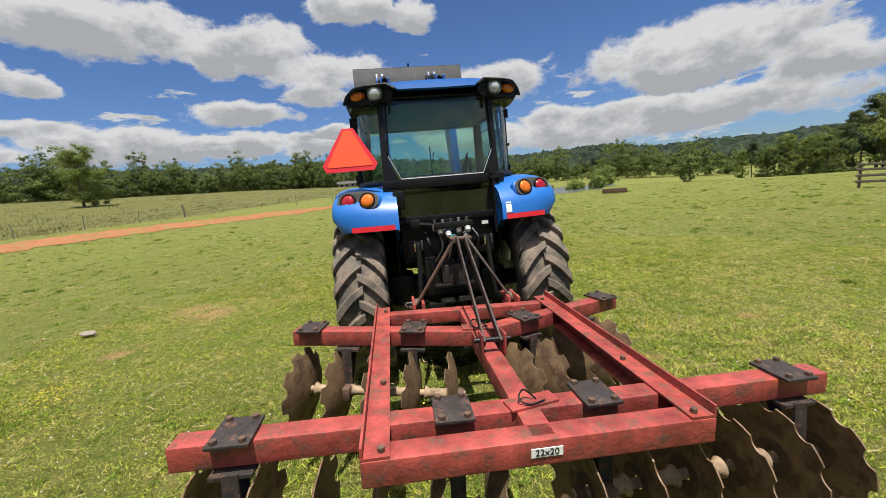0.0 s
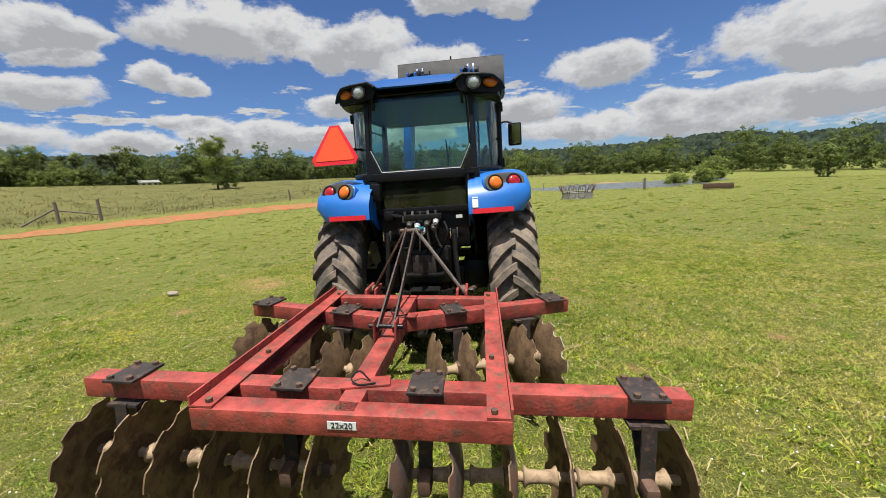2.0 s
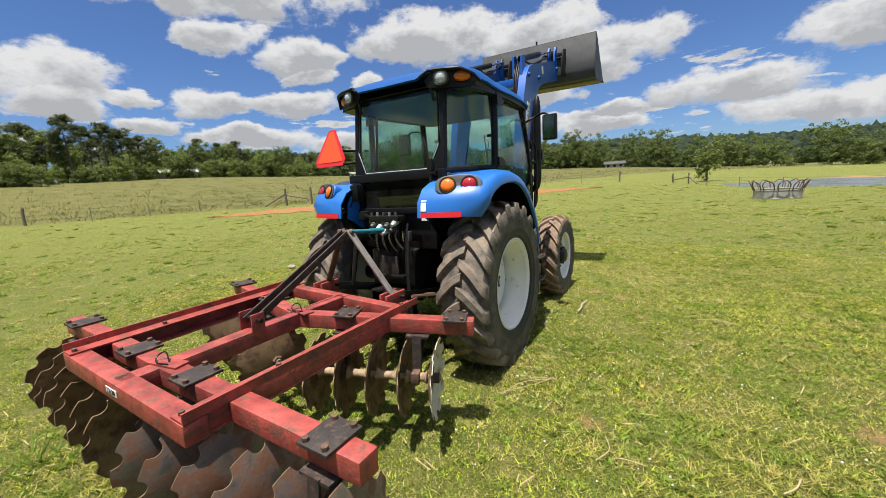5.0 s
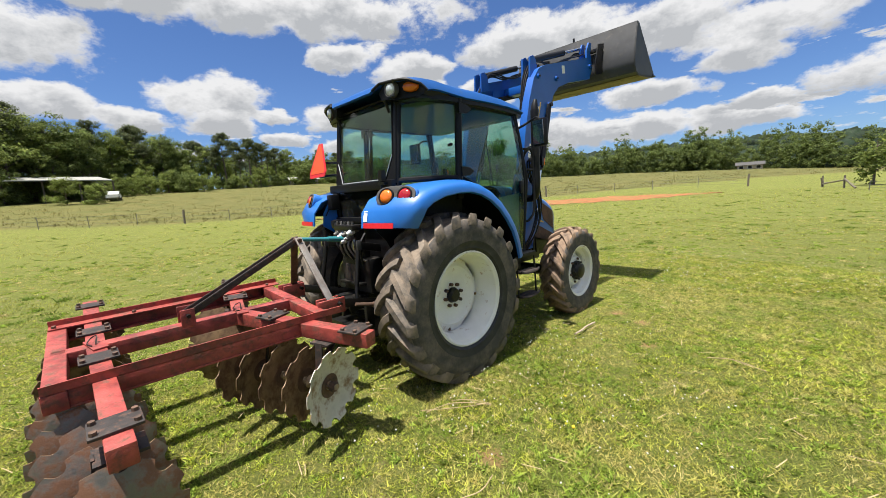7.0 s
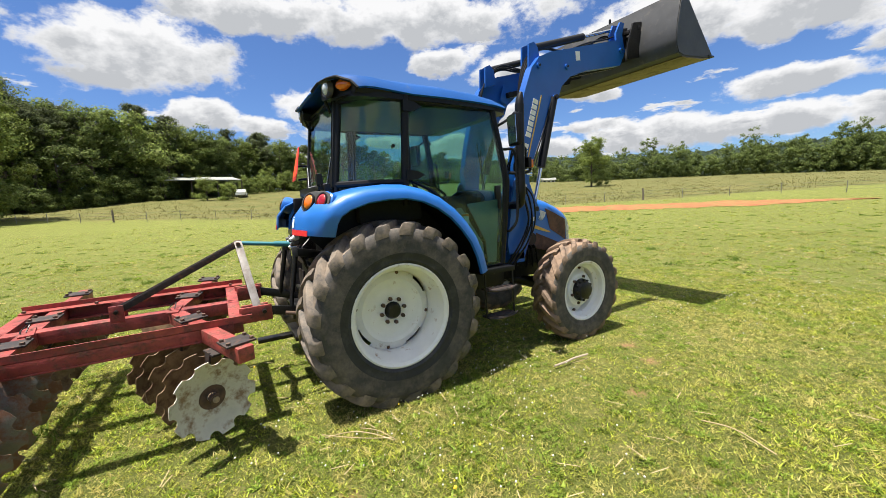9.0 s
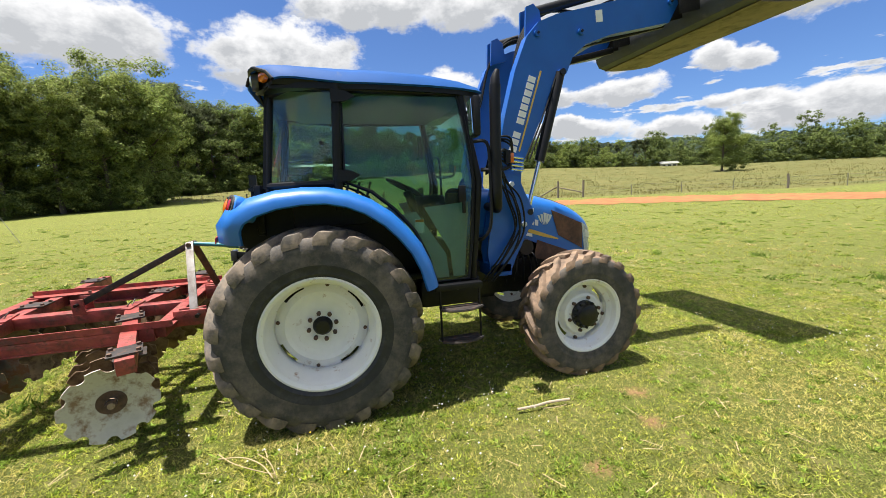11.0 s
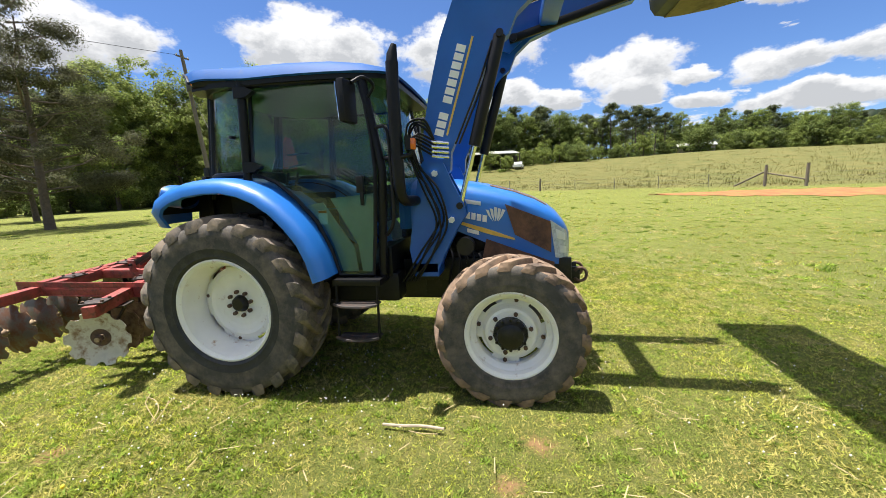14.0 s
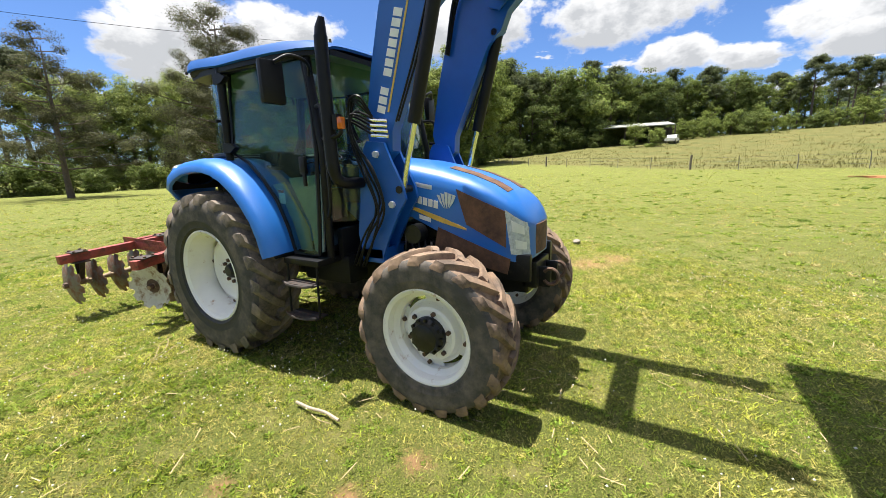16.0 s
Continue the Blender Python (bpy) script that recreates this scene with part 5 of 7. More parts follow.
for s in (1, -1):
    # levelling rod below the arm with its bell crank, and the hoses that follow the arm
    lv = part("levelling_rod", bevelled(beam(bmesh.new(), (s * 0.37, 2.30, 2.99), (s * 0.37, 3.50, 3.29), 0.04, 0.07), 0.01), BLACK, tractor, "black levelling rod below the loader arm")
    part("rod_end", tube(bmesh.new(), [(s * 0.33, 2.34, 3.0), (s * 0.45, 2.34, 3.0)], 0.035, 12), IRON, lv)
    part("bell_crank", bevelled(prism(bmesh.new(), [(2.20, 2.92), (2.26, 3.12), (2.40, 3.10), (2.42, 2.98), (2.30, 2.88)], s * 0.385, s * 0.405), 0.006, 60), LOADER_BLUE, lv, "blue bell crank plate")
    for k in range(3):
        o = 0.022 * k
        hz = tube(bmesh.new(), curve_pts([(s * (0.42 - o), 1.80, 2.62), (s * (0.40 - o), 1.93, 3.06 + o), (s * (0.38 - o), 2.18, 3.30 + o), (s * (0.40 - o), 2.55, 3.33 + 0.4 * o), (s * (0.44 - o), 2.9, 3.46 - o), (s * (0.42 - o), 3.25, 3.56 + o), (s * 0.42, 3.42, 3.62)]), 0.011, 7)
        part("arm_hose", hz, BLACK, tractor, "black hydraulic hose along the loader arm")
    for p in ((2.0, 3.06), (2.44, 3.10), (3.42, 3.42), (2.235, 2.74)):
        part("pivot_pin", tube(bmesh.new(), [(s * 0.52, *p), (s * 0.552, *p)], 0.03, 14), LOADER_BLUE, tractor, "blue pivot pin head")
        part("pin_bolt", tube(bmesh.new(), [(s * 0.55, *p), (s * 0.562, *p)], 0.012, 6), IRON, tractor, "", False)
bm = boxes([((0, 2.66, 3.135), (0.90, 0.16, 0.12))], 0.015)
part("loader_cross_tube", bm, LOADER_BLUE, tractor, "blue cross tube between the loader arms")
# hoses at the tower
for k in range(5):
    o = 0.03 * k
    sway = (0.0, 0.05, -0.03, 0.09, 0.02)[k]
    hz = tube(bmesh.new(), curve_pts([(0.59, 1.74, 2.0 - o), (0.65 + 0.02 * (k % 2), 1.60 - 0.02 * k, 2.06 - o * 0.5), (0.68 - o * 0.4, 1.57 + sway * 0.4, 1.90 - o), (0.63 + 0.012 * k, 1.66 + sway, 1.64), (0.61 + 0.01 * k, 1.74 + sway * 0.7, 1.40 - o * 0.4), (0.64, 1.58 + o * 0.8 + sway * 0.4, 1.14), (0.58, 1.40 + o, 0.88)]), 0.0088, 8)
    part("hydraulic_hose", hz, BLACK, tractor, "black hydraulic hose")
hz = bmesh.new()
for k in range(3):
    tube(hz, curve_pts([(0.60, 1.72, 2.02), (0.66, 1.66, 2.10 + 0.03 * k), (0.62, 1.58 - 0.03 * k, 2.13), (0.58, 1.50, 2.0 - 0.05 * k), (0.5, 1.5, 1.86)]), 0.009, 6)
part("hydraulic_hose", hz, BLACK, tractor, "looped black hydraulic hoses")
hz = bmesh.new()
for k in range(4):
    tube(hz, [(0.60, 1.70, 2.0 - 0.035 * k), (0.57, 1.83, 1.985 - 0.035 * k)], 0.014, 8)
part("hose_coupling", hz, CHROME, tractor, "bright hose couplings")

# bucket: curved shell, side cheeks, lip
BP = [(4.52, 3.325), (4.30, 3.285), (4.0, 3.255), (3.84, 3.25), (3.755, 3.27), (3.715, 3.33), (3.70, 3.42), (3.715, 3.60), (3.76, 3.80), (3.80, 3.955)]
bx0, bx1 = -0.935, 1.07
bm = grid([[(x, y, z) for y, z in BP] for x in np.linspace(bx0, bx1, 5)], 0.012)
bucket = part("bucket", bm, BUCKET, tractor, "dark grey steel loader bucket")
base = bmesh.new()
gr = [[(x, y, z - 0.014) for y, z in BP[:4]] for x in np.linspace(bx0, bx1, 5)]
base.free()
part("bucket_floor", grid(gr, 0.008), BUCKET_BASE, bucket, "scoured yellowish bucket underside")
for x in (bx0, bx1):
    bm = prism(bmesh.new(), BP + [(3.86, 3.955)], x - 0.008, x + 0.008)
    part("cheek", bm, BUCKET, bucket, "grey side cheek")
part("cutting_edge", boxes([((0.067, 4.49, 3.318), (2.04, 0.13, 0.018))]), IRON, bucket, "worn cutting edge")
part("top_rim", boxes([((0.067, 3.815, 3.955), (2.02, 0.05, 0.03))], 0.006), BUCKET, bucket)
part("back_rib", boxes([((0.067, 3.70, 3.42), (2.0, 0.02, 0.03))], 0.004), BUCKET, bucket)
for s in (1, -1):
    bm = prism(bmesh.new(), [(3.48, 3.30), (3.46, 3.45), (3.56, 3.74), (3.73, 3.78), (3.71, 3.36)], s * 0.36 + 0.03, s * 0.36 + 0.05)
    prism(bm, [(3.48, 3.30), (3.46, 3.45), (3.56, 3.74), (3.73, 3.78), (3.71, 3.36)], s * 0.56 + 0.03, s * 0.56 + 0.05)
    box(bm, (s * 0.46 + 0.04, 3.68, 3.70), (0.24, 0.05, 0.05))
    part("quick_hitch", bevelled(bm, 0.005, 60), IRON, bucket, "black bucket coupling bracket")
part("marker_pin", tube(bmesh.new(), [(0.09, 3.81, 3.96), (0.09, 3.81, 4.03)], 0.016, 8), BLACK, bucket)

# slow-vehicle triangle ----------------------------------------------
c = Vector((-0.80, -0.40, 2.065))
tm = Matrix.Translation(c) @ Matrix.Rotation(radians(-5), 4, "Z") @ Matrix.Rotation(radians(-12), 4, "X")
tri = lambda w, h, k: [(-w * 0.87, -h * 0.34), (w * 0.87, -h * 0.34), (w, -h * 0.34 + k * 2), (k * 1.6, h * 0.66), (-k * 1.6, h * 0.66), (-w, -h * 0.34 + k * 2)]
bm = prism(bmesh.new(), tri(0.235, 0.375, 0.03), -0.004, 0.004, "y")
bmesh.ops.transform(bm, matrix=tm, verts=bm.verts)
smv = part("slow_vehicle_sign", bm, REFLEX, tractor, "orange triangle sign with a red reflective border", False)
bm = prism(bmesh.new(), [(-0.185, -0.086), (0.185, -0.086), (0.192, -0.07), (0.032, 0.228), (-0.032, 0.228), (-0.192, -0.07)], -0.008, -0.004, "y")
bmesh.ops.transform(bm, matrix=tm, verts=bm.verts)
part("orange_centre", bm, ORANGE, smv, "fluorescent orange centre", False)
bm = tube(bmesh.new(), [(-0.80, -0.38, 2.1), (-0.70, -0.10, 2.1), (-0.70, -0.05, 2.1)], 0.012, 8)
tube(bm, [(-0.80, -0.38, 1.95), (-0.70, -0.10, 1.98)], 0.012, 8)
part("sign_bracket", bm, BLACK, smv)

# rear linkage and hydraulics -----------------------------------------
apx = Vector((-0.03, -1.08, 1.36))
bm = tube(bmesh.new(), [apx + Vector((0, 0.02, 0)), apx.lerp(Vector((0.02, -0.50, 1.30)), 0.55)], 0.019, 10)
tube(bm, [apx.lerp(Vector((0.02, -0.50, 1.30)), 0.5), (0.02, -0.50, 1.30)], 0.026, 10)
part("top_link", bm, TEAL, tractor, "teal painted top link")
for s in (1, -1):
    low = part("lower_link", bevelled(beam(bmesh.new(), (s * 0.24, -0.10, 0.62), (s * 0.37, -0.97, 0.845 - s * 0.015), 0.022, 0.075), 0.004), IRON, tractor, "black lower lift link")
    part("link_end", lathe(bmesh.new(), [(0.022, -0.02), (0.05, -0.018), (0.05, 0.018), (0.022, 0.02)], 18), RUST, low, "rusty ball end").matrix_basis = Matrix.Translation((s * 0.37, -0.97, 0.845 - s * 0.015))
    part("lift_arm", bevelled(beam(bmesh.new(), (s * 0.24, -0.36, 1.20), (s * 0.30, -0.66, 1.27), 0.035, 0.07), 0.006), IRON, tractor, "black rockshaft lift arm")
    bm = tube(bmesh.new(), [(s * 0.30, -0.66, 1.27), (s * 0.305, -0.69, 1.08)], 0.022, 10)
    tube(bm, [(s * 0.305, -0.69, 1.10), (s * 0.315, -0.72, 0.93)], 0.022, 10)
    tube(bm, [(s * 0.315, -0.72, 0.94), (s * 0.33, -0.74, 0.80)], 0.018, 10)
    rod = part("lift_rod", bm, IRON, tractor, "grey adjustable lift rod")
    for dx in (-0.03, 0.03):
        part("clevis", boxes([((s * 0.30 + dx, -0.67, 1.275), (0.012, 0.045, 0.085))], 0.004), CHROME if dx < 0 else BUCKET, rod)
    bm = tube(bmesh.new(), [(s * 0.50, -0.20, 0.66), (s * 0.40, -0.80, 0.78)], 0.016, 8)
    tube(bm, [(s * 0.46, -0.42, 0.70), (s * 0.425, -0.64, 0.745)], 0.026, 8)
    part("stabiliser", bm, RUST, tractor, "rusty stabiliser turnbuckle")
    part("axle_trumpet", bevelled(boxes([((s * 0.46, -0.02, 0.76), (0.26, 0.30, 0.32))]), 0.06), IRON, tractor)
valve = part("remote_valve", boxes([((0.02, -0.58, 1.42), (0.34, 0.12, 0.05)), ((0.02, -0.54, 1.36), (0.28, 0.10, 0.14)), ((0.0, -0.55, 1.455), (0.10, 0.03, 0.03))], 0.012), IRON, tractor, "black remote valve block")
for k, (dx, dz, mt) in enumerate(((-0.10, 1.375, GREY), (-0.03, 1.355, SILVER), (0.06, 1.375, GREY), (0.12, 1.34, GREY), (0.02, 1.31, SILVER), (0.14, 1.39, SILVER))):
    bm = lathe(bmesh.new(), [(0, 0.075), (0.016, 0.075), (0.02, 0.06), (0.02, 0.045), (0.028, 0.04), (0.028, 0.0)], 14)
    bmesh.ops.transform(bm, matrix=Matrix.Translation((dx, -0.60, dz)) @ Matrix.Rotation(radians(-90), 4, "Z") @ Matrix.Rotation(radians(20), 4, "Y"), verts=bm.verts)
    part("coupler", bm, mt, valve, "hydraulic quick coupler")
for k in range(6):
    x = -0.22 + 0.085 * k
    hz = tube(bmesh.new(), curve_pts([(x, -0.52, 1.36), (x + 0.03, -0.60, 1.25), (x * 0.6, -0.50, 1.10 - 0.02 * k), (x * 0.8, -0.42, 0.95)]), 0.011, 6)
    part("rear_hose", hz, BLACK, tractor, "black hydraulic hose")
for k in range(5):
    x = -0.14 + 0.07 * k
    part("valve_spool", tube(boxes([((x, -0.585, 1.405), (0.05, 0.07, 0.06))], 0.008), [(x, -0.60, 1.44), (x, -0.60, 1.475)], 0.012, 8), WORN_STEEL if k % 2 else GREY, valve, "worn steel valve section")
for k in range(4):
    x = -0.10 + 0.075 * k
    part("return_pipe", tube(bmesh.new(), curve_pts([(x, -0.575, 1.33), (x + 0.01, -0.62, 1.24), (x * 1.4, -0.55, 1.12), (x * 1.8, -0.46, 1.06)]), 0.009, 6), WORN_STEEL, valve, "thin steel oil pipe")
part("top_link_bracket", bevelled(boxes([((-0.03, -0.50, 1.26), (0.02, 0.12, 0.18)), ((0.07, -0.50, 1.26), (0.02, 0.12, 0.18)), ((0.02, -0.46, 1.12), (0.20, 0.06, 0.24))]), 0.006), IRON, tractor, "black top link bracket")
part("cover_plate", bevelled(boxes([((0.0, -0.575, 0.98), (0.22, 0.02, 0.17))]), 0.006), PLATE, tractor, "dark bolted cover plate")
bm = boxes([((-0.30, -0.52, 1.44), (0.10, 0.09, 0.09))], 0.03)
tube(bm, [(-0.26, -0.55, 1.44), (-0.16, -0.60, 1.43)], 0.02, 8)
part("trailer_socket", bm, BLACK, tractor, "black trailer socket")
part("hitch_frame", boxes([((0, -0.56, 0.70), (0.50, 0.06, 0.05)), ((0.22, -0.56, 0.60), (0.05, 0.08, 0.26)), ((-0.22, -0.56, 0.60), (0.05, 0.08, 0.26)), ((0, -0.62, 0.48), (0.48, 0.20, 0.05)), ((0, -0.55, 0.88), (0.36, 0.12, 0.03))], 0.01), IRON, tractor, "black drawbar frame")
bm = tube(bmesh.new(), [(0, -0.52, 0.66), (0, -0.68, 0.66)], 0.03, 14)
lathe_bm = bm
part("power_take_off", lathe_bm, RUST, tractor, "splined power take-off stub")
part("pto_guard", boxes([((0, -0.60, 0.76), (0.26, 0.22, 0.015)), ((0.13, -0.60, 0.70), (0.015, 0.22, 0.12)), ((-0.13, -0.60, 0.70), (0.015, 0.22, 0.12))], 0.004), IRON, tractor)
part("drawbar", boxes([((0, -0.70, 0.46), (0.09, 0.62, 0.035))], 0.006), IRON, tractor)
part("data_plate", boxes([((0.34, -0.445, 1.395), (0.06, 0.004, 0.03))]), PAPER, tractor, "small white plate with unreadable writing")
# upright remote post and lamp bracket by the rear frame
bm = tube(bmesh.new(), [(0.44, -0.47, 1.30), (0.44, -0.45, 1.86)], 0.014, 8)
box(bm, (0.44, -0.44, 1.87), (0.05, 0.05, 0.09))
box(bm, (0.455, -0.44, 1.80), (0.09, 0.06, 0.025))
part("lock_rod", bm, IRON, tractor, "black window stay and lock")
bm = boxes([((-0.42, -0.47, 1.66), (0.10, 0.10, 0.16))], 0.02)
part("lamp_socket", bm, BLACK, tractor)


# ---------------------------------------------------------------- disc harrow
# built level about its own centre, then leaned a little to one side
harrow = thing("disc_harrow", Matrix.Translation((0, 0, 0.862)) @ Matrix.Rotation(radians(2.7), 4, "Y"), "faded red tandem disc harrow raised behind the tractor on its hitch", "disc harrow")
H = harrow
TB = 0.10  # tube size
bm = bevelled(boxes([((-0.02, -2.64, -0.055), (1.32, TB, 0.10))]), 0.008)
rear_bar = part("rear_bar", bm, RED, H, "faded red square tube")
bm = bevelled(boxes([((-0.02, -1.17, -0.05), (1.24, 0.09, 0.09))]), 0.008)
part("front_bar", bm, RED, H)
for s in (1, -1):
    # angle iron: flat top leg and an upright outer leg
    bm = prism(bmesh.new(), [(s * 0.66 - 0.02, 0.045), (s * 0.66 - 0.02 - s * 0.009, 0.045), (s * 0.651 - 0.02, 0.006), (s * 0.56 - 0.02, 0.006), (s * 0.56 - 0.02, -0.003), (s * 0.66 - 0.02, -0.003)], -2.685, -1.06, "y")
    part("side_rail", bm, RED, H, "red angle-iron side rail")
    bm = boxes([((s * 0.61 - 0.02, -1.90, -0.10), (0.085, 1.42, 0.012)), ((s * 0.64 - 0.02, -1.90, -0.055), (0.012, 1.42, 0.09))], 0.003)
    part("lower_rail", bm, RED, H)
    bm = boxes([((s * 0.40, -1.02, -0.03), (0.022, 0.24, 0.13)), ((s * 0.33, -1.02, -0.03), (0.022, 0.20, 0.13))], 0.008)
    ht = part("hitch_plate", bm, RED, H, "red lower hitch plate")
    part("hitch_pin", tube(bmesh.new(), [(s * 0.28, -0.96, -0.01), (s * 0.45, -0.96, -0.01)], 0.016, 10), IRON, ht, "steel hitch pin")
bm = bevelled(boxes([((-0.03, -1.92, -0.055), (0.10, 1.50, 0.10))]), 0.008)
part("spine", bm, RED, H)
# mast: two braces up to the apex, rear strap pair to the lug
apex = Vector((-0.03, -1.08, 0.50))
for s in (1, -1):
    bm = beam(bmesh.new(), (s * 0.36 + (0.02 if s > 0 else -0.02), -1.0, -0.02), apex + Vector((s * 0.035, 0, 0.02)), 0.016, 0.06, (0, 1, 0))
    part("mast_brace", bevelled(bm, 0.003), RUST if s < 0 else WORN_STEEL, H, "flat steel mast brace")
    bm = beam(bmesh.new(), apex + Vector((s * 0.03, 0.0, 0.0)), (-0.03 + s * 0.045, -1.97, 0.05), 0.012, 0.05)
    part("mast_strap", bevelled(bm, 0.003), PLATE, H, "dark steel strap")
    bm = boxes([((-0.03 + s * 0.062, -1.95, 0.045), (0.012, 0.09, 0.13))], 0.004)
    part("strap_lug", bm, RED, H)
part("top_pin", tube(bmesh.new(), [apex - Vector((0.08, 0, 0)), apex + Vector((0.08, 0, 0))], 0.018, 10), RUST, H)
part("lug_pin", tube(bmesh.new(), [(-0.13, -1.95, 0.065), (0.07, -1.95, 0.065)], 0.014, 10), IRON, H)

# gangs
bolt = part("bolt_mesh", tube(bmesh.new(), [(0, 0, 0), (0, 0, 0.016)], 0.014, 6), RUST, H, "", False)
bolt.name = "bolt"
bolt.location = (-0.61, -2.655, 0.008)
DN = 10


def disc_mesh(bright):
    """Notched, dished blade; hollow side towards +x."""
    bm = bmesh.new()
    rad, depth, seg = 0.262, 0.055, 120
    rings = []
    for f in (0.10, 0.35, 0.6, 0.8, 1.0):
        ring = []
        for k in range(seg):
            a = 2 * math.pi * k / seg
            ph = (k / seg * DN) % 1.0
            cut = 0.036 * max(0.0, 1 - (abs(ph - 0.5) / 0.24) ** 2) ** 0.5 if f == 1.0 and abs(ph - 0.5) < 0.24 else 0.0
            r = rad * f - cut
            ring.append(bm.verts.new((depth * (r / rad) ** 2 - depth * 0.3, r * math.cos(a), r * math.sin(a))))
        rings.append(ring)
    for a, b in zip(rings, rings[1:]):
        for k in range(seg):
            bm.faces.new((a[k], a[(k + 1) % seg], b[(k + 1) % seg], b[k]))
    bmesh.ops.recalc_face_normals(bm, faces=bm.faces)
    bmesh.ops.solidify(bm, geom=bm.faces[:], thickness=0.006)
    return bm


master = {}


def gang(a, b, n, hollow, bright_end, dz=-0.375, gone=0.0):
    """A row of n discs on an axle from a to b (plan points), hollow +1 or -1 along the row."""
    a, b = Vector((*a, dz)), Vector((*b, dz))
    d = (b - a).normalized()
    ax = part("gang_axle", tube(bmesh.new(), [a - d * 0.06, b + d * 0.06], 0.021, 10), SPOOL, H, "clay-dusted gang axle")
    rot = d.to_track_quat("X", "Z").to_matrix().to_4x4()
    if hollow < 0:
        rot = rot @ Matrix.Rotation(math.pi, 4, "Z")
    for i in range(n):
        p = a.lerp(b, i / (n - 1))
        br = hollow if (i == n - 1 and bright_end) or bright_end == 2 else 0
        turn = Matrix.Rotation(random.uniform(0, 6.28), 4, "X")
        m = Matrix.Translation(p) @ rot @ turn
        if (br, 1) not in master:
            bm = lathe(bmesh.new(), [(0.03, -0.0072), (0.06, -0.0045), (0.072, -0.0028), (0.082, -0.0016)], 30)
            o = part("soil_ring", bm, RUST, H, "rusty soil-caked centre")
            o.matrix_basis = m
            master[(br, 1)] = o
        else:
            clone(master[(br, 1)], "soil_ring", H, m)
        if br not in master:
            o = part("disc_blade", disc_mesh(br), DISC, H, "notched disc blade, worn bright" if br else "notched dished disc blade, brown with soil")
            o.matrix_basis = m
            if br:  # the outer face is scoured bright
                o.data.materials.append(DISC_GREY if bright_end == 2 else DISC_BRIGHT)
                o.data.polygons.foreach_set("material_index", [1 if p.normal.x * br > 0.2 else 0 for p in o.data.polygons])
            master[br] = o
        else:
            clone(master[br], "disc_blade", H, m)
        if i < n - 1:
            q = a.lerp(b, (i + 0.5) / (n - 1))
            bm = lathe(bmesh.new(), [(0.03, -0.075), (0.045, -0.07), (0.03, -0.05), (0.027, 0), (0.03, 0.05), (0.045, 0.07), (0.03, 0.075)], 16)
            sp = part("spool", bm, SPOOL, ax)
            sp.matrix_basis = Matrix.Translation(q) @ rot
    for e, sg in ((a, -1), (b, 1)):
        bm = tube(bmesh.new(), [e + d * sg * 0.012, e + d * sg * 0.05], 0.036, 6)
        part("axle_nut", bm, RUST, ax, "", False)
    return ax


def gang_bar(a, b, name, plates, z=-0.055):
    a3, b3 = Vector((*a, z)), Vector((*b, z))
    d = (b3 - a3).normalized()
    ob = part(name, bevelled(beam(bmesh.new(), a3, b3, TB, TB), 0.008), RED, H, "red square gang beam")
    side = Vector((-d.y, d.x, 0))
    rot = Matrix.Rotation(math.atan2(d.y, d.x), 4, "Z")
    for u in plates:
        p = a3.lerp(b3, u)
        pl = part("clamp_plate", bevelled(boxes([(p + Vector((0, 0, TB / 2 + 0.009)), (0.155, 0.185, 0.014), rot)]), 0.003), PLATE, ob, "dark bolted clamp plate")
        for i in (-1, 1):
            for j in (-1, 1):
                q = p + d * 0.05 * i + side * 0.072 * j + Vector((0, 0, TB / 2 + 0.016))
                clone(bolt, "bolt", H, Matrix.Translation(q))
        # shank below: U frame down to the bearing, inboard of the end disc in front
        if name == "front_gang_beam" and (u < 0.15 or u > 0.85):
            p = p + d * (0.25 if u < 0.5 else -0.25)
        bm = boxes([(p + Vector((0, 0, -TB / 2 - 0.012)), (0.155, 0.185, 0.014), rot)])
        beam(bm, p + side * 0.07 + Vector((0, 0, -0.06)), p - side * 0.10 + Vector((0, 0, -0.30)), 0.05, 0.012, side)
        beam(bm, p - side * 0.09 + Vector((0, 0, -0.05)), p - side * 0.11 + Vector((0, 0, -0.32)), 0.06, 0.012, side)
        part("bearing_hanger", bm, PLATE, ob, "dark bearing hanger")
        bm = boxes([(p - side * 0.13 + Vector((0, 0, -0.32)), (0.06, 0.10, 0.09), rot)], 0.02)
        part("bearing", bm, RUST, ob)
    return ob


# front gangs slope back to the middle, rear gangs run straight across
gang_bar((-1.20, -1.33), (-0.03, -1.60), "front_gang_beam", (0.10, 0.66))
gang_bar((0.0, -1.59), (1.15, -1.14), "front_gang_beam", (0.28, 0.90))
gang_bar((-1.385, -2.44), (-0.05, -2.455), "rear_gang_beam", (0.17, 0.79))
gang_bar((0.0, -2.455), (1.385, -2.44), "rear_gang_beam", (0.20, 0.865))
gang((-0.20, -1.70), (-1.12, -1.45), 5, 1, False)
gang((0.19, -1.67), (0.95, -1.36), 5, 1, True)
gang((-0.20, -2.55), (-1.34, -2.50), 6, -1, False)
gang((0.20, -2.55), (1.34, -2.50), 6, -1, 2)
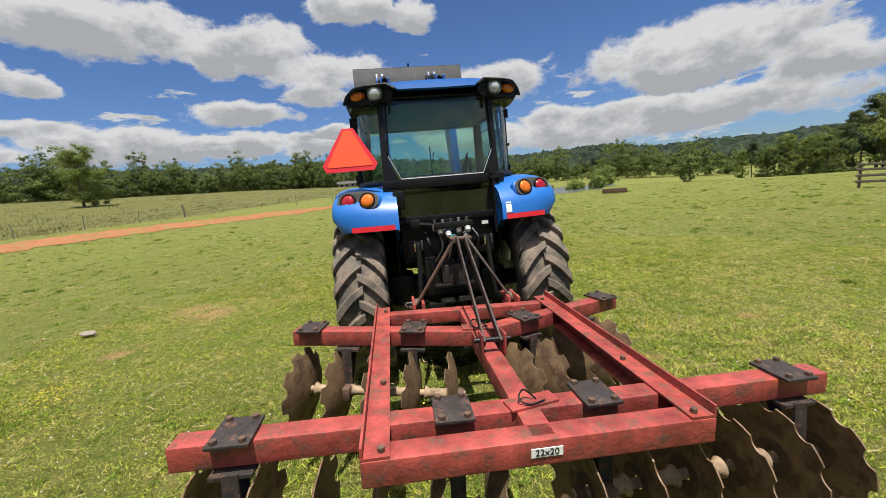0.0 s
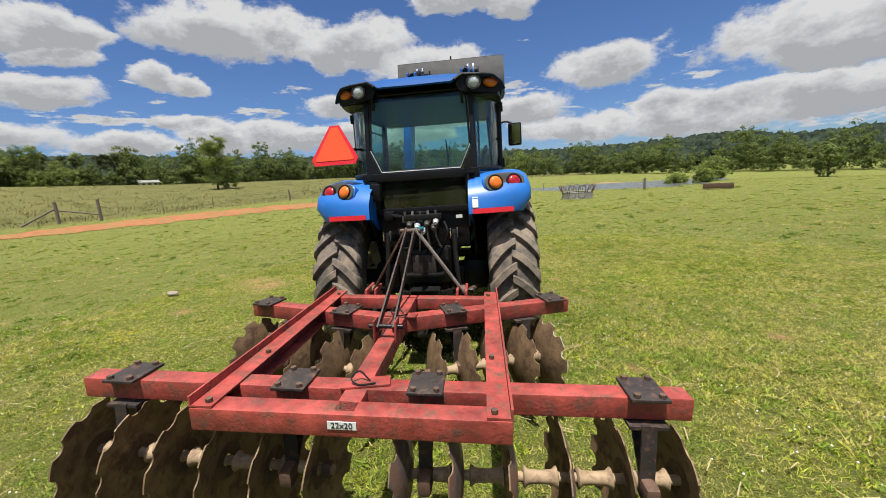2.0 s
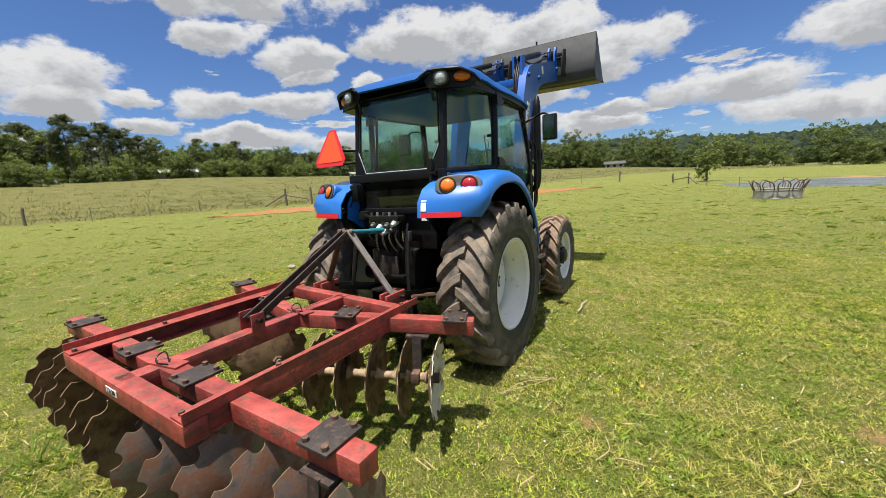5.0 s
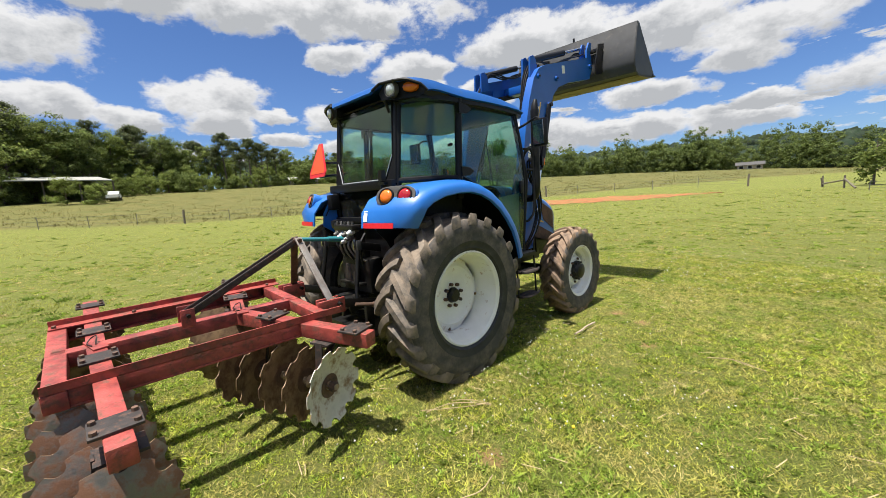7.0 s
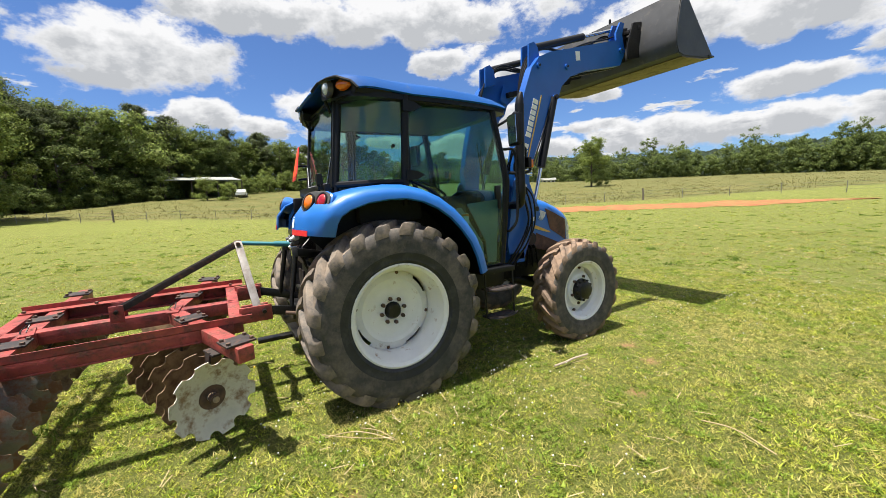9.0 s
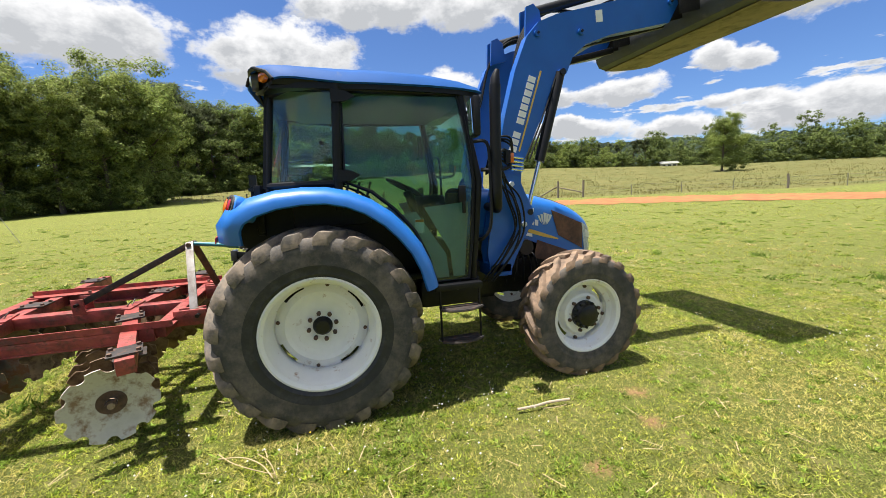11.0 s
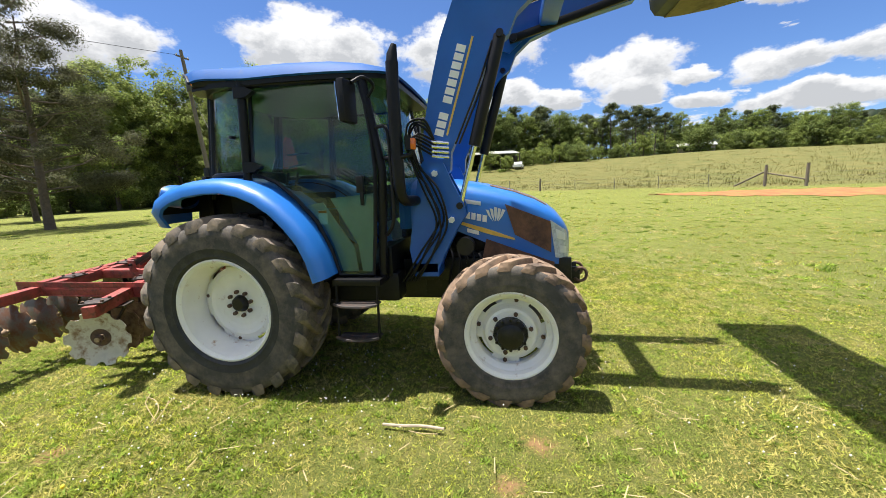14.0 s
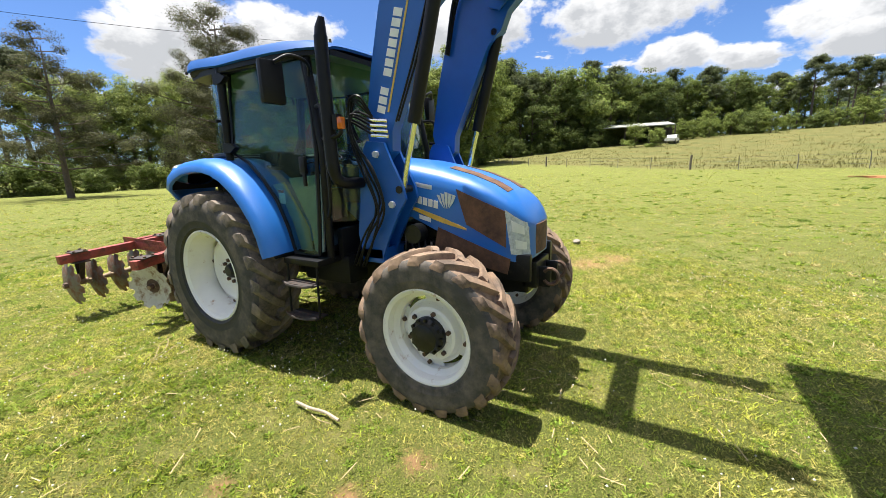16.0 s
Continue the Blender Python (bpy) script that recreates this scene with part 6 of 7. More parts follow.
# centre plates with ring pins
for p, a in (((0.0, -2.455, 0.0), 12), ((-0.02, -1.59, 0.0), -6)):
    cp = part("centre_plate", bevelled(boxes([(p, (0.22, 0.08, 0.014), Matrix.Rotation(radians(a), 4, "Z"))]), 0.004), RED, H, "red centre hinge plate")
    bm = tube(bmesh.new(), curve_pts([(p[0] + 0.02, p[1], p[2] + 0.01), (p[0] - 0.03, p[1] + 0.01, p[2] + 0.05), (p[0] - 0.06, p[1] - 0.02, p[2] + 0.03), (p[0] - 0.02, p[1] - 0.04, p[2] + 0.012), (p[0] + 0.05, p[1] - 0.02, p[2] + 0.012)]), 0.004, 6)
    part("ring_pin", bm, IRON, cp, "bent wire ring pin")
for x, y in ((0.57, -2.655), (-0.61, -1.17), (0.57, -1.17), (-0.61, -2.2), (0.57, -2.2)):
    clone(bolt, "bolt", H, Matrix.Translation((x, y, 0.008)))
# size label on the rear tube
part("size_label", boxes([((-0.03, -2.693, -0.05), (0.118, 0.003, 0.034))]), PAPER, rear_bar, "white label with the size 22x20")
cu = bpy.data.curves.new("size_text", "FONT")
cu.body, cu.size, cu.align_x, cu.align_y, cu.extrude = "22x20", 0.036, "CENTER", "CENTER", 0.0006
tx = new("size_text", cu)
cu.materials.append(BLACK)
tx.parent = rear_bar
tx.matrix_basis = Matrix.Translation((-0.03, -2.6955, -0.05)) @ Matrix.Rotation(radians(90), 4, "X")


# ---------------------------------------------------------------- trees
def crown_mesh(name, blobs, n, leaf, mat, parent, seed, knot=0.27):
    """Many small leaves in uneven clumps. blobs: (centre, radii)."""
    rng = np.random.default_rng(seed)
    vol = np.array([b[1][0] * b[1][1] * b[1][2] for b in blobs]) ** 0.7
    nk = max(int(n * (leaf / knot) ** 2) // 30, 10)
    pick = rng.choice(len(blobs), nk, p=vol / vol.sum())
    C, Rr = np.array([b[0] for b in blobs])[pick], np.array([b[1] for b in blobs])[pick]
    d = rng.normal(size=(nk, 3))
    d /= np.linalg.norm(d, axis=1)[:, None]
    # knots of leaves near the outside of each limb's mass
    K = C + d * Rr * (rng.uniform(0.3, 1.0, nk) ** 0.45)[:, None]
    size = knot * rng.uniform(1.6, 3.6, nk)
    k = rng.integers(0, nk, n)
    e = rng.normal(size=(n, 3))
    e /= np.linalg.norm(e, axis=1)[:, None]
    P = K[k] + e * (size[k] * rng.uniform(0.45, 1.1, n))[:, None] * np.array([1.15, 1.15, 0.8])
    stray = rng.random(n) < 0.12
    P = np.where(stray[:, None], P + rng.normal(size=(n, 3)) * min(leaf * 2.0, 0.3), P)
    nrm = e + d[k] * 0.5 + rng.normal(size=(n, 3)) * 0.45 + np.array([0, 0, 0.7])
    nrm /= np.linalg.norm(nrm, axis=1)[:, None]
    u = np.cross(nrm, rng.normal(size=(n, 3)))
    u /= np.linalg.norm(u, axis=1)[:, None] + 1e-9
    w = np.cross(nrm, u)
    s = leaf * rng.uniform(0.5, 1.2, n)[:, None]
    v = np.stack([P - u * s, P + w * s * 0.6, P + u * s, P - w * s * 0.6], 1).reshape(-1, 3)
    return raw(name, v, np.arange(4 * n).reshape(-1, 4), mat, parent)


def limbs(bm, rnd, base, h0, h1, n, reach, r0):
    ends = []
    for k in range(n):
        z = h0 + (h1 - h0) * (k + rnd.random()) / n
        a = 2.4 * k + rnd.uniform(-0.4, 0.4)
        L = reach * rnd.uniform(0.6, 1.0) * (1.0 - 0.45 * (z - h0) / (h1 - h0 + 0.01))
        e = Vector((math.cos(a) * L, math.sin(a) * L, z + L * rnd.uniform(0.25, 0.7)))
        mid = Vector((e.x * 0.5, e.y * 0.5, z + (e.z - z) * 0.35))
        tube(bm, [(0, 0, z - 0.1), mid, e], [r0 * 0.45, r0 * 0.3, r0 * 0.1], 5, False)
        ends.append(e)
    return ends


def tree(kind, h, w, seed, n, leaf, label, mat=None):
    rnd = random.Random(seed)
    t = thing("tree", Matrix.Translation((0, 0, -200)), label, "tree", "trees round the pasture")
    bm = bmesh.new()
    r0 = h * 0.014 + 0.03
    lean = rnd.uniform(-0.03, 0.03) * h
    tube(bm, [(0, 0, -0.3), (0, 0, h * 0.12), (lean * 0.4, 0, h * 0.45), (lean, 0, h * 0.9)], [r0 * 1.35, r0, r0 * 0.72, r0 * 0.15], 9, False)
    if kind == "broad":
        ends = limbs(bm, rnd, 0, h * 0.28, h * 0.82, 9, w * 0.75, r0)
        blobs = [((e.x, e.y, e.z + h * 0.03), (w * rnd.uniform(0.28, 0.45), w * rnd.uniform(0.28, 0.45), h * rnd.uniform(0.09, 0.15))) for e in ends]
        blobs += [((rnd.uniform(-0.3, 0.3) * w, rnd.uniform(-0.3, 0.3) * w, h * rnd.uniform(0.45, 0.93)), (w * 0.42, w * 0.42, h * 0.13)) for _ in range(6)]
        blobs += [((rnd.uniform(-0.5, 0.5) * w, rnd.uniform(-0.5, 0.5) * w, h * rnd.uniform(0.08, 0.4)), (w * 0.42, w * 0.42, h * 0.10)) for _ in range(7)]
        mt = mat or LEAF
    elif kind == "pine":
        ends = limbs(bm, rnd, 0, h * 0.5, h * 0.92, 11, w * 0.8, r0)
        blobs = [((e.x, e.y, e.z), (w * rnd.uniform(0.22, 0.36), w * rnd.uniform(0.22, 0.36), h * rnd.uniform(0.035, 0.06))) for e in ends]
        blobs += [((lean + rnd.uniform(-0.15, 0.15) * w, rnd.uniform(-0.15, 0.15) * w, h * rnd.uniform(0.8, 0.97)), (w * 0.35, w * 0.35, h * 0.05)) for _ in range(5)]
        mt = mat or LEAF_DARK
    else:  # cedar: a ragged cone with open sprays
        ends, blobs = [], []
        for k in range(34):
            z = h * (0.16 + 0.8 * k / 34)
            L = w * (1.0 - 0.78 * (k / 34) ** 1.15) * rnd.uniform(0.55, 1.1)
            a = 2.399 * k + rnd.uniform(-0.3, 0.3)
            e = Vector((math.cos(a) * L, math.sin(a) * L, z + L * rnd.uniform(0.05, 0.35)))
            tube(bm, [(0, 0, z - 0.05), (e.x * 0.6, e.y * 0.6, z + (e.z - z) * 0.4), e], [r0 * 0.3, r0 * 0.2, r0 * 0.05], 5, False)
            blobs.append(((e.x * 0.72, e.y * 0.72, z + (e.z - z) * 0.7), (L * 0.42 + 0.2, L * 0.42 + 0.2, h * 0.026 + 0.12)))
            blobs.append(((e.x, e.y, e.z), (0.35, 0.35, 0.25)))
        mt = mat or LEAF_CEDAR
    part("trunk", bm, BARK, t, "grey-brown trunk with limbs")
    crown_mesh("crown", blobs, n, leaf, mt, t, seed, max(leaf, min(0.24, w * 0.06)))
    return t


BROAD_L = "leafy green broadleaf tree at the pasture's edge"
NEAR_L = "leafy green broadleaf tree in the near wood"
PINE_L = "tall dark pine with a bare lower trunk"
SHRUB_L = "dense green shrub under the wood's edge"
masters = {
    "b": [tree("broad", 13, 4.2, 11, 12000, 0.15, BROAD_L), tree("broad", 11, 4.6, 12, 11000, 0.15, BROAD_L), tree("broad", 15, 4.0, 13, 13000, 0.15, BROAD_L, LEAF_LIGHT), tree("broad", 9, 3.8, 14, 9000, 0.15, "young light green broadleaf tree", LEAF_LIGHT)],
    "p": [tree("pine", 19, 4.0, 21, 13000, 0.14, PINE_L), tree("pine", 17, 3.6, 22, 12000, 0.14, PINE_L), tree("pine", 18, 4.4, 23, 13000, 0.14, PINE_L)],
    "n": [tree("broad", 13, 4.6, 51, 26000, 0.105, NEAR_L, LEAF_NEAR), tree("broad", 15, 4.8, 52, 28000, 0.105, NEAR_L, LEAF_NEAR), tree("broad", 11, 4.2, 53, 21000, 0.105, "bright green broadleaf tree in the near wood", LEAF_LIGHT), tree("broad", 14, 3.6, 54, 22000, 0.105, NEAR_L, LEAF_NEAR)],
    "s": [tree("broad", 3.2, 2.2, 41, 6000, 0.11, SHRUB_L), tree("broad", 4.2, 2.2, 42, 6000, 0.11, SHRUB_L, LEAF_LIGHT)],
}
used = set()


def plant(kind, i, x, y, h, turn):
    m = masters[kind][i % len(masters[kind])]
    base = {"b": (13, 11, 15, 9), "p": (19, 17, 18), "s": (3.2, 4.2), "n": (13, 15, 11, 14)}[kind][i % len(masters[kind])]
    k = h / base
    mm = Matrix.Translation((x, y, float(land(x, y)) - 0.15)) @ Matrix.Rotation(turn, 4, "Z") @ Matrix.Diagonal((k * 1.02, k * 1.02, k, 1))
    if m not in used:
        used.add(m)
        m.matrix_basis = mm
        return m
    c = copy_thing(m, Matrix())
    c.matrix_basis = mm
    return c


rnd = random.Random(5)


far_blobs = []


def far_belt(az0, az1, r, h, n, depth=14):
    """Distant edge of the wood: crowns that join one another."""
    for k in range(n):
        u = (k + rnd.uniform(0.1, 0.9)) / n
        az, rr = radians(az0 + (az1 - az0) * u), r[0] + (r[1] - r[0]) * u + rnd.uniform(0, depth)
        hh = (h[0] + (h[1] - h[0]) * u) * rnd.choice((0.45, 0.7, 0.9, 1.0, 1.15, 1.35)) * (1 + 0.18 * math.sin(az * 41) + 0.1 * math.sin(az * 97))
        x, y = -rr * math.sin(az), rr * math.cos(az)
        z = float(land(x, y))
        w = hh * rnd.uniform(0.3, 0.5)
        for f, g in ((0.2, 0.9), (0.42, 1.0), (0.66, 0.9), (0.86, 0.55)):
            far_blobs.append(((x + rnd.uniform(-1, 1), y + rnd.uniform(-1, 1), z + hh * f), (w * g, w * g, hh * 0.16)))


def belt(az0, az1, r, h, n, pines=0.25, depth=14, broad="b"):
    """Trees between two azimuths, h: heights at both ends."""
    for k in range(n):
        u = (k + rnd.uniform(0.1, 0.9)) / n
        az = radians(az0 + (az1 - az0) * u)
        rr = r[0] + (r[1] - r[0]) * u + rnd.uniform(0, depth)
        hh = (h[0] + (h[1] - h[0]) * u) * rnd.uniform(0.78, 1.12)
        kind = "p" if rnd.random() < pines else broad
        plant(kind, rnd.randrange(4), -rr * math.sin(az), rr * math.cos(az), hh * (1.1 if kind == "p" else 1.0), rnd.uniform(0, 6.28))


def under(az0, az1, r, n, h=3.5):
    """Shrubs that close the foot of the wood."""
    for k in range(n):
        u = (k + rnd.uniform(0.1, 0.9)) / n
        az, rr = radians(az0 + (az1 - az0) * u), r[0] + (r[1] - r[0]) * u + rnd.uniform(-3, 5)
        plant("s", rnd.randrange(2), -rr * math.sin(az), rr * math.cos(az), h * rnd.uniform(0.6, 1.5), rnd.uniform(0, 6.28))


far_belt(8, 46, (185, 170), (11.0, 11.5), 125)
belt(46, 70, (165, 135), (10.5, 12.5), 34, 0.25)
belt(70, 86, (128, 114), (12.5, 14), 28, 0.35)
belt(86, 112, (112, 82), (14.5, 19.5), 46, 0.4)
belt(112, 146, (62, 62), (18, 18.5), 40, 0.0, 12, "n")
belt(146, 180, (66, 72), (18, 18), 20, 0.2, 14, "n")
belt(84, 113, (118, 94), (8.5, 9.5), 24, 0.0, 6)
belt(-64, -46.5, (88, 94), (15.5, 6.5), 24, 0.5)
far_belt(-46, 8, (165, 190), (10, 11), 140, 18)
under(46, 70, (160, 130), 22, 4.5)
under(70, 112, (122, 80), 36, 4.0)
under(112, 180, (62, 66), 40, 3.2)
under(-64, -50, (100, 104), 8, 2.6)
ft = crown_mesh("far_trees", far_blobs, 260000, 0.33, LEAF, None, 77, 0.38)
tagged(ft, "distant line of green broadleaf trees", "trees", kind="stuff")


def single(t, x, y, k=1.0, turn=0.0):
    t.matrix_basis = Matrix.Translation((x, y, float(land(x, y)) - 0.05)) @ Matrix.Rotation(turn, 4, "Z") @ Matrix.Diagonal((k, k, k, 1))
    return t


single(tree("cedar", 12.9, 6.0, 31, 95000, 0.052, "big ragged cedar with open sprays beside the mown grass"), -14.1, -24.0)
single(tree("cedar", 14.0, 7.4, 32, 50000, 0.068, "big ragged cedar with open sprays beside the mown grass"), -10.3, -42.3)
single(tree("cedar", 11.5, 5.0, 33, 26000, 0.085, "big ragged cedar with open sprays beside the mown grass"), -22.0, -37.0)
single(tree("broad", 10.6, 4.0, 34, 30000, 0.10, "lone young tree standing in the tall grass", LEAF_LIGHT), -52.4, 69.5)
single(tree("broad", 2.8, 1.2, 46, 1500, 0.12, "small dark tree standing alone in the pasture"), 28.8, 30.9)
single(tree("broad", 4.4, 1.5, 35, 1600, 0.14, "small slender tree by the pond", LEAF_LIGHT), 5.2, 48.5)
for x, y, h, sd in ((20.2, 37.5, 2.1, 36), (21.8, 35.8, 1.7, 43), (23.4, 37.2, 2.3, 37), (-86.5, -2.6, 4.6, 38), (-84.5, 1.0, 3.6, 47), (-104, 11.0, 4.0, 39), (-106, 22, 4.0, 40)):
    single(tree("broad", h, h * 0.62, sd, 6000, 0.09, "round willowy bush beside the farm pond" if x > 0 else "bushy green shrub before the woods", LEAF_LIGHT), x, y)


# ---------------------------------------------------------------- wooded hills
def woods(name, az0, az1, r0, r1, crest, seed, n):
    """A wooded slope: crowns of uneven blobs set over rising ground. crest: (azimuth, elevation angle) pairs."""
    rng = np.random.default_rng(seed)
    az = rng.uniform(az0, az1, n)
    u = rng.random(n) ** 0.6
    r = r0 + (r1 - r0) * u
    el = np.interp(az, [c[0] for c in crest], [c[1] for c in crest])
    top = 1.7 + r1 * np.tan(np.radians(el))
    base = 1.5
    z = base + (top - base) * u * 0.98
    x, y = -r * np.sin(np.radians(az)), r * np.cos(np.radians(az))
    ico = bmesh.new()
    bmesh.ops.create_icosphere(ico, subdivisions=2, radius=1.0)
    ico.verts.ensure_lookup_table()
    V = np.array([v.co[:] for v in ico.verts])
    F = np.array([[v.index for v in f.verts] for f in ico.faces])
    ico.free()
    size = rng.uniform(3.2, 6.2, n) * (r1 / 420) ** 0.25
    jit = 1 + rng.normal(scale=0.2, size=(n, len(V)))
    verts = V[None] * jit[:, :, None] * size[:, None, None] * np.array([1, 1, 1.05]) + np.stack([x, y, z], 1)[:, None]
    faces = F[None] + (np.arange(n) * len(V))[:, None, None]
    ob = raw(name, verts.reshape(-1, 3), faces.reshape(-1, 3), WOODS)
    return tagged(ob, "far wooded hillside of summer green trees", "woods", kind="stuff")


woods("far_woods", -72, -5, 330, 700, [(-72, 2.6), (-58, 2.4), (-48, 1.9), (-41, 2.1), (-36, 1.9), (-31, 2.9), (-25, 2.7), (-18, 2.6), (-12, 2.7), (-5, 2.9)], 3, 2600)
woods("far_woods", -179, -66, 110, 170, [(-179, 5.5), (-150, 4.6), (-110, 5.2), (-66, 4.4)], 6, 520)
woods("far_woods", -8, 75, 240, 420, [(-8, 2.6), (0, 3.2), (9, 3.7), (20, 3.6), (35, 4.0), (45, 4.4), (60, 4.9), (75, 5.2)], 4, 2400)


# ---------------------------------------------------------------- red clay track
def track_sheet():
    ctrl = [(-29.5, 13.0, 0), (-27.2, 18.5, 0), (-23.5, 24.5, 0), (-19.3, 29.5, 0), (-14.5, 34, 0), (-9.5, 38, 0), (-4.5, 41, 0)]
    P = curve_pts(ctrl, 10)
    rng = random.Random(9)
    R = []
    for i, p in enumerate(P):
        d = (P[min(i + 1, len(P) - 1)] - P[max(i - 1, 0)]).normalized()
        nrm = Vector((-d.y, d.x, 0))
        w = (3.5 + rng.uniform(-0.7, 0.7)) * min(1.0, (len(P) - i) / 14, (i + 1) / 16)
        row = []
        for u in (-1, -0.6, -0.2, 0.2, 0.6, 1):
            q = p + nrm * w * u + nrm * rng.uniform(-0.3, 0.3)
            row.append((q.x, q.y, float(land(q.x, q.y)) + (0.03 + 0.05 * (1 - u * u))))
        R.append(row)
    return grid(R)


CLAY = material("red_clay", (0.29, 0.115, 0.055), 0.95, 0, 0.45, 2.2, 0.8, 8, stain=(0.19, 0.16, 0.055), stain_scale=0.9, stain_at=(0.48, 0.62), spec=0.1)
tagged(part("road", track_sheet(), CLAY), "bare red clay farm track", "track", kind="structure")

# ---------------------------------------------------------------- pond
bm = bmesh.new()
vs = []
for k in range(48):
    a = 2 * math.pi * k / 48
    rr = 1 + 0.12 * math.sin(3 * a + 1) + 0.06 * math.sin(5 * a)
    vs.append(bm.verts.new((14.2 + 11.0 * rr * math.cos(a), 39.5 + 10.5 * rr * math.sin(a), -0.2)))
bm.faces.new(vs)
WATER = material("pond_water", (0.10, 0.11, 0.10), 0.22, 0, 0.1, 0.5, 1.0, 3.0)
tagged(part("water", bm, WATER), "still grey farm pond", "pond", kind="structure")


# ---------------------------------------------------------------- fences
def fence(pts, label, every=4.2, brace=(), low=1.0):
    f = thing("wire_fence", Matrix.Translation((pts[0][0], pts[0][1], float(land(*pts[0])))), label, "fence")
    inv = f.matrix_basis.inverted()
    rng = random.Random(len(pts))
    spots = []
    for a, b in zip(pts, pts[1:]):
        L = math.dist(a, b)
        n = max(1, round(L / every))
        spots += [(a[0] + (b[0] - a[0]) * k / n, a[1] + (b[1] - a[1]) * k / n) for k in range(n)]
    spots.append(pts[-1])
    tops = []
    for i, (x, y) in enumerate(spots):
        z = float(land(x, y))
        thick = i % 5 == 0
        h = (1.35 if thick else 1.15) * low
        bm = tube(bmesh.new(), [(x, y, z - 0.2), (x + rng.uniform(-0.04, 0.04), y, z + h * 0.6), (x + rng.uniform(-0.08, 0.08), y + rng.uniform(-0.05, 0.05), z + h)], 0.10 if thick else 0.03, 7)
        bmesh.ops.transform(bm, matrix=inv, verts=bm.verts)
        part("post", bm, POST if thick else WIRE, f, "weathered wooden post" if thick else "thin steel post")
        tops.append((x, y, z))
    for hh in (0.35 * low, 0.7 * low, 1.05 * low):
        bm = tube(bmesh.new(), [(x, y, z + hh) for x, y, z in tops], 0.009, 4)
        bmesh.ops.transform(bm, matrix=inv, verts=bm.verts)
        part("wire", bm, WIRE, f)
    for (x0, y0), (x1, y1) in brace:
        z = float(land((x0 + x1) / 2, (y0 + y1) / 2))
        d = Vector((x1 - x0, y1 - y0, 0)).normalized()
        bm = bmesh.new()
        for p in ((x0, y0), (x1, y1)):
            tube(bm, [(*p, z - 0.2), (*p, z + 1.75 * low)], 0.11 * low, 8)
        tube(bm, [(x0, y0, z + 1.1 * low), (x1, y1, z + 0.5 * low)], 0.06, 7)
        tube(bm, [(x0, y0, z + 1.25 * low), (x0 - d.x * 2.1, y0 - d.y * 2.1, z + 0.05)], 0.07, 7)
        bmesh.ops.transform(bm, matrix=inv, verts=bm.verts)
        part("corner_brace", bm, POST, f, "wooden corner brace posts")
    return f


fence([(-4, 52), (-13, 49.5), (-20.5, 45), (-25.4, 37.8), (-31.0, 24.8)], "wire fence on wooden and steel posts along the clay track", 4.2, [((-32.6, 22.85), (-31.0, 24.8))])
fence([(-32.6, 22.85), (-35.7, 15.8), (-38.8, 8.8), (-43.3, 2.0), (-47.8, -4.75), (-57, -18), (-66, -31)], "wire fence on wooden and steel posts along the tall grass", 4.4)
fence([(13.0, 27.2), (8.4, 30.6), (4.6, 37.5), (3.4, 43.5), (2.0, 48)], "wire fence on thin posts by the pond", 5.0, [((3.4, 43.5), (2.0, 48))], 0.6)

# ---------------------------------------------------------------- utility pole and marker
px, py = -22.7, -20.2
pole = thing("utility_pole", Matrix.Translation((px, py, float(land(px, py)))), "weathered wooden utility pole with a grey transformer", "utility pole")
part("pole", tube(bmesh.new(), [(0, 0, -0.3), (0.30, -0.36, 6), (0.59, -0.71, 11.9)], [0.17, 0.14, 0.11], 12), POST, pole)
part("cross_arm", boxes([((0.56, -0.67, 11.4), (1.1, 0.09, 0.09))], 0.01), POST, pole)
tr = part("transformer", lathe(bmesh.new(), [(0, -0.45), (0.24, -0.43), (0.27, -0.35), (0.27, 0.3), (0.22, 0.42), (0, 0.44)], 18), GREY, pole, "grey transformer can")
tr.matrix_basis = Matrix.Translation((0.69, -0.23, 9.4)) @ Matrix.Rotation(radians(-90), 4, "Y")
for k in (-0.5, -0.1, 0.5):
    part("insulator", lathe(bmesh.new(), [(0.02, 0), (0.05, 0.03), (0.03, 0.06), (0.05, 0.09), (0, 0.12)], 8), SILVER, pole).matrix_basis = Matrix.Translation((0.56 + k, -0.67, 11.445)) @ Matrix.Rotation(radians(-90), 4, "Y")
ends = [Vector((px + 0.56, py - 0.67, 11.5)), Vector((px + 30, py - 17.5, 11.7))]
part("power_line", tube(bmesh.new(), [ends[0].lerp(ends[1], u) - Vector((px, py, 0.5 * 4 * u * (1 - u) + float(land(px, py)))) for u in np.linspace(0, 1, 16)], 0.014, 5), BLACK, pole)
part("guy_wire", tube(bmesh.new(), [Vector((0.44, -0.53, 9.0)), Vector((3.0, 5.2, 0.0))], 0.012, 5), WIRE, pole)
YELLOW = material("yellow_marker_paint", (0.65, 0.50, 0.06), 0.5, 0, 0.1, 10)
mk = tube(bmesh.new(), [(0, 0, -0.1), (0, 0, 3.0)], 0.05, 8)
mo = tagged(part("cable_marker", mk, YELLOW), "slim yellow cable marker standing in the grass", "marker")
mo.location = (-25.5, -24.4, float(land(-25.5, -24.4)))

